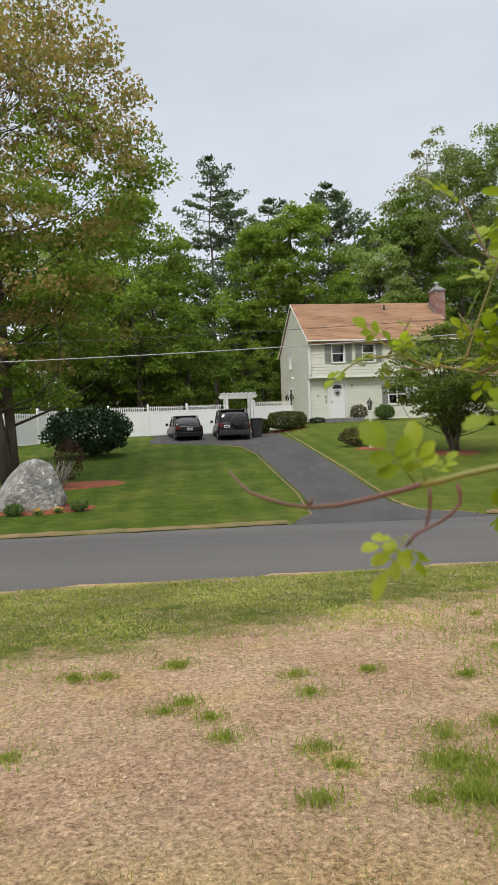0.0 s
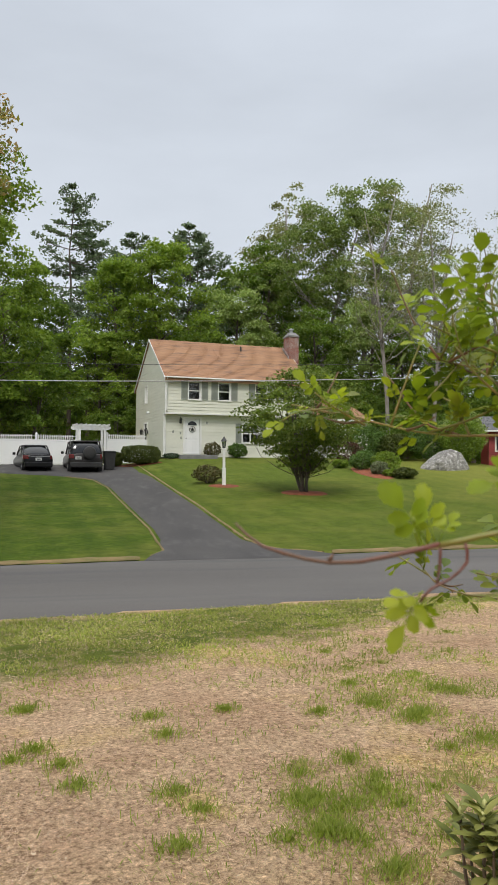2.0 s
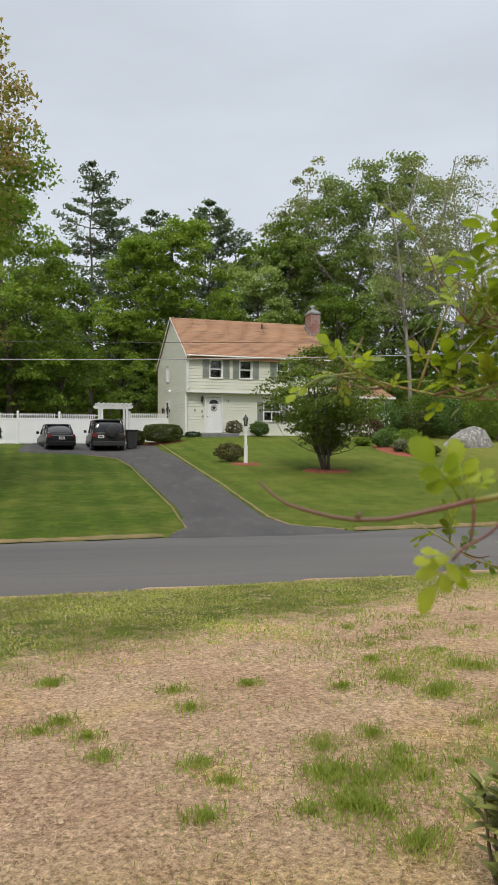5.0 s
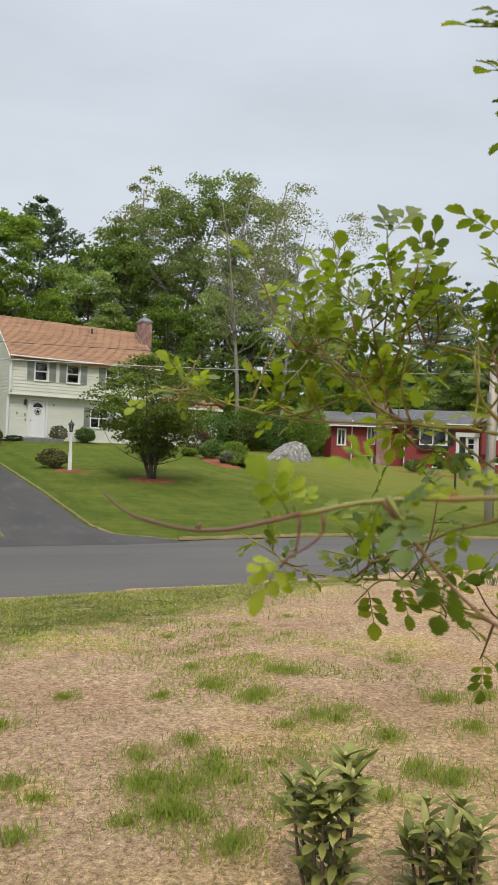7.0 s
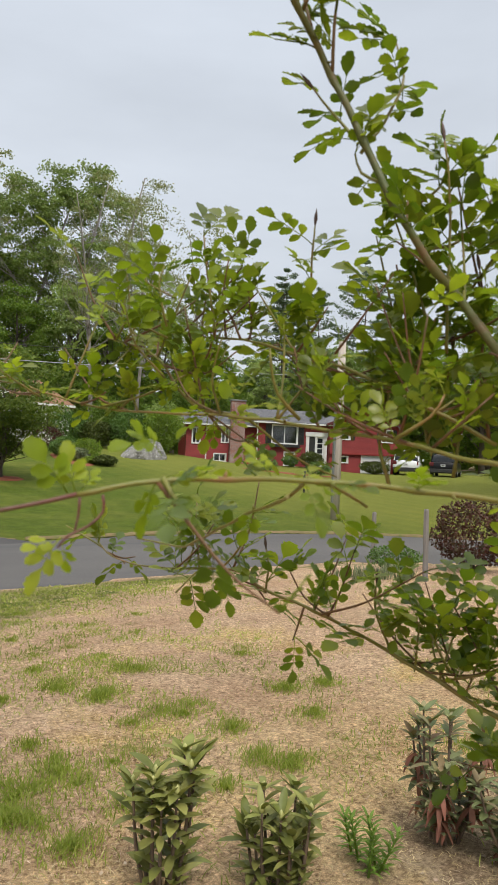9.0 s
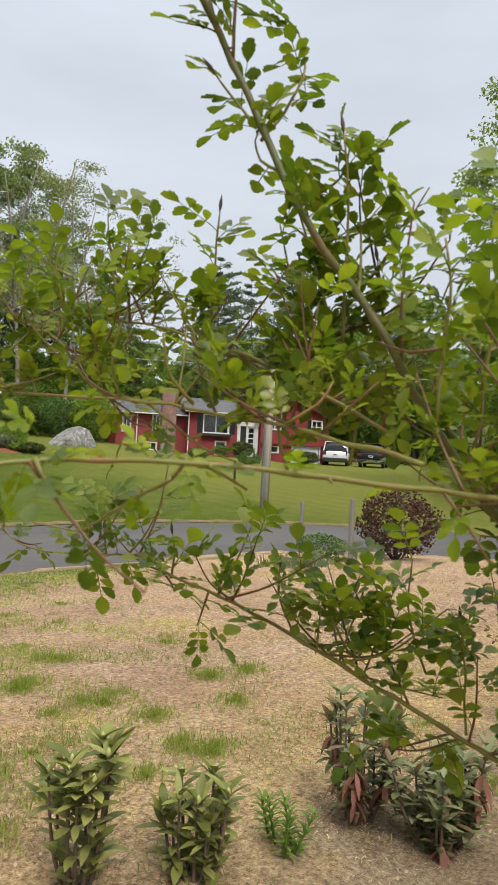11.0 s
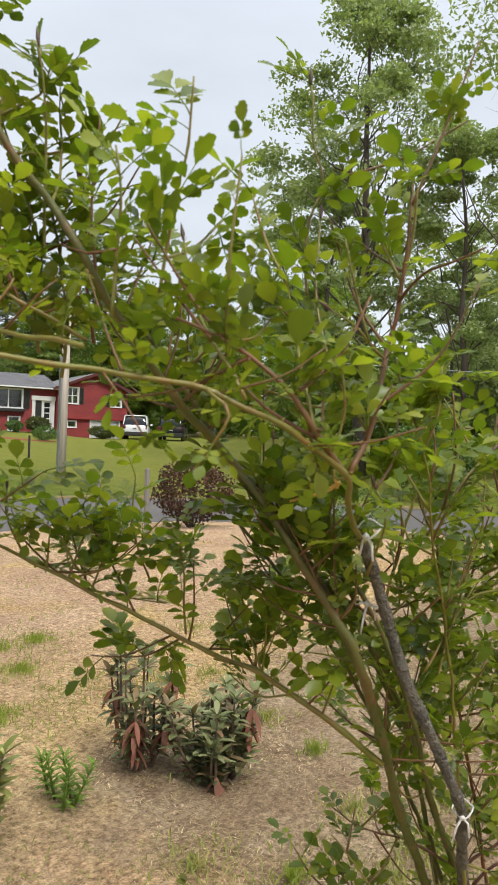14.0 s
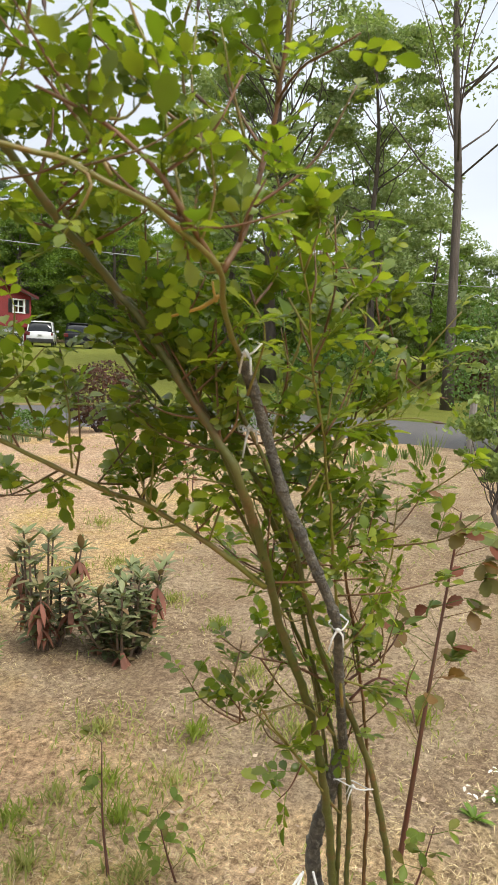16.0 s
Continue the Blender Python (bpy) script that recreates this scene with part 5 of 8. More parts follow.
mound("mulch_bed", -5.75, 19.35, 1.75, 0.95, 0.05, MULCH, "red bark mulch round the boulder", 12, 1)
mound("mulch_bed", 5.15, 32.0, 0.75, 0.6, 0.04, MULCH, "red bark mulch ring round the lamp post", 0, 2)
mound("mulch_bed", 8.2, 29.8, 1.15, 0.9, 0.06, MULCH, "red bark mulch ring under the small tree", 0, 3)
mound("mulch_bed", 14.2, 37.6, 0.9, 3.1, 0.06, MULCH, "red bark mulch bed running down the lawn from the house corner", -4, 4)
mound("mulch_bed", 1.6, 43.9, 1.9, 0.9, 0.06, MULCH, "red bark mulch under the clipped hedge", -15, 5)
mound("mulch_bed", 26.5, 34.2, 3.2, 0.55, 0.05, MULCH, "narrow red bark bed on the lawn", -28, 6)
mound("mulch_bed", -6.6, 24.2, 2.6, 1.1, 0.05, MULCH, "red bark mulch under the big maple", 20, 7)


# ---------------------------------------------------------------- shrubs
def shrub(name, m4, rx, ry, h, leaves, size, seed, leaf, label, category="shrub", boxy=0.0, base=0.05, stems=7, bark=BARK):
    """A shrub: stems from the root and leaves over an uneven rounded body."""
    rng = np.random.default_rng(seed)
    t = thing(name, m4, label, category)
    wood = Mesh()
    for k in range(stems):
        a = rng.uniform(0, 2 * math.pi)
        q = rng.uniform(0.4, 0.85)
        e = (rx * q * math.cos(a), ry * q * math.sin(a), h * rng.uniform(0.5, 0.85))
        wood.tube(limb_points((0.06 * math.cos(a), 0.06 * math.sin(a), -0.05), e, rng, 0.08, 4), [0.02, 0.015, 0.01, 0.004], 5)
    wood.ob("stems", bark, t, smooth=True)
    d = rng.normal(size=(leaves, 3))
    d /= np.linalg.norm(d, axis=1, keepdims=True)
    if boxy:
        s = np.abs(d).max(axis=1, keepdims=True)
        d = d * (1 - boxy) + d / s * boxy * 0.85
    lump = np.array([noise.noise(Vector(q) * 2.3 + Vector((seed, 0, 0))) for q in d])[:, None]
    q = (0.55 + 0.45 * rng.uniform(size=(leaves, 1)) ** 0.5) * (1 + (0.22 if not boxy else 0.05) * lump)
    p = d * q
    pos = np.stack([p[:, 0] * rx, p[:, 1] * ry, base * h + (p[:, 2] * 0.5 + 0.5) * h * (1 - base)], -1)
    pos[:, 2] = np.maximum(pos[:, 2], 0.02)
    v, f = cards(pos, size, rng, up=0.3)
    card_object("leaves", v, f, leaf, t)
    return t


shrub("clipped_hedge", on(2.05, 43.5, 9), 1.3, 0.8, 1.22, 7500, 0.085, 41, BOX_HEDGE, "dark green clipped yew hedge beside the house", "hedge", 0.5)
shrub("clipped_hedge", on(0.45, 43.8, 9), 0.62, 0.6, 0.95, 3600, 0.10, 42, BOX_HEDGE, "low rounded clipped yew beside the driveway", "hedge", 0.5)
shrub("shrub", on(4.55, 33.0), 0.7, 0.65, 0.85, 1500, 0.09, 43, BROWN_SHRUB, "brownish green shrub behind the lamp post", bark=BARK)
shrub("shrub", on(8.25, 45.6), 0.65, 0.55, 0.95, 2200, 0.09, 44, SHRUB, "round green shrub under the front window")
shrub("shrub", on(6.6, 45.4), 0.55, 0.5, 1.0, 900, 0.10, 45, BROWN_SHRUB, "thin brownish shrub by the front step")
shrub("shrub", on(4.0, 45.0), 0.55, 0.35, 0.35, 700, 0.08, 46, DARK_SHRUB, "low dark shrub at the house corner")
for k, (x, y, r, h, leaf, label) in enumerate((
        (14.5, 42.6, 1.0, 1.4, MAROON, "dull pink and brown shrub against the house corner"),
        (15.3, 41.6, 0.8, 0.9, SHRUB, "rounded green shrub at the house corner"),
        (14.1, 38.9, 0.75, 1.0, SHRUB, "rounded green shrub in the mulch bed"),
        (15.2, 38.0, 0.85, 1.15, MAPLE, "loose bright green shrub in the mulch bed"),
        (14.25, 36.6, 0.5, 0.75, SAGE, "silvery blue-green shrub in the mulch bed"),
        (14.6, 35.8, 0.45, 0.4, MAPLE, "low yellow-green plant in the mulch bed"),
        (15.05, 35.0, 0.65, 0.55, BOX_HEDGE, "low dark green shrub in the mulch bed"),
        (13.3, 40.2, 0.5, 0.5, MAPLE, "low yellow-green plant in the mulch bed"))):
    shrub("shrub", on(x, y), r, r * 0.85, h, 1500, 0.10, 50 + k, leaf, label)
for k, (x, y, r, h, leaf) in enumerate(((16.6, 45.0, 1.4, 2.2, SHRUB), (18.4, 44.0, 1.3, 1.7, BOX_HEDGE), (20.2, 43.2, 1.5, 2.6, SHRUB), (21.6, 41.6, 1.4, 2.9, MAPLE), (22.4, 43.0, 1.6, 3.4, MAPLE_LIGHT), (19.4, 45.6, 1.6, 3.0, MAPLE_DARK))):
    shrub("shrub", on(x, y), r, r * 0.8, h, 3600, 0.13, 150 + k, leaf, "loose green bush at the edge of the wood")
shrub("rhododendron", on(-7.7, 34.0, 10), 2.0, 1.6, 2.35, 7500, 0.15, 61, DARK_SHRUB, "large dark rhododendron on the lawn by the fence")
shrub("shrub", on(28.0, 33.5), 0.8, 0.7, 0.9, 1200, 0.09, 63, SHRUB, "small green shrub in the narrow bed")
shrub("shrub", on(25.3, 35.0), 0.7, 0.6, 0.8, 1000, 0.09, 64, SHRUB, "small green shrub in the narrow bed")
shrub("shrub", on(31.6, 38.6), 0.9, 0.6, 1.1, 2200, 0.10, 65, BOX_HEDGE, "rounded green shrub by the red house")
shrub("shrub", on(30.4, 39.4), 0.6, 0.5, 0.8, 1100, 0.10, 66, SHRUB, "green shrub by the red house chimney")
shrub("shrub", on(35.6, 36.6), 1.3, 0.7, 0.9, 2600, 0.10, 67, BOX_HEDGE, "clipped green hedge by the red house entrance")
shrub("maroon_shrub", on(10.9, 8.6), 0.8, 0.8, 1.3, 3600, 0.065, 68, MAROON, "dark maroon barberry in the roadside garden bed")
shrub("shrub", on(9.6, 9.3), 0.5, 0.5, 0.45, 1300, 0.05, 69, SHRUB, "grey-green shrub beside the barberry")
shrub("twiggy_shrub", on(-6.5, 23.6), 0.9, 0.7, 1.15, 160, 0.06, 70, SHRUB, "bare twiggy shrub behind the boulder", stems=70, bark=PALE_BARK)
shrub("red_shrub", on(-6.6, 26.0), 0.55, 0.5, 1.5, 900, 0.08, 72, MAROON, "dull red shrub under the big maple")
for k, (x, y) in enumerate(((-6.15, 18.45), (-4.6, 18.95))):
    shrub("dwarf_conifer", on(x, y), 0.26, 0.24, 0.32, 700, 0.05, 73 + k, SHRUB, "small green dwarf conifer in front of the boulder")
for k, (x, y) in enumerate(((-5.55, 18.5), (-5.1, 18.72))):
    t = thing("flower_clump", on(x, y), "small clump of yellow flowers in the mulch", "flowers")
    rng = np.random.default_rng(90 + k)
    v, f = cards(rng.normal(size=(120, 3)) * (0.07, 0.06, 0.03) + (0, 0, 0.07), 0.05, rng)
    card_object("leaves", v, f, SHRUB, t)
    v, f = cards(rng.normal(size=(40, 3)) * (0.06, 0.05, 0.015) + (0, 0, 0.14), 0.045, rng, up=1.5)
    tagged(card_object("petals", v, f, FLOWER_YELLOW, t), kind="stuff")

# the small many-stemmed tree on the front lawn
broadleaf("dogwood_tree", on(8.2, 29.8, 20), 5.65, 2.8, 0.9, 19000, 0.125, 33, DOGWOOD, BARK, "small many-stemmed green tree in a mulch ring on the lawn", 170, 0.062, stems=7, fork=0.5, flat=0.38, top=0.2, hollow=0.35, vase=0.72)


# ---------------------------------------------------------------- vehicles
def loft(m, sections, n=20):
    """Rings of rounded rectangles (y, half width, bottom, top, corner power) along the length."""
    v = []
    for y, w, z0, z1, p in sections:
        for k in range(n):
            a = 2 * math.pi * (k + 0.5) / n
            c, s = math.cos(a), math.sin(a)
            q = (abs(c) ** p + abs(s) ** p) ** (-1 / p)
            v.append((w * c * q, y, (z0 + z1) / 2 + (z1 - z0) / 2 * s * q))
    f = [(i * n + k, i * n + (k + 1) % n, (i + 1) * n + (k + 1) % n, (i + 1) * n + k) for i in range(len(sections) - 1) for k in range(n)]
    f += [tuple(range(n - 1, -1, -1)), tuple((len(sections) - 1) * n + k for k in range(n))]
    return m.add(v, f)


def wheel(car, x, y, r, w):
    t = Mesh()
    s = 1 if x > 0 else -1
    ring = [(r * 0.62, -w / 2), (r * 0.95, -w / 2), (r, -w / 3), (r, w / 3), (r * 0.95, w / 2), (r * 0.62, w / 2)]
    bm = bmesh.new()
    n = 22
    vs = [[bm.verts.new((q, rr * math.cos(2 * math.pi * k / n), rr * math.sin(2 * math.pi * k / n))) for k in range(n)] for rr, q in ring]
    for i in range(len(ring)):
        for k in range(n):
            bm.faces.new((vs[i][k], vs[i][(k + 1) % n], vs[(i + 1) % len(ring)][(k + 1) % n], vs[(i + 1) % len(ring)][k]))
    o = t.take(bm).ob("wheel", RUBBER, car, smooth=True)
    o.location = (x, y, r)
    m = Mesh()
    m.tube([(s * w * 0.28, 0, 0), (s * w * 0.36, 0, 0)], r * 0.62, 18)
    for k in range(5):
        a = 2 * math.pi * k / 5
        m.tube([(s * w * 0.38, 0.05 * math.cos(a), 0.05 * math.sin(a)), (s * w * 0.36, r * 0.58 * math.cos(a), r * 0.58 * math.sin(a))], [0.045, 0.03], 5)
    m.ob("rim", RIM_METAL, o)
    return o


def car(name, m4, paint, label, suv=False, spare=False, length=4.5, width=1.8, tall=1.45, rack=False):
    """A car, its tail at y = 0, nose at y = length."""
    c = thing(name, m4, label, "car")
    w, L = width / 2, length
    belt = tall * (0.60 if suv else 0.63)
    low = 0.26 if suv else 0.2
    m = Mesh()
    loft(m, [(0.0, w * 0.86, low + 0.12, belt - 0.06, 5), (0.06, w * 0.95, low, belt - 0.01, 5), (0.5, w, low, belt, 5), (L * 0.5, w, low - 0.02, belt, 5),
             (L * 0.72, w, low, belt - 0.02, 5), (L - 0.5, w * 0.97, low, belt - 0.12, 4), (L - 0.1, w * 0.88, low + 0.05, belt - 0.2, 4), (L, w * 0.75, low + 0.12, belt - 0.28, 4)])
    m.ob("body", paint, c, smooth=True)
    r0 = 0.16 if suv else 0.62
    top0 = 0.42 if suv else 1.25
    m = Mesh()
    loft(m, [(r0, w * 0.90, belt - 0.12, belt + 0.03, 5), (r0 + (top0 - r0) * 0.5, w * 0.85, belt - 0.12, (belt + tall) / 2 + 0.05, 5), (top0, w * 0.78, belt - 0.12, tall - 0.05, 5),
             (L * 0.42, w * 0.78, belt - 0.12, tall - 0.03, 5), (L * 0.54, w * 0.78, belt - 0.12, tall - 0.06, 5), (L * 0.63, w * 0.82, belt - 0.12, (belt + tall) / 2, 5), (L * 0.72, w * 0.86, belt - 0.14, belt + 0.0, 5)])
    m.ob("cabin_glass", DARK_GLASS, c, "dark tinted cabin glass", smooth=True)
    m = Mesh()
    loft(m, [(top0 - 0.08, w * 0.74, tall - 0.11, tall - 0.035, 4), (top0 + 0.1, w * 0.79, tall - 0.09, tall - 0.012, 4), (L * 0.42, w * 0.80, tall - 0.08, tall, 4), (L * 0.55, w * 0.78, tall - 0.12, tall - 0.04, 4)])
    m.ob("roof", paint, c, smooth=True)
    for s in (-1, 1):
        m = Mesh().tube([(s * w * 0.89, r0 + 0.02, belt), (s * w * 0.79, top0, tall - 0.06)], 0.04, 6)
        m.ob("pillar", paint, c)
        m = Mesh().tube([(s * w * 0.845, L * 0.38, belt), (s * w * 0.795, L * 0.38, tall - 0.05)], 0.03, 6)
        m.ob("pillar", paint, c)
        m = Mesh().tube([(s * w * 0.86, L * 0.72, belt - 0.02), (s * w * 0.79, L * 0.54, tall - 0.07)], 0.035, 6)
        m.ob("pillar", paint, c)
    for s in (-1, 1):
        Mesh().box((s * w * 0.92 - 0.10 - 0.02 * s, -0.015, belt - (0.30 if suv else 0.27)), (s * w * 0.92 + 0.10 - 0.12 * s, 0.22, belt - 0.06), 0.03).ob("tail_lamp", TAIL_RED, c, "red tail lamp")
        Mesh().box((s * (w + 0.02) + (0 if s > 0 else -0.16), L * 0.62, belt - 0.02), (s * (w + 0.02) + (0.16 if s > 0 else 0), L * 0.62 + 0.1, belt + 0.13), 0.03).ob("mirror", paint, c)
        for y in (0.85, L - 0.9):
            wheel(c, s * (w - 0.12), y, 0.345 if suv else 0.31, 0.21)
    Mesh().box((-w * 0.93, -0.09, low + 0.02), (w * 0.93, 0.14, low + 0.30), 0.05).ob("bumper", paint if not suv else RUBBER, c)
    pl = Mesh().box((-0.16 - (0.42 if spare else 0), -0.035, belt - 0.34), (0.16 - (0.42 if spare else 0), 0.0, belt - 0.19), 0.006).ob("number_plate", PLATE, c)
    Mesh().box((-0.10 - (0.42 if spare else 0), -0.040, belt - 0.29), (0.10 - (0.42 if spare else 0), -0.036, belt - 0.24)).ob("plate_bar", BLACK_METAL, pl)
    if not suv:
        Mesh().box((-w * 0.72, -0.012, belt - 0.13), (w * 0.72, 0.02, belt - 0.10), 0.005).ob("trim_strip", RIM_METAL, c)
    if spare:
        m = Mesh()
        m.lathe([(0.05, 0), (0.30, 0.0), (0.345, 0.04), (0.35, 0.16), (0.33, 0.2)], 24)
        o = m.ob("spare_wheel_cover", RUBBER, c, "round dark spare wheel cover", smooth=True)
        o.matrix_local = pose(0.16, -0.21, belt + 0.02, -90, 0, 0)
    if rack:
        for s in (-1, 1):
            Mesh().tube([(s * w * 0.7, top0 + 0.1, tall + 0.0), (s * w * 0.7, top0 + 0.2, tall + 0.06), (s * w * 0.7, L * 0.5, tall + 0.06), (s * w * 0.7, L * 0.53, tall - 0.02)], 0.018, 6).ob("roof_rail", BLACK_METAL, c)
    return c


car("sedan", on(-3.5, 40.4, 14, 0.04), CAR_BLACK, "black saloon parked tail-on before the white fence", length=4.6, width=1.58, tall=1.45)
car("suv", on(-1.0, 40.0, 8, 0.04), CAR_GREY, "dark taupe off-roader with a spare wheel on its tailgate", suv=True, spare=True, length=4.4, width=1.84, tall=1.74, rack=True)
car("pickup", on(37.3, 35.3, -50, 0.0), CAR_WHITE, "white off-roader parked by the red garage", suv=True, length=4.7, width=1.85, tall=1.75)
car("suv", on(39.0, 33.5, -55, 0.0), CAR_BLACK, "black off-roader parked by the red garage", suv=True, length=4.6, width=1.85, tall=1.75)


def bin_(x, y):
    b = thing("wheeled_bin", on(x, y, 10, 0.04), "dark wheeled rubbish bin beside the parked cars", "bin")
    m = Mesh()
    m.add([(-0.24, -0.26, 0.05), (0.24, -0.26, 0.05), (0.24, 0.26, 0.05), (-0.24, 0.26, 0.05), (-0.30, -0.34, 1.0), (0.30, -0.34, 1.0), (0.30, 0.34, 1.0), (-0.30, 0.34, 1.0)],
          [(3, 2, 1, 0), (4, 5, 6, 7), (0, 1, 5, 4), (1, 2, 6, 5), (2, 3, 7, 6), (3, 0, 4, 7)])
    m.ob("body", RUBBER, b)
    Mesh().box((-0.32, -0.38, 1.0), (0.32, 0.36, 1.06), 0.02).ob("lid", RUBBER, b)
    for s in (-0.22, 0.22):
        Mesh().tube([(s - 0.03, 0.28, 0.1), (s + 0.03, 0.28, 0.1)], 0.1, 12).ob("wheel", RUBBER, b)
    return b


bin_(0.22, 41.7)


# ---------------------------------------------------------------- roadside garden
def post(x, y, h, r, label, material=POST_WOOD, lean=0.0):
    p = Mesh().tube([(0, 0, -0.2), (lean * 0.5, 0, h * 0.5), (lean, 0, h - 0.02), (lean, 0, h)], [r, r, r * 0.95, r * 0.7], 8).ob("garden_post", material)
    p.matrix_world = on(x, y)
    return tagged(p, label, "post", "garden posts")


post(10.6, 10.87, 1.05, 0.045, "grey weathered wooden post at the yard edge")
post(8.69, 7.75, 1.12, 0.042, "grey weathered wooden post in the garden bed", lean=-0.03)
post(11.9, 1.95, 0.95, 0.06, "pale square-topped garden post by the far bed", PALE_BARK)
post(20.1, 25.0, 0.95, 0.05, "dark slim post on the red house lawn", BLACK_METAL)


# ---------------------------------------------------------------- trees past the bend of the road
def build_east_trees():
    t = broadleaf("tall_tree", on(24.5, 5.1), 22, 4.6, 9.5, 8000, 0.16, 131, MAPLE_LIGHT, BARK, "tall dark-trunked tree with bare side limbs and thin leaves", 44, 0.185, fork=0.9, hollow=0.3)
    o1 = broadleaf("oak_tree", on(29, 14.1), 22.0, 4.5, 5.0, 24000, 0.20, 132, PALE_LEAF, BARK, "broad green oak past the bend of the road", 110, 0.3, fork=0.7)
    o2 = broadleaf("ash_tree", on(28.5, 9.25), 15, 3.2, 4.0, 18000, 0.17, 133, PALE_LEAF, BARK, "slender leaning tree with airy green leaves", 70, 0.18, fork=0.8)
    rng = np.random.default_rng(8)
    for src, x, y, s in ((full, 46, 26, 0.7), (dark, 40, 18.5, 0.5), (full, 41, 25, 0.55), (dark, 46, 14, 0.5), (full, 52, 28, 0.8), (dark, 50, 6, 0.5), (full, 42, 9, 0.42), (dark, 58, 34, 0.8), (low, 31, 12.5, 0.6), (low, 33.5, 6.5, 0.55),
                         (low, 36, 13.5, 0.7), (low, 30.5, 3.2, 0.5), (full, 60, 18, 0.6), (dark, 60, -4, 0.5), (low, 38, 1, 0.7), (o2, 33, 18.5, 1.05), (full, 54, 42, 0.9), (dark, 52, 50, 0.9), (low, 28, 15.5, 0.7)):
        c = copy_thing(src, on(x, y, rng.uniform(0, 360)))
        c.scale = (s, s, s)
    pale = broadleaf("young_tree", on(33.6, 11.2), 11.5, 3.0, 1.5, 12000, 0.19, 140, PALE_LEAF, BARK, "pale green young tree past the bend of the road", 80, 0.13, fork=0.7)
    for x, y, s in ((36.5, 9.0, 0.8), (31.0, 4.6, 0.42), (34.5, 2.6, 0.48), (29.5, 1.2, 0.40), (37.0, 5.6, 0.6), (38.5, -1.5, 0.6), (42.0, 14.0, 0.95)):
        c = copy_thing(pale, on(x, y, rng.uniform(0, 360)))
        c.scale = (s * 1.15, s * 1.15, s)
    broadleaf("young_tree", on(5.87, 0.62), 1.70, 0.42, 0.35, 2200, 0.05, 139, MAPLE_LIGHT, BARK, "young leafy tree on a thin grey trunk in the yard", 46, 0.028, fork=0.8, hollow=0.2)
    shrub("apple_bush", on(15.2, 1.9), 1.35, 1.35, 3.3, 3600, 0.085, 134, SHRUB, "tall loose green bush in the far garden bed", stems=12)
    shrub("shrub", on(13.2, 6.2), 0.7, 0.7, 0.9, 1500, 0.05, 135, SHRUB, "grey-green shrub in the roadside bed")
    shrub("shrub", on(23.5, 8.5), 2.2, 1.6, 2.6, 4200, 0.14, 136, SHRUB, "loose green shrub past the bend of the road")
    shrub("maroon_shrub", on(28.4, 5.3), 1.0, 0.9, 2.0, 2000, 0.12, 137, MAROON, "dark maroon shrub under the far trees")
    shrub("shrub", on(24.5, 2.2), 2.0, 1.6, 2.3, 4200, 0.12, 138, SHRUB, "pale green shrub past the bend of the road")


build_east_trees()


# ---------------------------------------------------------------- climbing rose
ROSE_LEAF = foliage("rose_leaflets", [(0.085, 0.134, 0.011), (0.122, 0.177, 0.013), (0.166, 0.220, 0.016), (0.255, 0.292, 0.024), (0.108, 0.148, 0.014)], 0.40, 0.50, 6.0, True)
ROSE_LEAVES = foliage("rose_leaflets_mass", [(0.085, 0.134, 0.011), (0.122, 0.177, 0.013), (0.166, 0.220, 0.016), (0.255, 0.292, 0.024), (0.108, 0.148, 0.014)], 0.40, 0.50, 6.0)
CANE_GREEN = surface("green_rose_cane", (0.070, 0.092, 0.014), (0.112, 0.102, 0.026), 0.5, 9, 120, 0.3, 0.002, dirt=(0.15, 0.080, 0.030))
CANE_OLIVE = surface("olive_rose_cane", (0.160, 0.165, 0.022), (0.190, 0.150, 0.034), 0.45, 9, 120, 0.25, 0.002, dirt=(0.21, 0.110, 0.035))
CANE_BROWN = surface("red_brown_rose_cane", (0.165, 0.062, 0.026), (0.12, 0.080, 0.022), 0.5, 9, 120, 0.25, 0.002)
CANE_RED = surface("reddish_young_cane", (0.125, 0.036, 0.026), (0.095, 0.050, 0.024), 0.5, 9, 120, 0.2, 0.002)
CANE_GOLD = surface("yellow_dead_twig", (0.50, 0.30, 0.05), (0.42, 0.24, 0.05), 0.6, 9, 120, 0.2, 0.002)
CANE_OLD = surface("grey_old_rose_wood", (0.165, 0.150, 0.120), (0.070, 0.062, 0.050), 0.9, 30, 120, 1.0, 0.008, dirt=(0.24, 0.225, 0.185))
BUD_DARK = surface("purple_brown_bud", (0.10, 0.045, 0.045), (0.07, 0.06, 0.035), 0.6, 30, 120, 0.2, 0.002)
for leaf_look in (ROSE_LEAF, ROSE_LEAVES):
    look_in = leaf_look.node_tree.nodes["Principled BSDF"].inputs
    look_in["Specular IOR Level"].default_value, look_in["Roughness"].default_value = 0.5, 0.36
STRING = surface("white_cotton_string", (0.74, 0.73, 0.70), (0.62, 0.61, 0.58), 0.9, 60, 300, 0.6, 0.001)


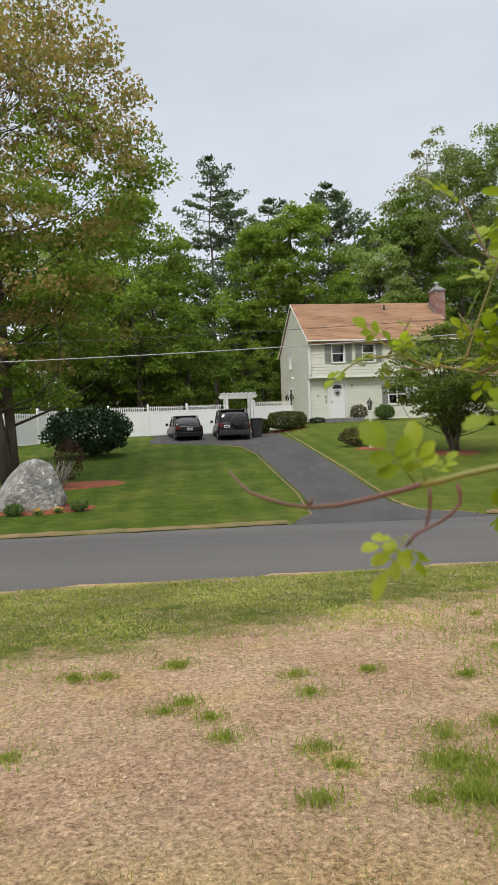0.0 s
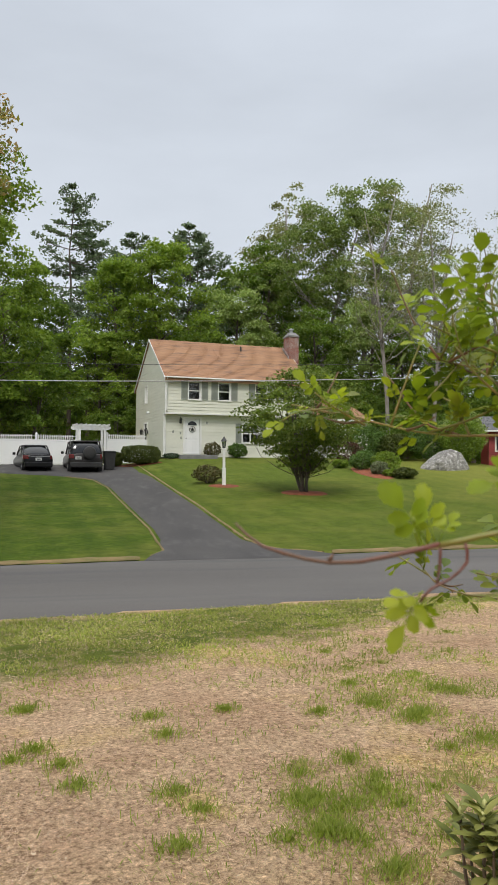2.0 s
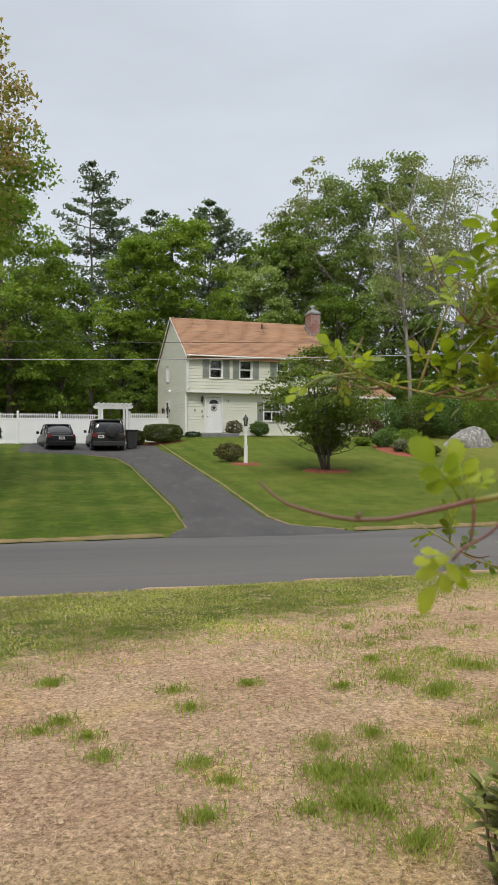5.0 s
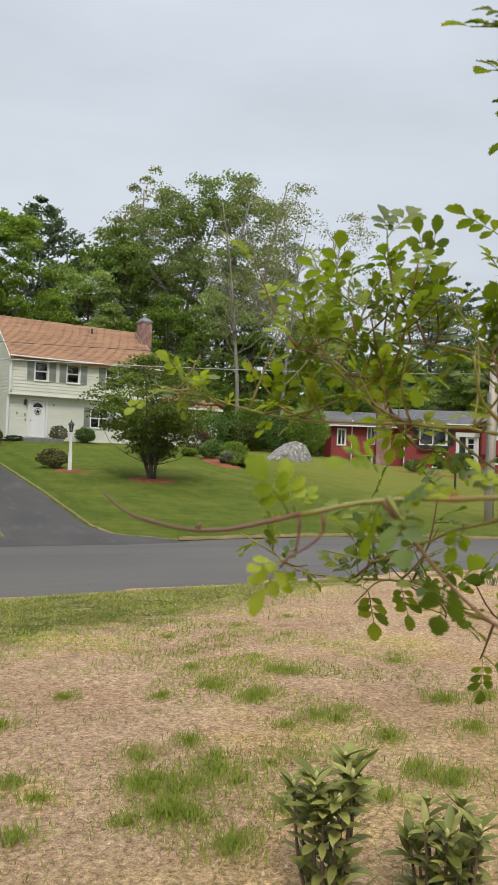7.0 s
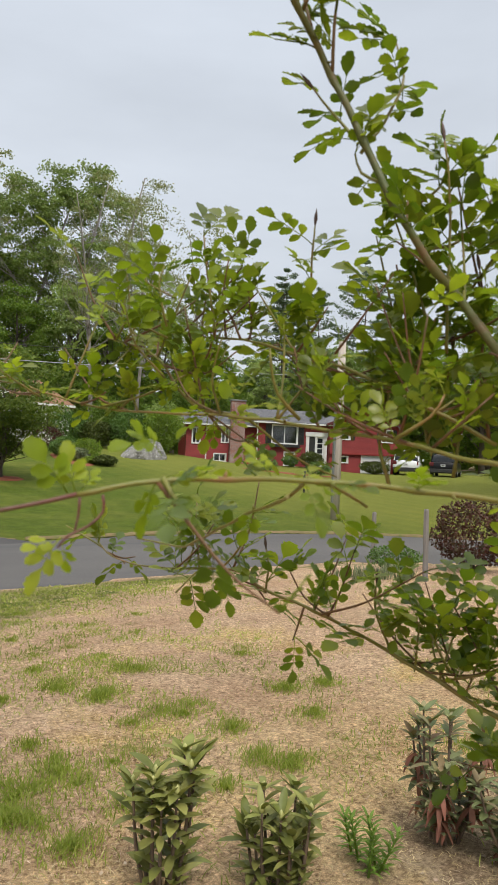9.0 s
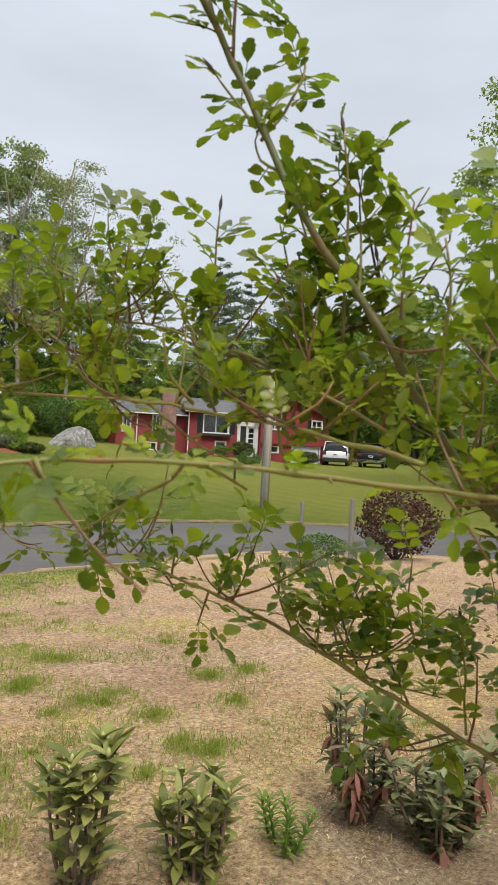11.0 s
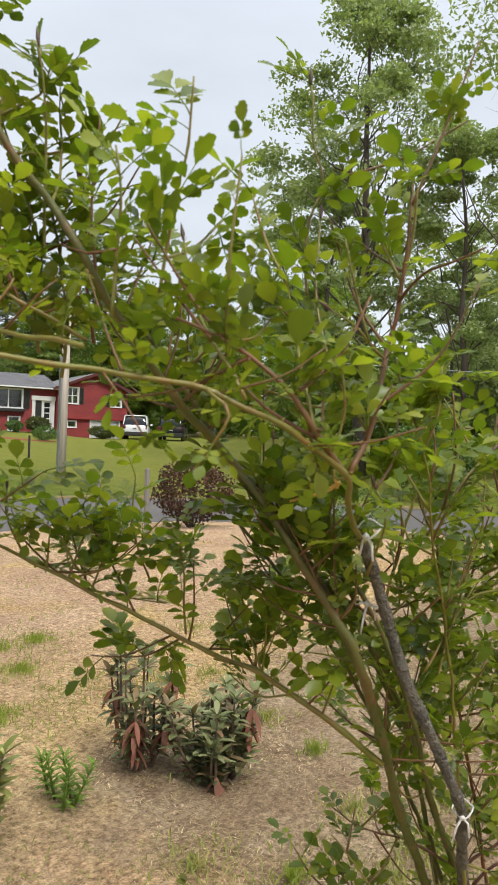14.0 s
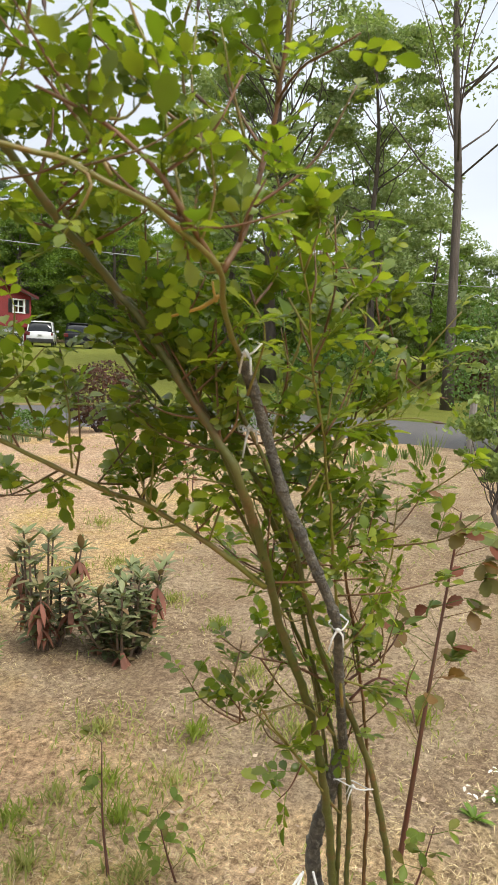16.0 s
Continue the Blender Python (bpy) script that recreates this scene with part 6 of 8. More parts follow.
def leaflet(length, width, base, ahead, up, teeth=5):
    """A saw-toothed leaflet, widest past its middle, folded along its rib."""
    ahead, up = Vector(ahead).normalized(), Vector(up)
    side = ahead.cross(up).normalized()
    up = side.cross(ahead)
    v, f = [], []
    n = teeth * 2
    for k in range(n + 1):
        s = k / n
        tooth = k % 2 == 1
        w = width * 0.5 * math.sin(math.pi * s ** 1.22) ** 0.72 * (1.13 if tooth else 0.95) if 0 < k < n else 0.0006
        drop = -0.16 * length * s * s
        c = Vector(base) + ahead * (length * s) + up * drop
        rim = Vector(base) + ahead * (length * (s + (0.05 if tooth else -0.015))) + up * (drop + 0.24 * w)
        v += [rim + side * w, c, rim - side * w]
    for k in range(n):
        a, b = 3 * k, 3 * k + 3
        f += [(a, a + 1, b + 1, b), (a + 1, a + 2, b + 2, b + 1)]
    return v, f


YOUNG_LEAF = foliage("young_rose_leaflets", [(0.190, 0.260, 0.014), (0.260, 0.330, 0.022), (0.330, 0.370, 0.035)], 0.4, 0.5, 6.0, True)


def compound_leaf(seed, pairs, step=0.0145):
    """A stalk with leaflets in close pairs and a larger one at the end, along +x, its face to +z."""
    rng = random.Random(seed)
    m = Mesh()
    foot = rng.uniform(0.016, 0.024)
    end = foot + step * pairs + 0.001
    m.tube([(0, 0, 0), (foot * 0.5, 0, 0.002), (foot, 0, 0.002), (end, 0, -0.002)], [0.0011, 0.0009, 0.0008, 0.0006], 4)
    for k in range(pairs):
        x = foot + step * k
        for s in (-1, 1):
            a = radians(rng.uniform(48, 72)) * s
            ln = rng.uniform(0.023, 0.028) * (0.80 + 0.13 * k)
            m.add(*leaflet(ln, ln * rng.uniform(0.56, 0.70), (x, 0.001 * s, 0.002), (math.cos(a), math.sin(a), rng.uniform(-0.15, 0.25)), (rng.uniform(-0.2, 0.2), -0.25 * s, 1)))
    ln = rng.uniform(0.029, 0.035)
    m.add(*leaflet(ln, ln * rng.uniform(0.60, 0.74), (end, 0, -0.002), (1, rng.uniform(-0.15, 0.15), rng.uniform(-0.2, 0.15)), (0, rng.uniform(-0.2, 0.2), 1)))
    me = bpy.data.meshes.new("leaf")
    me.from_pydata(m.v, [], m.f)
    me.polygons.foreach_set("use_smooth", [True] * len(me.polygons))
    me.materials.append(ROSE_LEAF if step > 0.01 else YOUNG_LEAF)
    return me


LEAF_KINDS = [compound_leaf(k, 2 if k % 3 else 3) for k in range(7)] + [compound_leaf(20 + k, 2, 0.0095) for k in range(4)]
rose = thing("rose_bush", pose(1.40, 0.2, 0.0), "tall climbing rose with arching green canes tied to an old cane", "rose bush")
ROSE_AT = Vector((1.40, 0.2, 0.0))
rose_rng = random.Random(12)
sprays = []
FAR_SIDE = Vector((0.93, 0.30, 0.2)).normalized()  # shoots and leaves are turned away from the camera, so the canes show


def spline(pts, step=0.012):
    """Even points along a smooth curve through the given ones."""
    p = [Vector(q) for q in pts]
    p = [2 * p[0] - p[1]] + p + [2 * p[-1] - p[-2]]
    out = []
    for a, b, c, d in zip(p, p[1:], p[2:], p[3:]):
        n = max(2, int((c - b).length / step))
        for k in range(n):
            t = k / n
            out.append(0.5 * (2 * b + (c - a) * t + (2 * a - 5 * b + 4 * c - d) * t * t + (3 * b - a - 3 * c + d) * t ** 3))
    return out + [p[-2]]


def any_turn(rng):
    return Vector((rng.gauss(0, 1), rng.gauss(0, 1), rng.gauss(0, 1))).normalized()


def set_leaf(p, way, holder, size, kind=None):
    """Notes one compound leaf: foot, the way it points, the stem that bears it."""
    rng = rose_rng
    x = way.normalized()
    up = (Vector((0, 0, 1)) + any_turn(rng) * 0.48)
    y = up.cross(x)
    if y.length < 1e-3:
        y = Vector((0, 1, 0))
    y.normalize()
    z = x.cross(y)
    m = Matrix((x, y, z)).transposed().to_4x4()
    sprays.append((Matrix.Translation(p) @ m @ Matrix.Scale(size, 4), rng.randrange(7) if kind is None else kind, holder))


def leafy(path, start, gap, holder, size, rng, droop=0.0):
    """Leaves along a stem from a share of its length on, in turns round it."""
    run, turn_ = 0.0, rng.uniform(0, 6)
    total = sum((b - a).length for a, b in zip(path, path[1:]))
    nxt, done = start * total, 0.0
    for a, b in zip(path, path[1:]):
        done += (b - a).length
        if done >= nxt:
            d = (b - a).normalized()
            s = d.cross(Vector((0, 0, 1)) if abs(d.z) < 0.9 else Vector((1, 0, 0))).normalized()
            u = d.cross(s)
            turn_ += 2.4 + rng.uniform(-0.4, 0.4)
            way = s * math.cos(turn_) + u * math.sin(turn_) + d * 0.55 + Vector((0, 0, 0.30))
            way += FAR_SIDE * max(0.0, -0.5 * way.dot(FAR_SIDE))
            # the canes are bare low down; above, the leaves spring in bunches from the joints
            if rng.random() < min(1.0, max(0.42, (b.z - 0.55) / 0.72)):
                for k in range(1 + (rng.random() < 0.4) + (rng.random() < 0.1)):
                    side_ = way if k == 0 else way + any_turn(rng) * 0.7
                    fresh = size < 0.85 and rng.random() < 0.5
                    set_leaf(b, side_, holder, 0.97 * size * (1 - 0.10 * min(1, max(0, (b.z - 1.3) / 0.3))) * rng.uniform(0.7, 1.2), rng.randrange(7, 11) if fresh else None)
            nxt += gap * rng.uniform(0.9, 2.3)


def cane(name, radii, pts, bare=0.3, twigs=0, gap=0.055, tip="green", top=0, big=1.0, low=False):
    rng = rose_rng
    path = spline([Vector(p) - ROSE_AT for p in pts])
    if name not in ("old_cane", "stump"):
        for i, p in enumerate(path):
            p += 0.003 * noise.noise_vector(p * 22)
    n = len(path)
    rough = 0.16 if name in ("old_cane", "stump") else 0.05
    rad = [(radii[0] + (radii[1] - radii[0]) * k / (n - 1)) * (1 + rough * noise.noise(path[k] * 60)) for k in range(n)]
    every = max(6, int(0.07 / 0.012))
    for k in range(every, n - 1, every):
        rad[k] *= 1.22
    m = Mesh().tube(path, rad, 8)
    if name == "cane":
        for k in range(4, n - 3, 7):
            d = (path[k + 1] - path[k]).normalized()
            s = any_turn(rng)
            s = (s - d * s.dot(d)).normalized()
            b = path[k] + s * rad[k] * 0.8
            m.tube([b, b + s * 0.005 - d * 0.0015], [0.0022, 0.0003], 4)
    mat = {"green": CANE_GREEN, "red": CANE_RED, "brown": CANE_BROWN, "gold": CANE_GOLD}[tip] if name not in ("old_cane", "stump") else CANE_OLD
    if mat is CANE_GREEN and radii[0] < 0.005:
        mat = CANE_OLIVE
    label = {"cane": "", "shoot": "", "old_cane": "grey barked old cane used as a stake", "stump": "gnarled grey base"}[name]
    ob_ = m.ob(name, mat, rose, label, smooth=True)
    if bare < 1:
        leafy(path, bare, gap, ob_, big, rng)
    for k in range(twigs):
        i = int(n * rng.uniform(max(0.1, bare * 0.8), 0.97))
        if not low and rng.random() > max(0.45, (path[i].z - 0.5) / 0.7):
            continue
        d = (any_turn(rng) + Vector((0, 0, 0.7))).normalized()
        d = (d + FAR_SIDE * max(0.0, -1.05 * d.dot(FAR_SIDE))).normalized()
        ln = rng.uniform(0.06, 0.19) * (0.5 + 0.5 * big)
        q = path[i]
        mid_ = q + d * ln * 0.5 + any_turn(rng) * 0.007 - Vector((0, 0, 0.03 * ln))
        end = q + d * ln * 0.96 + Vector((0, 0, 0.10 * ln)) + any_turn(rng) * 0.012
        tp = spline([q, mid_, end])
        t = Mesh().tube(tp, [(0.0021 - 0.0011 * j / (len(tp) - 1)) * (0.4 + 0.6 * big) for j in range(len(tp))], 5).ob("twig", rng.choice((CANE_OLIVE, CANE_BROWN, CANE_BROWN)), rose, smooth=True)
        leafy(tp, 0.12, 0.026, t, big * rng.uniform(0.75, 1.1), rng)
    if top:
        e, d = path[-1], (path[-1] - path[-4]).normalized()
        for k in range(top):
            out = any_turn(rng)
            set_leaf(path[max(0, n - 3 - 2 * k)], d * 0.45 + (out - d * out.dot(d)).normalized(), ob_, 0.9 * big * rng.uniform(0.7, 1.1))
        if top > 2 and rng.random() < 0.5:
            s = Vector((0, 0, 1)).rotation_difference(d).to_matrix().to_4x4()
            b = Mesh().lathe([(0.0008, 0), (0.0022, 0.006), (0.0036, 0.014), (0.0026, 0.022), (0.0004, 0.034)], 7).ob("bud", BUD_DARK, ob_, "dark pointed flower bud", smooth=True)
            b.matrix_local = Matrix.Translation(e) @ s @ Matrix.Scale(0.68, 4)
    return ob_


cane("cane", (0.0103, 0.0032), [(1.460, 0.240, -0.030), (1.455, 0.250, 0.191), (1.308, 0.232, 0.526), (1.219, 0.244, 0.743), (1.096, 0.250, 0.928), (0.943, 0.229, 1.136), (0.890, 0.254, 1.246), (0.851, 0.290, 1.341), (0.818, 0.335, 1.422), (0.763, 0.375, 1.492), (0.678, 0.387, 1.556), (0.582, 0.397, 1.643), (0.529, 0.409, 1.711), (0.512, 0.439, 1.760), (0.453, 0.468, 1.840), (0.398, 0.523, 1.992), (0.334, 0.528, 2.071), (0.312, 0.548, 2.133)], bare=0.45, twigs=23)
cane("cane", (0.0077, 0.0029), [(0.951, 0.235, 1.130), (0.868, 0.228, 1.236), (0.829, 0.290, 1.349), (0.793, 0.340, 1.436), (0.766, 0.386, 1.499), (0.732, 0.434, 1.591), (0.692, 0.462, 1.649)], bare=0.3, twigs=20)
cane("cane", (0.0036, 0.0015), [(0.813, 0.201, 1.391), (0.704, 0.162, 1.442), (0.616, 0.126, 1.487), (0.565, 0.145, 1.517), (0.536, 0.162, 1.534), (0.495, 0.204, 1.559), (0.455, 0.240, 1.567), (0.236, 0.337, 1.583), (0.172, 0.344, 1.582), (0.132, 0.360, 1.578), (0.084, 0.381, 1.569)], bare=0.1, twigs=7, gap=0.08, big=0.58)
cane("cane", (0.0015, 0.0008), [(0.086, 0.380, 1.570), (0.046, 0.395, 1.558), (0.018, 0.411, 1.559), (-0.004, 0.435, 1.562), (-0.016, 0.457, 1.575)], bare=2, tip="red")
cane("cane", (0.0017, 0.0009), [(0.236, 0.337, 1.585), (0.258, 0.396, 1.566), (0.284, 0.487, 1.544), (0.316, 0.649, 1.497), (0.299, 0.733, 1.496)], bare=0.1, gap=0.07, big=0.62)
cane("cane", (0.0048, 0.0009), [(1.002, 0.241, 1.036), (0.954, 0.308, 1.100), (0.901, 0.407, 1.165), (0.872, 0.467, 1.185), (0.767, 0.606, 1.268), (0.701, 0.711, 1.325), (0.600, 0.760, 1.381), (0.570, 0.841, 1.400), (0.549, 0.903, 1.421), (0.475, 1.027, 1.411), (0.433, 1.092, 1.423), (0.407, 1.132, 1.461)], bare=0.12, twigs=38)
cane("cane", (0.0024, 0.0009), [(0.407, 0.267, 1.589), (0.427, 0.364, 1.604), (0.417, 0.463, 1.621), (0.396, 0.577, 1.636), (0.385, 0.622, 1.642), (0.278, 0.767, 1.649), (0.222, 0.829, 1.664), (0.175, 0.885, 1.681), (0.142, 0.920, 1.691)], bare=0.05, twigs=20, gap=0.06, big=0.74)
cane("cane", (0.0024, 0.0009), [(0.561, 0.429, 1.620), (0.495, 0.497, 1.671), (0.476, 0.557, 1.698), (0.458, 0.606, 1.713), (0.431, 0.708, 1.744), (0.392, 0.831, 1.762), (0.363, 0.876, 1.758)], bare=0.05, twigs=24, big=0.76)
cane("cane", (0.0025, 0.0009), [(0.374, 0.641, 1.642), (0.356, 0.713, 1.660), (0.335, 0.751, 1.705), (0.320, 0.785, 1.731), (0.292, 0.828, 1.743)], bare=0.05, twigs=15, big=0.74)
cane("cane", (0.0032, 0.0014), [(0.616, 0.126, 1.487), (0.572, 0.133, 1.525), (0.554, 0.158, 1.567), (0.524, 0.204, 1.604), (0.495, 0.243, 1.625)], bare=0.1, twigs=8, tip="brown")
cane("cane", (0.0036, 0.0019), [(0.654, 0.139, 1.484), (0.685, 0.135, 1.528), (0.738, 0.143, 1.609), (0.751, 0.135, 1.671), (0.745, 0.123, 1.743), (0.755, 0.125, 1.815)], bare=0.15, twigs=8, tip="brown")
cane("cane", (0.0020, 0.0010), [(0.751, 0.136, 1.674), (0.728, 0.100, 1.697), (0.711, 0.068, 1.703), (0.701, 0.024, 1.712)], bare=0.3, tip="brown")
cane("cane", (0.0033, 0.0013), [(1.177, 0.163, 0.784), (1.058, 0.154, 1.111), (1.000, 0.154, 1.261), (0.930, 0.150, 1.387), (0.889, 0.146, 1.482), (0.859, 0.157, 1.556)], bare=0.32, twigs=15)
cane("cane", (0.0086, 0.0040), [(1.530, 0.130, -0.030), (1.534, 0.138, 0.182), (1.374, 0.146, 0.519), (1.293, 0.177, 0.695), (1.213, 0.227, 0.872), (1.142, 0.255, 1.036), (1.058, 0.275, 1.149), (0.981, 0.281, 1.268), (0.912, 0.275, 1.324)], bare=0.55, twigs=14)
cane("cane", (0.0061, 0.0023), [(1.470, 0.250, -0.030), (1.436, 0.238, 0.332), (1.345, 0.222, 0.584), (1.250, 0.242, 0.788), (1.159, 0.248, 0.970), (1.068, 0.240, 1.095), (0.985, 0.256, 1.208), (0.903, 0.288, 1.307), (0.855, 0.336, 1.377), (0.819, 0.379, 1.445), (0.783, 0.429, 1.531)], bare=0.48, twigs=20)
cane("old_cane", (0.0090, 0.0076), [(1.323, 0.202, 0.601), (1.135, 0.158, 0.875), (1.031, 0.130, 0.994), (0.957, 0.154, 1.121), (0.922, 0.179, 1.202), (0.891, 0.200, 1.299), (0.844, 0.200, 1.362), (0.814, 0.202, 1.398)], bare=2)
cane("stump", (0.0216, 0.0130), [(1.470, 0.290, -0.050), (1.487, 0.300, 0.118), (1.444, 0.300, 0.290), (1.385, 0.247, 0.479), (1.347, 0.221, 0.596)], bare=2)
cane("cane", (0.0029, 0.0010), [(1.249, 0.230, 0.583), (1.178, 0.263, 0.678), (1.105, 0.302, 0.787), (1.067, 0.353, 0.863)], bare=0.05, twigs=5)
cane("cane", (0.0027, 0.0010), [(1.380, 0.223, 0.438), (1.224, 0.244, 0.615), (1.166, 0.294, 0.708), (1.080, 0.359, 0.820)], bare=0.1, twigs=4)
cane("cane", (0.0032, 0.0011), [(1.253, 0.191, 0.783), (1.295, 0.126, 0.845), (1.302, 0.090, 0.917)], bare=0.1, twigs=6, tip="red")
cane("cane", (0.0025, 0.0009), [(1.179, 0.172, 0.834), (1.255, 0.098, 0.779), (1.291, 0.050, 0.699)], bare=0.2, twigs=1)
# leafy side shoots low on the canes
cane("cane", (0.0029, 0.0010), [(1.219, 0.215, 1.014), (1.228, 0.212, 1.170), (1.228, 0.180, 1.336), (1.210, 0.134, 1.487)], bare=0.08, twigs=9, tip="brown", low=True)
cane("cane", (0.0029, 0.0010), [(1.179, 0.234, 1.134), (1.212, 0.200, 1.245), (1.243, 0.135, 1.348), (1.257, 0.087, 1.399)], bare=0.08, twigs=7, tip="green", low=True)
cane("cane", (0.0029, 0.0010), [(1.215, 0.187, 0.860), (1.239, 0.142, 0.937), (1.257, 0.117, 1.032), (1.277, 0.115, 1.154)], bare=0.08, twigs=6, tip="green", low=True)
cane("cane", (0.0029, 0.0010), [(1.090, 0.286, 1.258), (1.111, 0.261, 1.390), (1.119, 0.232, 1.520), (1.094, 0.204, 1.621)], bare=0.08, twigs=9, tip="green", low=True)
cane("cane", (0.0029, 0.0010), [(1.236, 0.191, 0.785), (1.193, 0.266, 0.827), (1.146, 0.338, 0.848), (1.114, 0.381, 0.882)], bare=0.08, twigs=6, tip="brown", low=True)
cane("cane", (0.0029, 0.0010), [(1.242, 0.198, 0.690), (1.200, 0.242, 0.752), (1.153, 0.289, 0.749), (1.095, 0.351, 0.724)], bare=0.08, twigs=7, tip="green", low=True)
cane("cane", (0.0029, 0.0010), [(1.236, 0.167, 0.769), (1.269, 0.126, 0.810), (1.272, 0.072, 0.785), (1.251, 0.041, 0.732)], bare=0.08, twigs=4, tip="red", low=True)
cane("shoot", (0.0024, 0.0011), [(0.580, 0.581, 1.682), (0.569, 0.579, 1.750), (0.559, 0.574, 1.803), (0.550, 0.572, 1.836)], bare=0.12, gap=0.03, top=3, big=1.0, twigs=2, tip="brown")
cane("shoot", (0.0024, 0.0011), [(0.608, 0.526, 1.581), (0.611, 0.520, 1.655), (0.600, 0.522, 1.721), (0.595, 0.514, 1.773)], bare=0.12, gap=0.03, top=3, big=1.0, twigs=5, tip="green")
cane("shoot", (0.0024, 0.0011), [(0.633, 0.493, 1.629), (0.620, 0.500, 1.708), (0.615, 0.490, 1.772), (0.600, 0.490, 1.822)], bare=0.12, gap=0.03, top=3, big=1.0, twigs=5, tip="brown")
cane("shoot", (0.0024, 0.0011), [(0.530, 0.551, 1.572), (0.521, 0.561, 1.623), (0.525, 0.552, 1.676), (0.511, 0.559, 1.714)], bare=0.12, gap=0.03, top=3, big=1.0, twigs=4, tip="green")
cane("shoot", (0.0024, 0.0011), [(0.590, 0.547, 1.613), (0.583, 0.550, 1.667), (0.585, 0.539, 1.721), (0.576, 0.540, 1.760)], bare=0.12, gap=0.03, top=3, big=1.0, twigs=4, tip="green")
cane("shoot", (0.0020, 0.0010), [(0.547, 0.310, 1.659), (0.547, 0.293, 1.755), (0.546, 0.277, 1.809), (0.539, 0.268, 1.870)], bare=0.2, gap=0.04, top=3, big=1.0, twigs=1)
cane("shoot", (0.0020, 0.0010), [(0.726, 0.238, 1.680), (0.722, 0.242, 1.759), (0.732, 0.228, 1.819), (0.724, 0.238, 1.865), (0.720, 0.242, 1.930)], bare=0.2, gap=0.04, top=3, big=1.0, twigs=1)
cane("shoot", (0.0020, 0.0010), [(0.484, 0.312, 1.628), (0.485, 0.309, 1.693), (0.479, 0.300, 1.745), (0.475, 0.305, 1.787)], bare=0.2, gap=0.04, top=3, big=1.0, twigs=1)
cane("shoot", (0.0020, 0.0010), [(0.542, 0.484, 1.720), (0.532, 0.478, 1.862), (0.519, 0.478, 1.947)], bare=0.2, gap=0.04, top=3, big=1.0, twigs=1)
cane("shoot", (0.0020, 0.0010), [(0.436, 0.518, 1.924), (0.466, 0.509, 1.972), (0.483, 0.507, 2.014), (0.483, 0.519, 2.059)], bare=0.2, gap=0.04, top=3, big=1.0, twigs=0)
cane("shoot", (0.0020, 0.0010), [(0.478, 0.652, 1.719), (0.480, 0.649, 1.803), (0.481, 0.646, 1.887)], bare=0.2, gap=0.04, top=3, big=1.0, twigs=0)
cane("shoot", (0.0020, 0.0010), [(0.395, 0.733, 1.749), (0.386, 0.737, 1.816), (0.378, 0.741, 1.873)], bare=0.2, gap=0.04, top=3, big=1.0, twigs=0)
cane("shoot", (0.0020, 0.0010), [(0.431, 0.522, 1.936), (0.416, 0.543, 1.969), (0.397, 0.555, 1.993)], bare=0.2, gap=0.04, top=3, big=1.0, twigs=0)
cane("shoot", (0.0020, 0.0010), [(0.495, 0.515, 1.871), (0.545, 0.505, 1.911), (0.560, 0.504, 1.967)], bare=0.2, gap=0.04, top=3, big=1.0, twigs=0)
cane("shoot", (0.0020, 0.0010), [(0.527, 0.519, 1.840), (0.579, 0.507, 1.855), (0.620, 0.502, 1.902)], bare=0.2, gap=0.04, top=3, big=1.0, twigs=0)
cane("shoot", (0.0020, 0.0010), [(1.005, 0.164, 1.174), (1.032, 0.146, 1.293), (1.057, 0.125, 1.396), (1.069, 0.126, 1.481)], bare=0.2, gap=0.04, top=3, big=1.0, twigs=1)
cane("shoot", (0.0020, 0.0010), [(0.981, 0.173, 1.194), (1.059, 0.137, 1.292), (1.101, 0.062, 1.313), (1.118, 0.027, 1.308)], bare=0.2, gap=0.04, top=3, big=1.0, twigs=1)
cane("shoot", (0.0020, 0.0010), [(1.152, 0.175, 1.048), (1.207, 0.160, 1.139), (1.243, 0.150, 1.196)], bare=0.2, gap=0.04, top=3, big=1.0, twigs=1)
cane("shoot", (0.0020, 0.0010), [(0.927, 0.157, 1.394), (0.971, 0.133, 1.458), (1.016, 0.106, 1.509)], bare=0.2, gap=0.04, top=3, big=1.0, twigs=1)
cane("shoot", (0.0020, 0.0010), [(0.840, 0.201, 1.347), (0.812, 0.167, 1.420), (0.792, 0.174, 1.460)], bare=0.2, gap=0.04, top=3, big=1.0, twigs=1)
cane("shoot", (0.0020, 0.0010), [(0.572, 0.133, 1.525), (0.589, 0.165, 1.596), (0.608, 0.193, 1.671)], bare=0.2, gap=0.04, top=3, big=1.0, twigs=1)
cane("shoot", (0.0020, 0.0010), [(0.528, 0.182, 1.553), (0.531, 0.244, 1.637), (0.546, 0.279, 1.711)], bare=0.2, gap=0.04, top=3, big=1.0, twigs=1)
cane("shoot", (0.0020, 0.0010), [(0.685, 0.135, 1.528), (0.675, 0.173, 1.591), (0.692, 0.208, 1.685), (0.720, 0.222, 1.772)], bare=0.2, gap=0.04, top=3, big=1.0, twigs=1)
cane("shoot", (0.0020, 0.0010), [(0.738, 0.143, 1.609), (0.708, 0.167, 1.644), (0.681, 0.179, 1.655)], bare=0.2, gap=0.04, top=3, big=1.0, twigs=1)
cane("shoot", (0.0020, 0.0010), [(0.900, 0.411, 1.175), (0.905, 0.374, 1.231), (0.906, 0.336, 1.261)], bare=0.2, gap=0.04, top=3, big=1.0, twigs=1)
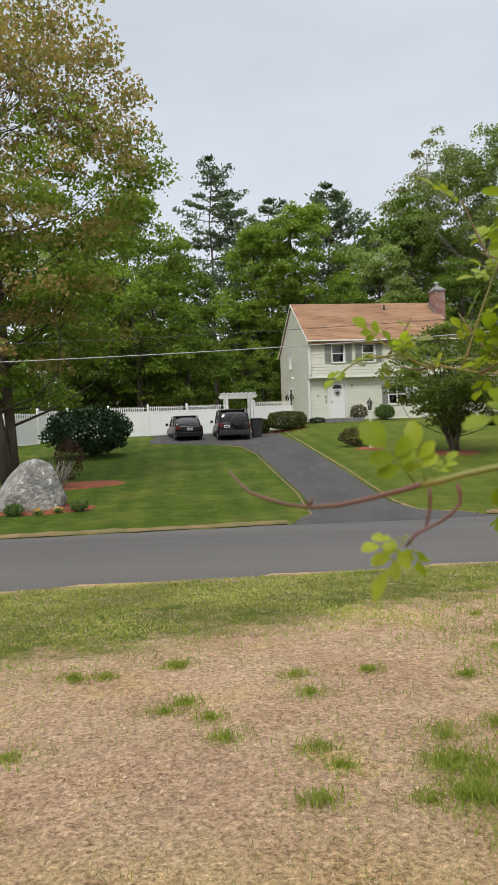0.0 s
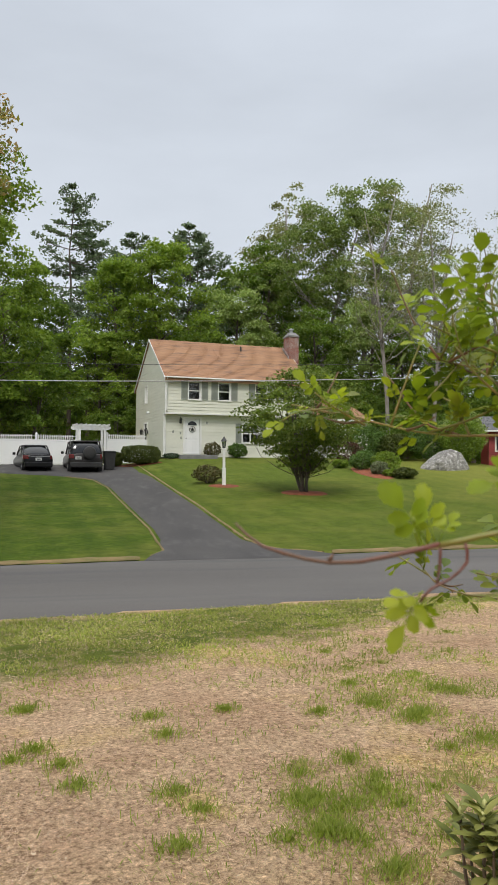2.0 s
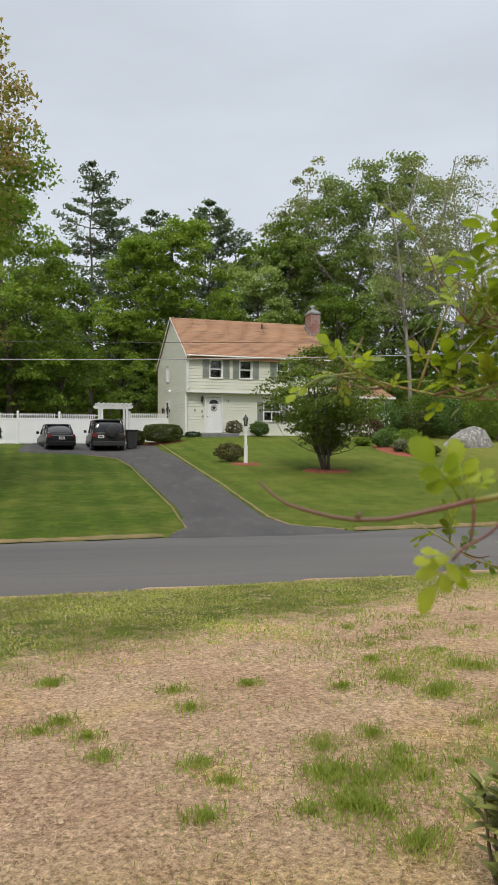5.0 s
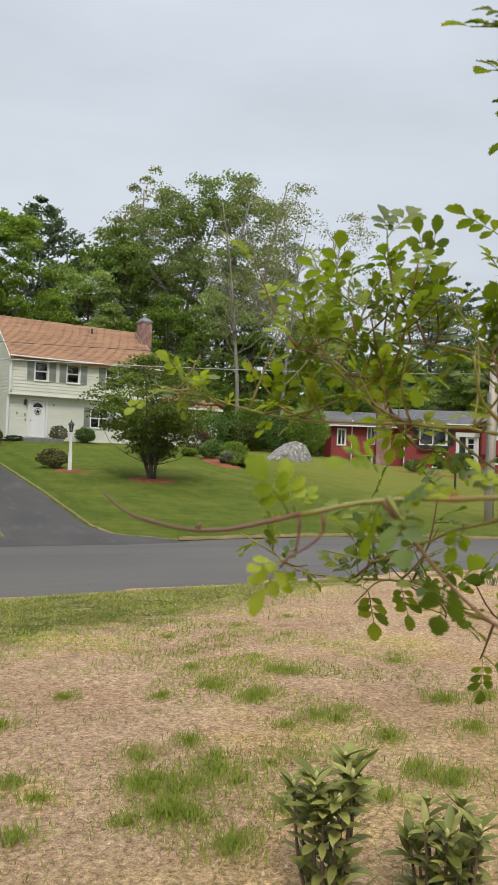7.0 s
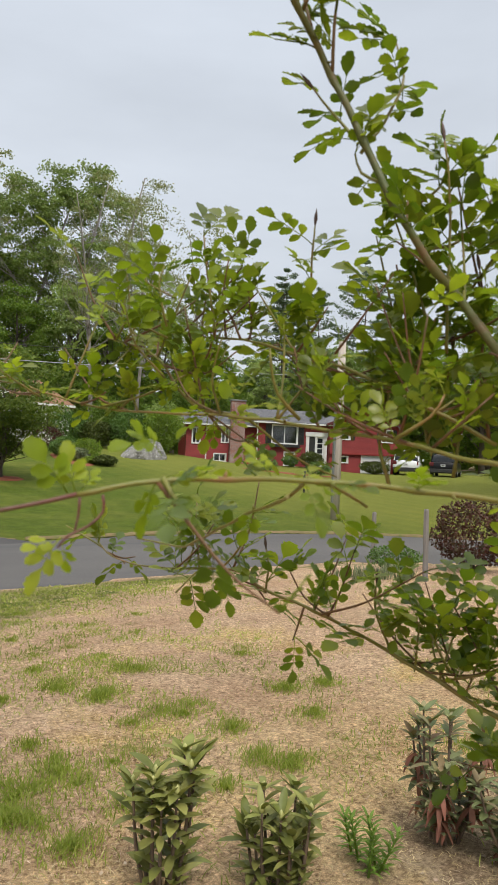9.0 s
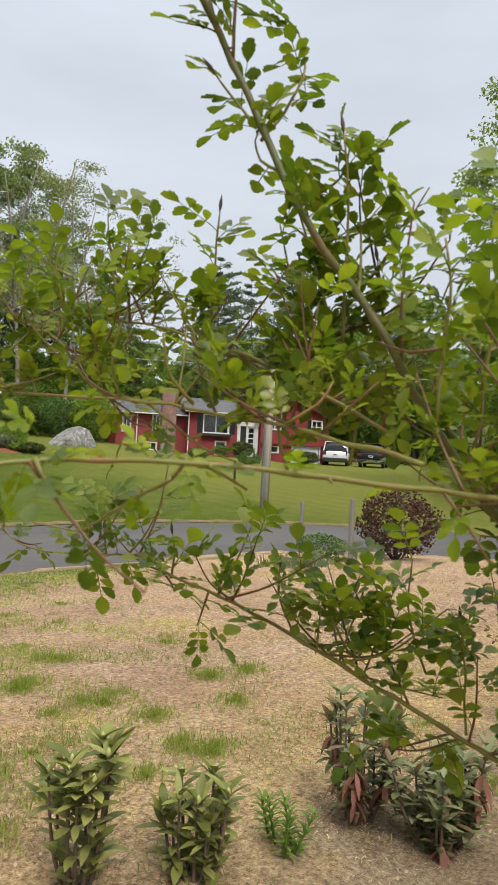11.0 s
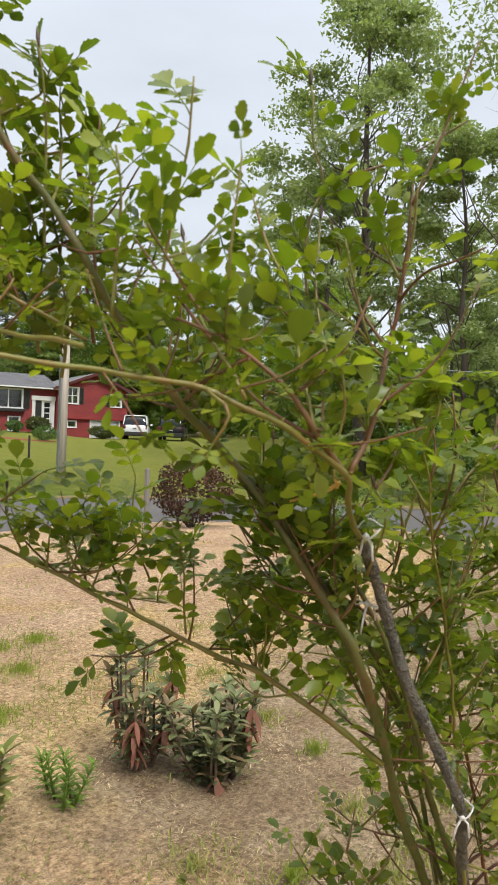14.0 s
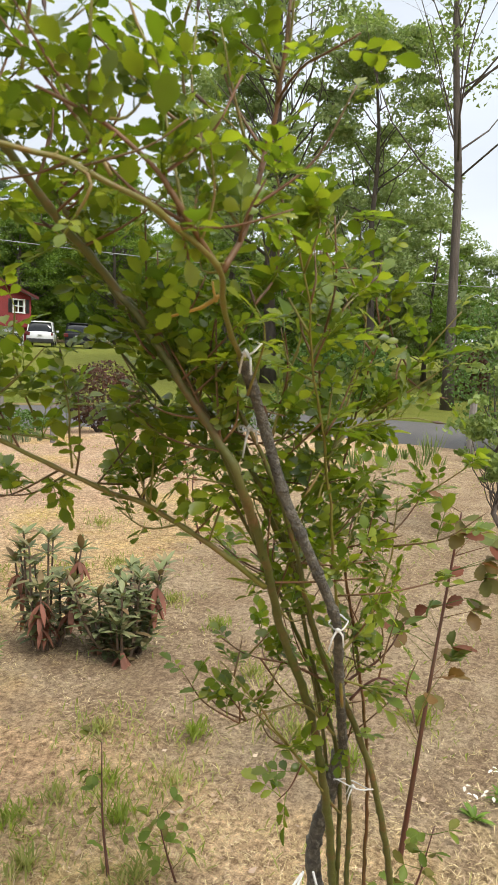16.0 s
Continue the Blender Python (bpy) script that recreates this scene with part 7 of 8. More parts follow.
cane("shoot", (0.0020, 0.0010), [(0.840, 0.494, 1.217), (0.830, 0.497, 1.311), (0.817, 0.497, 1.377)], bare=0.2, gap=0.04, top=3, big=1.0, twigs=1)
cane("shoot", (0.0020, 0.0010), [(0.495, 0.204, 1.559), (0.486, 0.171, 1.534), (0.484, 0.205, 1.485)], bare=0.2, gap=0.04, top=2, big=0.6, twigs=0)
cane("shoot", (0.0020, 0.0010), [(0.840, 0.388, 1.466), (0.785, 0.418, 1.511), (0.736, 0.441, 1.547)], bare=0.2, gap=0.04, top=3, big=1.0, twigs=1)
cane("shoot", (0.0020, 0.0010), [(0.827, 0.557, 1.286), (0.790, 0.565, 1.373), (0.790, 0.564, 1.449)], bare=0.2, gap=0.04, top=3, big=1.0, twigs=1)
cane("shoot", (0.0020, 0.0010), [(0.751, 0.640, 1.306), (0.726, 0.666, 1.364), (0.678, 0.718, 1.403)], bare=0.2, gap=0.04, top=3, big=1.0, twigs=1)
cane("shoot", (0.0020, 0.0010), [(0.714, 0.720, 1.323), (0.680, 0.718, 1.385), (0.673, 0.709, 1.423)], bare=0.2, gap=0.04, top=3, big=1.0, twigs=0)
cane("shoot", (0.0020, 0.0010), [(0.571, 0.841, 1.395), (0.572, 0.838, 1.438), (0.568, 0.841, 1.459)], bare=0.2, gap=0.04, top=3, big=1.0, twigs=0)
cane("shoot", (0.0020, 0.0010), [(0.542, 0.908, 1.421), (0.507, 0.920, 1.421), (0.468, 0.935, 1.386)], bare=0.2, gap=0.04, top=3, big=1.0, twigs=0)
cane("shoot", (0.0020, 0.0010), [(0.233, 0.339, 1.583), (0.256, 0.336, 1.580), (0.283, 0.330, 1.564)], bare=0.2, gap=0.04, top=2, big=0.6, twigs=0)
cane("shoot", (0.0020, 0.0010), [(0.135, 0.358, 1.580), (0.136, 0.345, 1.570), (0.145, 0.339, 1.560)], bare=0.2, gap=0.04, top=2, big=0.6, twigs=0)
cane("shoot", (0.0020, 0.0010), [(0.283, 0.764, 1.649), (0.304, 0.761, 1.675), (0.284, 0.786, 1.695)], bare=0.2, gap=0.04, top=2, big=0.6, twigs=0)
cane("shoot", (0.0020, 0.0010), [(0.352, 0.499, 1.635), (0.327, 0.503, 1.657), (0.315, 0.498, 1.698)], bare=0.2, gap=0.04, top=2, big=0.6, twigs=0)
cane("shoot", (0.0020, 0.0010), [(0.400, 0.418, 1.618), (0.416, 0.394, 1.639), (0.428, 0.386, 1.660)], bare=0.2, gap=0.04, top=2, big=0.6, twigs=0)
cane("shoot", (0.0014, 0.0007), [(0.308, 0.690, 1.730), (0.261, 0.698, 1.747), (0.226, 0.704, 1.765)], bare=0.4, gap=0.05, top=2, big=0.8)
cane("shoot", (0.0014, 0.0007), [(0.292, 0.663, 1.681), (0.258, 0.669, 1.714), (0.242, 0.671, 1.759)], bare=0.4, gap=0.05, top=2, big=0.8)
cane("shoot", (0.0014, 0.0007), [(0.338, 0.734, 1.787), (0.307, 0.739, 1.799), (0.283, 0.743, 1.812)], bare=0.4, gap=0.05, top=2, big=0.75)
cane("shoot", (0.0014, 0.0007), [(0.206, 0.822, 1.661), (0.170, 0.818, 1.678), (0.141, 0.812, 1.698)], bare=0.4, gap=0.05, top=2, big=0.7)
cane("shoot", (0.0014, 0.0007), [(0.166, 0.828, 1.680), (0.125, 0.826, 1.676), (0.103, 0.820, 1.662)], bare=0.4, gap=0.05, top=2, big=0.6)
cane("shoot", (0.0014, 0.0007), [(0.281, 0.644, 1.733), (0.270, 0.645, 1.776), (0.275, 0.643, 1.798)], bare=0.4, gap=0.05, top=2, big=0.8)
cane("shoot", (0.0011, 0.0007), [(0.110, 0.394, 1.568), (0.110, 0.394, 1.557), (0.098, 0.392, 1.548), (0.085, 0.389, 1.542), (0.079, 0.390, 1.534)], bare=2, tip="red")
cane("shoot", (0.0011, 0.0007), [(0.095, 0.397, 1.567), (0.094, 0.397, 1.555), (0.090, 0.393, 1.543)], bare=2, tip="red")
cane("shoot", (0.0030, 0.0014), [(0.760, 0.204, 1.468), (0.756, 0.228, 1.453), (0.744, 0.264, 1.441)], bare=2, tip="gold")
cane("shoot", (0.0022, 0.0012), [(0.758, 0.206, 1.461), (0.756, 0.210, 1.474), (0.756, 0.212, 1.484)], bare=2, tip="gold")
cane("shoot", (0.0090, 0.0060), [(0.884, 0.226, 1.371), (0.910, 0.221, 1.338), (0.923, 0.217, 1.313)], bare=2, tip="red")
# more canes of the bundle, beside and behind the main one
cane("cane", (0.0066, 0.0026), [(1.478, 0.218, -0.030), (1.462, 0.222, 0.200), (1.335, 0.190, 0.530), (1.254, 0.200, 0.750), (1.126, 0.208, 0.945), (0.985, 0.196, 1.140), (0.925, 0.222, 1.262), (0.886, 0.262, 1.352), (0.850, 0.302, 1.440)], bare=0.7, twigs=4)
cane("cane", (0.0058, 0.0022), [(1.500, 0.262, -0.030), (1.490, 0.268, 0.210), (1.360, 0.252, 0.560), (1.275, 0.262, 0.780), (1.165, 0.285, 0.960), (1.040, 0.300, 1.120), (0.960, 0.335, 1.235), (0.900, 0.385, 1.330), (0.860, 0.430, 1.400)], bare=0.6, twigs=7)
cane("cane", (0.0050, 0.0018), [(1.515, 0.200, -0.030), (1.500, 0.195, 0.240), (1.400, 0.175, 0.560), (1.315, 0.180, 0.800), (1.235, 0.190, 1.000), (1.160, 0.195, 1.150), (1.090, 0.190, 1.280), (1.020, 0.180, 1.390)], bare=0.6, twigs=6, tip="brown")


def young_leaf(foot, tip, face, size, kind):
    """One young leaf with its leaflets close together, from foot towards tip."""
    foot, tip = Vector(foot) - ROSE_AT, Vector(tip) - ROSE_AT
    x = (tip - foot).normalized()
    y = Vector(face).cross(x).normalized()
    m = Matrix((x, y, x.cross(y))).transposed().to_4x4()
    sprays.append((Matrix.Translation(foot) @ m @ Matrix.Scale(size, 4), kind, rose))


# young leaves at the tip of the near branch
young_leaf((0.088, 0.398, 1.567), (0.068, 0.396, 1.593), (-0.5, -0.55, 0.75), 0.6, 7)
young_leaf((0.094, 0.402, 1.568), (0.088, 0.407, 1.598), (-0.5, -0.55, 0.75), 0.51, 8)
young_leaf((0.099, 0.406, 1.568), (0.113, 0.413, 1.583), (-0.5, -0.55, 0.75), 0.33, 9)
young_leaf((0.081, 0.39, 1.541), (0.061, 0.389, 1.51), (-0.5, -0.55, 0.75), 0.57, 8)
young_leaf((0.083, 0.392, 1.539), (0.089, 0.399, 1.521), (-0.5, -0.55, 0.75), 0.33, 10)
young_leaf((0.08, 0.39, 1.54), (0.058, 0.384, 1.536), (-0.5, -0.55, 0.75), 0.36, 9)
young_leaf((0.155, 0.405, 1.605), (0.127, 0.4, 1.603), (-0.5, -0.55, 0.75), 0.54, 7)
young_leaf((0.157, 0.405, 1.595), (0.133, 0.399, 1.615), (-0.5, -0.55, 0.75), 0.48, 10)
young_leaf((0.112, 0.828, 1.669), (0.09, 0.822, 1.652), (-0.5, -0.55, 0.75), 0.54, 9)
young_leaf((0.15, 0.821, 1.692), (0.125, 0.815, 1.717), (-0.5, -0.55, 0.75), 0.6, 7)
young_leaf((0.206, 0.822, 1.661), (0.215, 0.809, 1.692), (-0.5, -0.55, 0.75), 0.3, 8)
young_leaf((0.238, 0.702, 1.741), (0.194, 0.7, 1.74), (-0.5, -0.55, 0.75), 0.54, 8)


def finish_leaves():
    """The leaves over the open yard as parts, the rest joined."""
    order = sorted(sprays, key=lambda s: s[0].translation.x)
    for m, kind, holder in order[:300]:
        o = new("leaf", LEAF_KINDS[kind])
        o.parent = holder
        o.matrix_local = m
    allv, allf, off = [], [], 0
    data = []
    for me in LEAF_KINDS:
        v = np.empty(3 * len(me.vertices))
        me.vertices.foreach_get("co", v)
        data.append((v.reshape(-1, 3), [tuple(p.vertices) for p in me.polygons]))
    for m, kind, holder in order[300:]:
        v, f = data[kind]
        a = np.array(m)
        allv.append(v @ a[:3, :3].T + a[:3, 3])
        allf += [tuple(i + off for i in q) for q in f]
        off += len(v)
    me = bpy.data.meshes.new("leaves")
    me.from_pydata(np.concatenate(allv).tolist(), [], allf)
    me.polygons.foreach_set("use_smooth", [True] * len(me.polygons))
    me.materials.append(ROSE_LEAVES)
    o = new("leaves", me)
    o.parent = rose
    tagged(o, kind="stuff")
    return len(order)


finish_leaves()


def tie(x, y, z, r, turns, tilt, seed):
    """A loop of string with a knot and two loose ends."""
    rng = random.Random(seed)
    c = Vector((x, y, z)) - ROSE_AT
    pts = [c + Vector((r * math.cos(a), r * math.sin(a), tilt * math.cos(a) + 0.003 * math.sin(3 * a))) for a in [2 * math.pi * k / 20 * turns for k in range(21)]]
    m = Mesh().tube(pts, 0.0013, 5)
    k = c + Vector((-r, -r * 0.3, -tilt))
    m.add([k + Vector(q) * 0.006 for q in ((1, 0, 0), (-1, 0, 0), (0, 1, 0), (0, -1, 0), (0, 0, 1), (0, 0, -1))], [(0, 2, 4), (2, 1, 4), (1, 3, 4), (3, 0, 4), (2, 0, 5), (1, 2, 5), (3, 1, 5), (0, 3, 5)])
    for s in range(2):
        e = any_turn(rng) * 0.012
        m.tube([k, k + e + Vector((-0.006, -0.004, -0.006)), k + e * 1.5 + Vector((-0.008, -0.004, -0.026))], [0.0018, 0.0016, 0.0013], 5)
    return m.ob("string_tie", STRING, rose, "white string tie", smooth=True)


tie(0.813, 0.190, 1.410, 0.017, 1.0, 0.008, 1)
tie(0.909, 0.229, 1.293, 0.020, 1.0, -0.006, 2)
tie(1.046, 0.132, 0.988, 0.015, 1.0, 0.006, 3)
tie(1.330, 0.180, 0.545, 0.040, 1.0, -0.021, 4)
m = Mesh()
for p in ([(1.38, 0.30, 0.265), (1.36, 0.37, 0.13), (1.32, 0.44, 0.0)], [(1.39, 0.30, 0.265), (1.38, 0.34, 0.12), (1.38, 0.37, 0.0)], [(1.40, 0.28, 0.265), (1.44, 0.26, 0.13), (1.48, 0.25, 0.0)]):
    m.tube([Vector(q) - ROSE_AT for q in p], 0.003, 5)
m.ob("string_stay", STRING, rose, "white string stays tied round the base", smooth=True)


# ---------------------------------------------------------------- plants of the near yard
RHODO = foliage("rhododendron_leaves", [(0.125, 0.142, 0.032), (0.175, 0.190, 0.046), (0.270, 0.262, 0.078), (0.150, 0.165, 0.042)], 0.38, 0.15, 6.0)
RHODO_DARK = foliage("dull_rhododendron_leaves", [(0.110, 0.135, 0.052), (0.155, 0.175, 0.072), (0.215, 0.228, 0.110), (0.20, 0.125, 0.065)], 0.45, 0.15, 6.0)
DEAD_LEAF = foliage("withered_brown_leaves", [(0.26, 0.105, 0.070), (0.20, 0.085, 0.055), (0.32, 0.15, 0.095)], 0.6, 0.2, 6.0)
RED_LEAF = foliage("bronze_young_leaves", [(0.17, 0.055, 0.03), (0.15, 0.09, 0.03), (0.11, 0.14, 0.03), (0.10, 0.15, 0.03)], 0.45, 0.35, 6.0)
SUCKER_LEAF = foliage("sucker_leaves", [(0.11, 0.16, 0.022), (0.15, 0.20, 0.03), (0.15, 0.12, 0.03)], 0.45, 0.4, 6.0)
LILY = foliage("lily_leaves", [(0.115, 0.195, 0.026), (0.155, 0.240, 0.036), (0.130, 0.210, 0.030)], 0.4, 0.3, 6.0)
IRIS = foliage("iris_leaves", [(0.120, 0.175, 0.050), (0.165, 0.215, 0.075), (0.20, 0.24, 0.09)], 0.5, 0.3, 6.0)
STEM_BROWN = surface("brown_woody_stem", (0.17, 0.115, 0.075), (0.11, 0.075, 0.05), 0.8, 9, 60, 0.5, 0.003)
BUD_GREEN = surface("yellow_green_bud", (0.42, 0.40, 0.16), (0.36, 0.36, 0.12), 0.5, 30, 90, 0.1, 0.002)
TAG = surface("white_plant_tag", (0.76, 0.76, 0.74), (0.68, 0.68, 0.66), 0.5, 20, 90, 0.1, 0.001)


def blade_leaf(m, base, ahead, up, length, width, droop=0.25, rows=6):
    """A long leaf with a folded rib, bending down towards its tip."""
    ahead, up = Vector(ahead).normalized(), Vector(up)
    side = ahead.cross(up)
    side = side.normalized() if side.length > 1e-4 else Vector((1, 0, 0))
    up = side.cross(ahead)
    v, f = [], []
    for k in range(rows + 1):
        s = k / rows
        w = max(width * 0.5 * math.sin(math.pi * min(1, s * 0.93 + 0.06)) ** 0.8, 0.0004)
        c = Vector(base) + ahead * length * s * (1 - 0.25 * droop * s) - Vector((0, 0, 1)) * droop * length * s * s
        v += [c + side * w + up * w * 0.3, c, c - side * w + up * w * 0.3]
    for k in range(rows):
        a, b = 3 * k, 3 * k + 3
        f += [(a, a + 1, b + 1, b), (a + 1, a + 2, b + 2, b + 1)]
    m.add(v, f)


def rhododendron(m4, stems, h, spread, seed, leaf, label, length=0.115, dead=0.0, bud=True):
    rng = random.Random(seed)
    t = thing("rhododendron", m4, label, "shrub")
    live, withered = Mesh(), Mesh()
    for s in range(stems):
        a = 2 * math.pi * s / stems + rng.uniform(-0.4, 0.4)
        q = spread * rng.uniform(0.25, 1.0)
        top = Vector((q * math.cos(a), q * math.sin(a), h * rng.uniform(0.35 if dead else 0.55, 1.0)))
        root = Vector((0.05 * math.cos(a), 0.05 * math.sin(a), -0.03))
        mid_ = (root + top) / 2 + Vector((0.1 * q * math.cos(a), 0.1 * q * math.sin(a), -0.02))
        path = spline([root, mid_, top], 0.03)
        Mesh().tube(path, [0.009 - 0.005 * k / (len(path) - 1) for k in range(len(path))], 6).ob("stem", STEM_BROWN, t, smooth=True)
        tiers = [(1.0, 8), (0.9, 6)] + [(f, 5) for f in (0.76, 0.62, 0.46, 0.3) if rng.random() < 0.8] if dead else [(1.0, 6), (0.93, 4)] + [(f, 3) for f in (0.8, 0.66, 0.5, 0.3) if rng.random() < 0.65]
        for f, n in tiers:
            p = path[min(len(path) - 1, int(f * (len(path) - 1)))]
            lost = dead and 0.25 < f < 0.95 and rng.random() < dead
            for k in range(n):
                b = 2 * math.pi * k / n + rng.uniform(-0.3, 0.3)
                rise = rng.uniform(0.2, 1.5) if f > 0.95 else rng.uniform(0.0, 0.8)
                way = Vector((math.cos(b), math.sin(b), -0.8 if lost else rise))
                ln = length * rng.uniform(0.7, 1.15)
                blade_leaf(withered if lost else live, p + Vector((0, 0, rng.uniform(-0.015, 0.015))), way, (0, 0, 1), ln, ln * rng.uniform(0.26, 0.36), 0.5 if lost else rng.uniform(0.0, 0.28))
        if bud:
            b = [(0.002, 0), (0.009, 0.008), (0.011, 0.018), (0.007, 0.03), (0.001, 0.038)]
            Mesh().lathe(b, 7, path[-1]).ob("bud", BUD_GREEN, t, "plump yellow-green bud", smooth=True)
    live.ob("leaves", leaf, t, smooth=True)
    if withered.v:
        withered.ob("withered_leaves", DEAD_LEAF, t, "drooping withered brown leaves", smooth=True)
    return t


rhododendron(on(1.25, 2.34), 12, 0.50, 0.15, 5, RHODO, "young rhododendron with yellow-green buds in dry grass", 0.125)
rhododendron(on(1.63, 2.12), 12, 0.34, 0.15, 6, RHODO, "low young rhododendron with yellow-green buds in dry grass", 0.115)
rhododendron(on(2.60, 1.72), 26, 0.40, 0.27, 7, RHODO_DARK, "tired rhododendron with withered brown leaves on bare soil", 0.088, 0.10, False)
rhododendron(on(2.47, 2.06), 13, 0.60, 0.17, 8, RHODO_DARK, "leggy rhododendron with drooping brown leaves and a white tag", 0.095, 0.16, False)
tg = Mesh().box((-0.012, -0.001, 0.0), (0.012, 0.001, 0.13), 0.0004)
tg = tg.ob("plant_tag", TAG)
tg.matrix_world = pose(2.50, 2.05, 0.02, 8, 12, 40)
tagged(tg, "white plastic plant tag stuck beside the shrub", "plant tag")


def lily_clump(x, y, stems, h, seed):
    rng = random.Random(seed)
    t = thing("lily_clump", on(x, y), "clump of leafy green lily shoots in bare soil", "plant")
    for s in range(stems):
        m = Mesh()
        b = Vector((rng.gauss(0, 0.05), rng.gauss(0, 0.05), -0.01))
        e = b + Vector((rng.gauss(0, 0.03), rng.gauss(0, 0.03), h * rng.uniform(0.7, 1.0)))
        st = Mesh().tube([b, (b + e) / 2, e], [0.006, 0.005, 0.003], 6)
        for k in range(34):
            p = b.lerp(e, 0.15 + 0.85 * k / 33)
            a = 2.4 * k
            blade_leaf(m, p, (math.cos(a), math.sin(a), 0.5 + 0.8 * k / 33), (0, 0, 1), rng.uniform(0.06, 0.1), 0.013, 0.35, 4)
        st.ob("shoot", LILY, t, smooth=True)
        tagged(m.ob("leaves", LILY, t, smooth=True), kind="stuff")
    return t


lily_clump(2.02, 2.05, 5, 0.22, 3)


def iris_clump(x, y, n, h, seed, leaf, name, label):
    """Upright sword leaves from one root."""
    rng = random.Random(seed)
    m = Mesh()
    for k in range(n):
        a = rng.uniform(0, 6.28)
        q = rng.uniform(0, 0.10)
        blade_leaf(m, (q * math.cos(a), q * math.sin(a), -0.02), (0.35 * math.cos(a), 0.35 * math.sin(a), 1), (math.cos(a), math.sin(a), 0), h * rng.uniform(0.55, 1.1), 0.017, rng.uniform(0.0, 0.15), 4)
    o = m.ob(name, leaf, None, smooth=True)
    o.matrix_world = on(x, y)
    return tagged(o, label, "plant", "plants of the roadside bed")


for k in range(13):
    iris_clump(8.6 + 0.33 * k + 0.3 * math.sin(5 * k), 2.75 - 0.06 * k + 0.45 * math.sin(3 * k), 20, 0.36 + 0.12 * math.sin(7 * k), 700 + k, IRIS, "iris_clump", "clump of upright green iris leaves in the garden bed")
for k in range(12):
    iris_clump(7.9 + 0.17 * (k % 6) + 0.08 * math.sin(4 * k), 8.45 + 0.4 * (k // 6) - 0.06 * (k % 6), 26, 0.30 + 0.06 * math.sin(6 * k), 730 + k, SAGE, "lavender_clump", "low grey-green lavender clump in the roadside bed")


def young_rose(x, y, pts, seed, label, start=0.22, big=1.0, every=3, young=RED_LEAF):
    """A single reddish cane with few leaves."""
    rng = random.Random(seed)
    base = Vector((x, y, height(x, y)))
    t = thing("young_rose", Matrix.Translation(base), label, "rose")
    path = spline([Vector(p) - base for p in pts], 0.02)
    n = len(path)
    Mesh().tube(path, [(0.0085 - 0.006 * k / (n - 1)) * min(1.0, 0.2 + pts[-1][2]) for k in range(n)], 8).ob("cane", CANE_RED, t, smooth=True)
    leaf = Mesh()
    for k in range(int(n * start), n, every):
        for s in range(2):
            a = rng.uniform(0, 6.28)
            d = Vector((math.cos(a), math.sin(a), 0.5))
            p = path[k] + d * rng.uniform(0.03, 0.09) * big
            leaf.tube([path[k], p], [0.0012, 0.0008], 4)
            for j in range(3):
                b = a + (j - 1) * 0.9
                leaf.add(*leaflet(rng.uniform(0.035, 0.05) * big, rng.uniform(0.022, 0.03) * big, p, (math.cos(b), math.sin(b), rng.uniform(-0.7, 0.9)), (rng.uniform(-0.8, 0.8), rng.uniform(-0.8, 0.8), 1)))
    leaf.ob("leaves", young, t, "bronze and green young leaves" if young is RED_LEAF else "fresh green young leaves", smooth=True)
    return t


young_rose(1.90, 0.21, [(1.90, 0.21, 0.0), (1.87, 0.17, 0.42), (1.93, 0.15, 0.75), (1.96, 0.13, 1.0)], 2, "single reddish young rose cane with bronze leaves", 0.5, 1.35, 2)
young_rose(1.42, 0.86, [(1.42, 0.86, 0.0), (1.44, 0.90, 0.16), (1.47, 0.93, 0.34)], 6, "thin bare twig with a few green leaves", 0.3, 0.7, 4, SUCKER_LEAF)
young_rose(1.50, 0.70, [(1.50, 0.70, 0.0), (1.47, 0.72, 0.12), (1.46, 0.74, 0.22)], 7, "short leafy rose sucker by the big bush", 0.2, 0.8, 2, SUCKER_LEAF)
young_rose(1.62, 0.14, [(1.62, 0.14, 0.0), (1.64, 0.10, 0.16), (1.68, 0.08, 0.28)], 8, "short leafy rose sucker by the big bush", 0.2, 0.8, 2, SUCKER_LEAF)
young_rose(5.3, 1.6, [(5.3, 1.6, 0), (5.35, 1.55, 0.4), (5.3, 1.5, 0.8)], 9, "bare thorny rose cane in the far bed")
young_rose(4.4, 2.4, [(4.4, 2.4, 0), (4.35, 2.45, 0.35), (4.45, 2.5, 0.7)], 10, "thin rose cane in bare soil")
young_rose(5.0, 2.9, [(5.0, 2.9, 0), (5.05, 2.95, 0.4), (4.95, 3.0, 0.85)], 11, "thin rose cane in bare soil")


# ---------------------------------------------------------------- grass, straw and litter of the yard
STRAW = foliage("dry_straw_blades", [(0.365, 0.233, 0.163), (0.57, 0.397, 0.288), (0.465, 0.31, 0.222), (0.68, 0.515, 0.405), (0.52, 0.388, 0.22), (0.22, 0.132, 0.092)], 0.8, 0.15, 0.8)
GOLD_STRAW = foliage("golden_straw_blades", [(0.38, 0.27, 0.13), (0.58, 0.45, 0.24), (0.48, 0.37, 0.18), (0.68, 0.56, 0.34), (0.24, 0.16, 0.085)], 0.8, 0.15, 0.8)
GRASS = foliage("green_grass_blades", [(0.165, 0.215, 0.030), (0.225, 0.275, 0.045), (0.330, 0.350, 0.085), (0.190, 0.240, 0.036)], 0.55, 0.5, 0.8)
PALE_GRASS = foliage("yellow_green_grass_blades", [(0.30, 0.305, 0.085), (0.22, 0.255, 0.055), (0.46, 0.38, 0.17), (0.165, 0.215, 0.042)], 0.6, 0.4, 0.8)
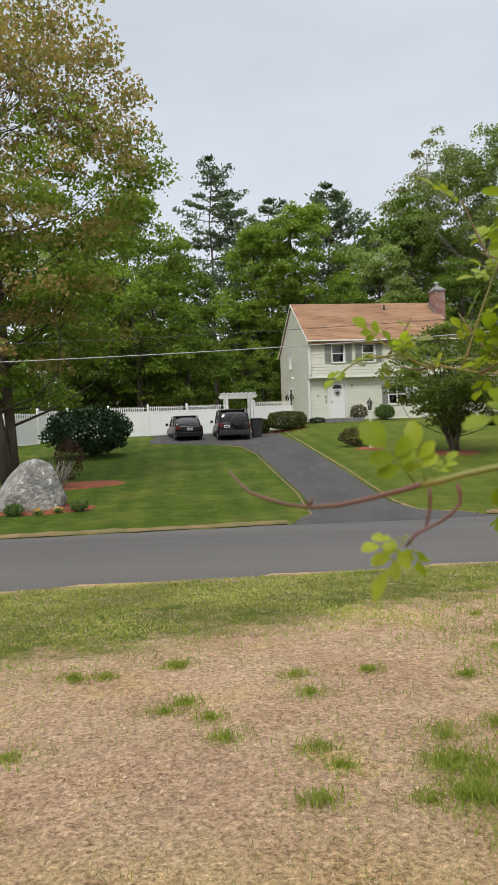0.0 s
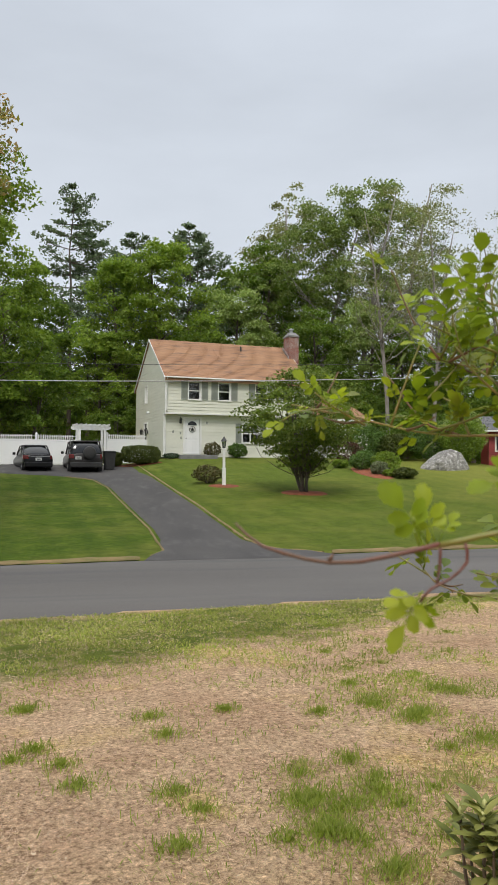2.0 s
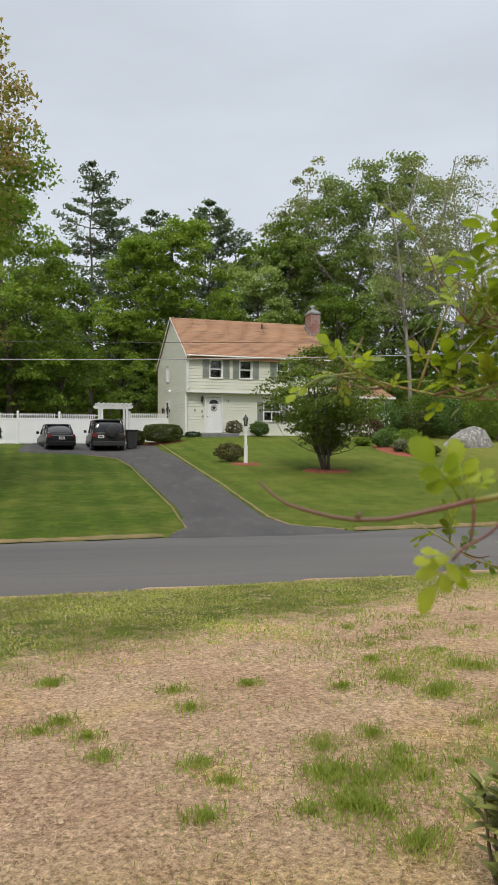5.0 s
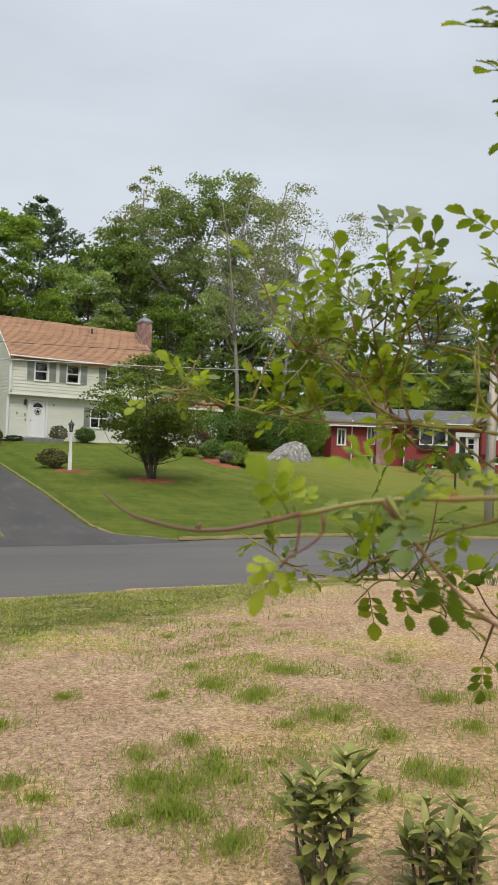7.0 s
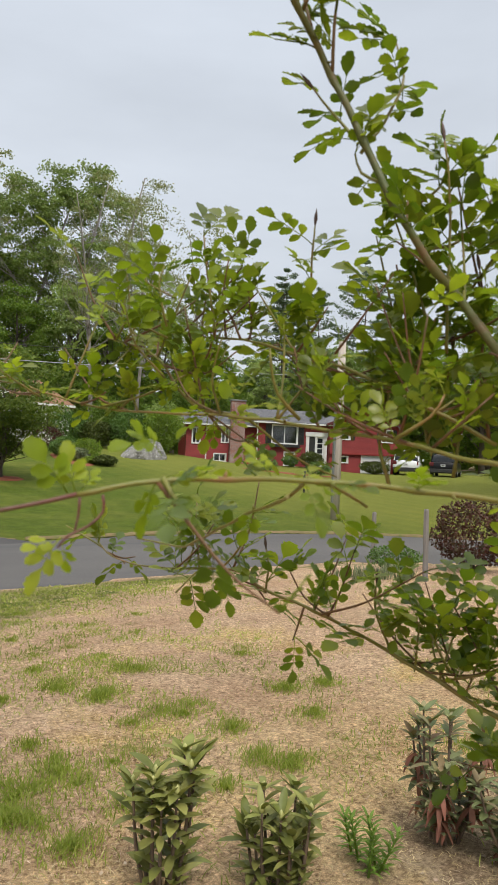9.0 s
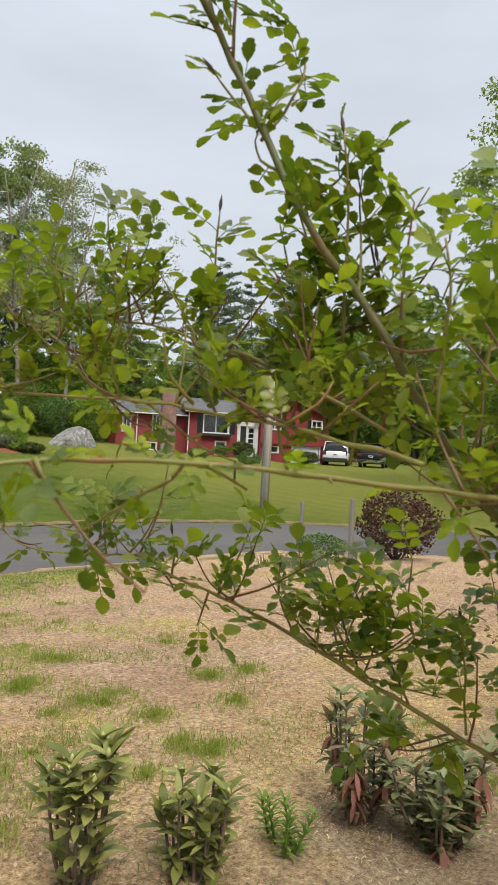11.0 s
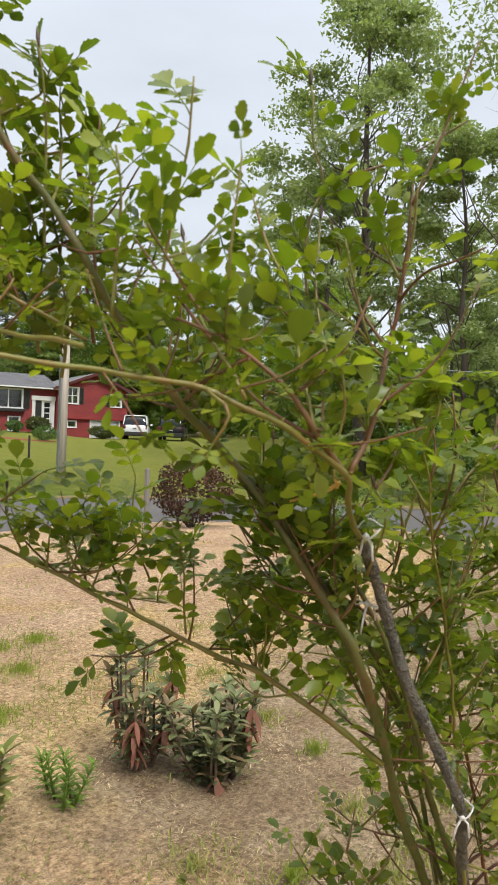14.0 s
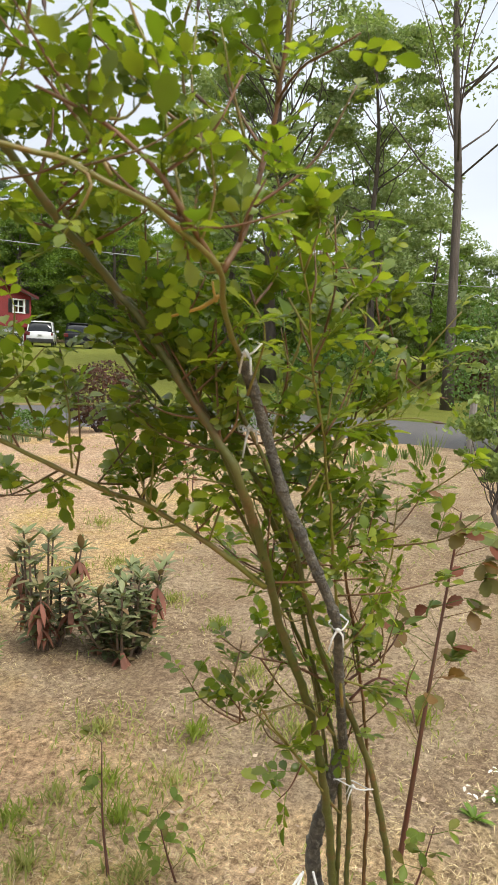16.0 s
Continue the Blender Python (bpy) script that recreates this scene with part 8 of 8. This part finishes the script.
LITTER = foliage("pale_dead_leaf_litter", [(0.34, 0.23, 0.14), (0.45, 0.35, 0.25), (0.26, 0.15, 0.09)], 0.8, 0.1, 3.0)


def blades(x, y, length, width, lift, rng, z=None, bend=0.3):
    """Grass blades as slim kites: from foot to tip, lift is the rise over the run."""
    n = len(x)
    z = land(x, y) if z is None else z
    a = rng.uniform(0, 2 * math.pi, n)
    run = length / np.sqrt(1 + lift ** 2)
    d = np.stack([np.cos(a), np.sin(a), np.zeros(n)], -1)
    s = np.stack([-np.sin(a), np.cos(a), np.zeros(n)], -1) * (width / 2)[:, None]
    b = np.stack([x, y, z], -1)
    tip = b + d * run[:, None] + np.array([0, 0, 1]) * (run * lift)[:, None]
    mid_ = b + (tip - b) * 0.5 + np.array([0, 0, 1]) * (bend * length * 0.25)[:, None]
    v = np.stack([b, mid_ + s, tip, mid_ - s], 1).reshape(-1, 3)
    return v, np.arange(4 * n).reshape(n, 4)


def in_yard(n, rng, near=0.9, far=11.5, power=1.0):
    """Points of the yard, thicker close by."""
    r = near + (far - near) * rng.uniform(size=n) ** power
    a = np.radians(rng.uniform(-22, 92, n))
    x, y = r * np.sin(a), r * np.cos(a)
    keep = verge(x, y)[0] > 0.05
    return x[keep], y[keep]


def patchiness(x, y, scale, shift):
    return np.array([noise.noise(Vector((p * scale + shift, q * scale, shift))) for p, q in zip(x, y)])


def build_yard_cover():
    rng = np.random.default_rng(17)
    x, y = in_yard(185000, rng)
    soil = ease((x - 1.6) / 0.9) * ease((2.6 - y + 0.1 * x) / 1.0)
    keep = rng.uniform(size=len(x)) > soil * 0.62
    x, y = x[keep], y[keep]
    n, r = len(x), np.hypot(x, y)
    v, f = blades(x, y, rng.uniform(0.015, 0.052, n), 0.0011 + 0.00055 * r * rng.uniform(0.6, 1.3, n), rng.uniform(0.01, 0.28, n), rng, bend=rng.uniform(0.05, 0.3, n))
    v[:, 2] += 0.005
    gold = np.maximum(np.clip((x - 0.4) / 2.6, 0.08, 0.9) * np.clip((5.0 - y) / 2.5, 0.15, 1), 0.85 * np.clip((3.3 - y) / 0.9, 0, 1)) > rng.uniform(size=n)
    quads = v.reshape(-1, 4, 3)
    for mask, mat, label in ((~gold, STRAW, "dry pinkish dead grass lying over the yard"), (gold, GOLD_STRAW, "dry yellow dead grass lying over the yard")):
        w = quads[mask].reshape(-1, 3)
        tagged(card_object("dry_straw", w, np.arange(len(w)).reshape(-1, 4), mat, None), label, "straw", kind="stuff")
    # living grass: a strip by the road, patches, thin everywhere
    x, y = in_yard(190000, rng, 1.0)
    g = verge(x, y)[0]
    strip = ease((4.9 - 0.45 * x - g) / 2.2)
    strip = np.maximum(strip, 0.8 * ease((1.5 - g) / 1.2))
    pn = patchiness(x, y, 1.6, 3.0) + 0.5 * patchiness(x, y, 4.0, 9.0)
    spot = 0.55 * np.exp(-(((x - 1.1) / 0.75) ** 2 + ((y - 3.3) / 0.55) ** 2)) + 1.1 * np.exp(-(((x - 2.4) / 1.1) ** 2 + ((y - 5.8) / 1.6) ** 2)) + 0.6 * np.exp(-(((x - 2.6) / 0.9) ** 2 + ((y - 3.3) / 0.6) ** 2))
    want = strip * ease((pn + 0.55) / 0.5) + spot * ease((pn + 0.15) / 0.3) * 0.9 + 0.05 * ease((pn + 0.1) / 0.3) + 0.16 * ease((pn - 0.1) / 0.3) * ease((3.4 - np.hypot(x, y)) / 1.5)
    keep = rng.uniform(size=len(x)) < want
    xs, ys, st = x[keep], y[keep], (strip * rng.uniform(0.3, 1.2, len(strip)))[keep]
    pale = (st > 0.72) | ((rng.uniform(size=len(st)) < 0.5) & (np.hypot(xs, ys) < 2.9))
    for mask, mat, name, label in ((~pale, GRASS, "green_grass", "short green grass growing in patches"), (pale, PALE_GRASS, "yellowing_grass", "yellowing grass in a strip along the road")):
        a, b = xs[mask], ys[mask]
        n, r = len(a), np.hypot(a, b)
        v, f = blades(a, b, rng.uniform(0.03, 0.065, n), 0.0028 + 0.0009 * r, rng.uniform(0.3, 1.6, n), rng, bend=rng.uniform(0.1, 0.5, n))
        tagged(card_object(name, v, f, mat), label, "grass", kind="stuff")
    # broken pale leaf litter
    x, y = in_yard(900, rng, 1.0, 8)
    v, f = cards(np.stack([x, y, land(x, y) + 0.012], -1), 0.024, rng, up=2.5, fold=0.1)
    tagged(card_object("leaf_litter", v, f, LITTER), "scattered pale dead leaves and chips", "litter", kind="stuff")


build_yard_cover()


def grass_clump(x, y, r, count, h, seed, mat=GRASS, label="tuft of fresh green grass in dried-out lawn"):
    rng = np.random.default_rng(seed)
    q = np.abs(rng.normal(size=count)) * r * 0.5
    a = rng.uniform(0, 2 * math.pi, count)
    px, py = q * np.cos(a), q * np.sin(a) * 0.8
    v, f = blades(px, py, h * rng.uniform(0.5, 1.15, count), rng.uniform(0.004, 0.008, count), rng.uniform(0.5, 2.4, count), rng, np.zeros(count), rng.uniform(0.2, 0.7, count))
    o = card_object("grass_tuft", v, f, mat)
    o.matrix_world = on(x, y)
    return tagged(o, label, "grass", "grass tufts", "stuff")


for k, (x, y) in enumerate(((-0.31, 4.21), (-0.22, 3.90), (-0.59, 4.34), (-0.48, 4.49), (0.23, 4.98), (0.30, 4.59), (0.74, 5.04), (0.28, 3.71), (0.37, 3.51), (0.24, 3.16), (0.95, 3.83), (0.88, 3.47), (0.92, 3.24), (1.28, 3.53))):
    grass_clump(x, y, 0.15 + 0.04 * (k % 3), 230, 0.056 + 0.010 * (k % 2), 300 + k)
for k, (x, y) in enumerate(((0.99, 3.12), (1.07, 2.79), (0.71, 3.13), (1.37, 4.83), (1.78, 4.94), (1.98, 4.63), (-0.63, 5.31), (1.28, 3.96), (1.92, 4.02), (0.95, 3.52), (3.48, 5.13), (3.18, 4.11), (3.53, 4.09), (2.41, 3.63))):
    grass_clump(x, y, 0.15 + 0.04 * (k % 3), 230, 0.056 + 0.010 * (k % 2), 314 + k)
for k, (x, y) in enumerate(((2.36, 3.00), (2.30, 3.20), (1.79, 4.94), (1.95, 4.58), (2.52, 5.12), (2.18, 4.12), (2.28, 4.01), (1.92, 2.96), (3.02, 3.61), (-1.32, 5.08), (-1.10, 5.11), (-1.32, 3.71), (-0.62, 5.34), (0.90, 3.15))):
    grass_clump(x, y, 0.15 + 0.04 * (k % 3), 230, 0.056 + 0.010 * (k % 2), 328 + k)
for k, (x, y) in enumerate(((1.82, 5.05), (2.05, 4.67), (2.48, 5.21), (1.81, 5.51), (2.83, 7.03), (3.56, 7.36), (2.47, 8.12), (2.41, 4.16), (3.62, 5.32), (3.19, 4.16), (3.55, 4.12), (3.0, 3.56), (2.45, 3.7), (1.33, 3.7), (1.13, 3.42), (1.0, 3.36), (1.74, 3.64), (2.27, 3.1), (2.45, 3.08), (1.08, 2.83))):
    grass_clump(x, y, 0.20 + 0.07 * (k % 3), 190, 0.046 + 0.010 * (k % 2), 360 + k, PALE_GRASS if k % 4 == 0 else GRASS)
for k, (x, y) in enumerate(((0.99, 3.94), (1.06, 3.42), (1.33, 3.64), (1.33, 3.37), (1.58, 3.52), (1.79, 3.55), (0.87, 3.17), (0.84, 3.53), (1.03, 3.03), (1.41, 3.01), (1.08, 2.84), (1.87, 5.1), (2.05, 4.72), (2.42, 5.22), (1.96, 5.97), (2.32, 6.11), (2.43, 5.66), (3.11, 6.41), (1.98, 6.68))):
    grass_clump(x, y, 0.20 + 0.07 * (k % 3), 190, 0.046 + 0.010 * (k % 2), 400 + k, PALE_GRASS if k % 5 == 0 else GRASS)
for k, (x, y) in enumerate(((1.62, 0.98), (1.45, 1.25), (1.75, 1.12), (2.15, 1.05), (1.25, 0.72), (2.6, 0.75), (3.1, 1.5), (3.9, 0.9), (3.4, 2.7), (2.7, 0.35), (2.25, 0.5), (4.4, 1.2))):
    grass_clump(x, y, 0.10 + 0.04 * (k % 3), 120, 0.07, 500 + k)
for k, (x, y) in enumerate(((1.33, 1.07), (1.60, 1.20), (1.85, 0.95), (1.45, 0.80), (2.0, 1.35), (1.25, 1.35), (1.15, 1.6), (0.9, 1.9), (2.35, 0.75), (2.7, 1.1), (3.0, 0.8), (0.4, 2.2), (-0.1, 2.4), (0.75, 2.35), (-0.5, 2.3), (3.3, 1.9), (3.7, 2.6), (4.5, 3.4))):
    grass_clump(x, y, 0.20 + 0.05 * (k % 3), 190, 0.06, 540 + k, PALE_GRASS, "thin yellowing grass patch in dried-out lawn")


def white_flower(x, y, seed):
    """A low plant with a few white petals."""
    rng = random.Random(seed)
    t = thing("white_flower", on(x, y), "small white-flowered plant on bare soil", "flower")
    leaf, petal = Mesh(), Mesh()
    for k in range(16):
        a = rng.uniform(0, 6.28)
        blade_leaf(leaf, (0, 0, 0), (math.cos(a), math.sin(a), rng.uniform(0.3, 1.5)), (0, 0, 1), rng.uniform(0.05, 0.09), 0.014, 0.3, 4)
    for k in range(8):
        a = rng.uniform(0, 6.28)
        p = Vector((rng.gauss(0, 0.02), rng.gauss(0, 0.02), 0.07 + rng.uniform(0, 0.03)))
        blade_leaf(petal, p, (math.cos(a), math.sin(a), 0.6), (0, 0, 1), 0.022, 0.010, 0.2, 4)
    leaf.ob("leaves", LILY, t, smooth=True)
    tagged(petal.ob("petals", PETAL_WHITE, t, "creamy white petals", smooth=True), kind="stuff")


PETAL_WHITE = foliage("creamy_white_petals", [(0.75, 0.72, 0.62), (0.80, 0.79, 0.74)], 0.6, 0.3, 6.0)
white_flower(2.19, 0.06, 1)
white_flower(2.34, 0.00, 2)
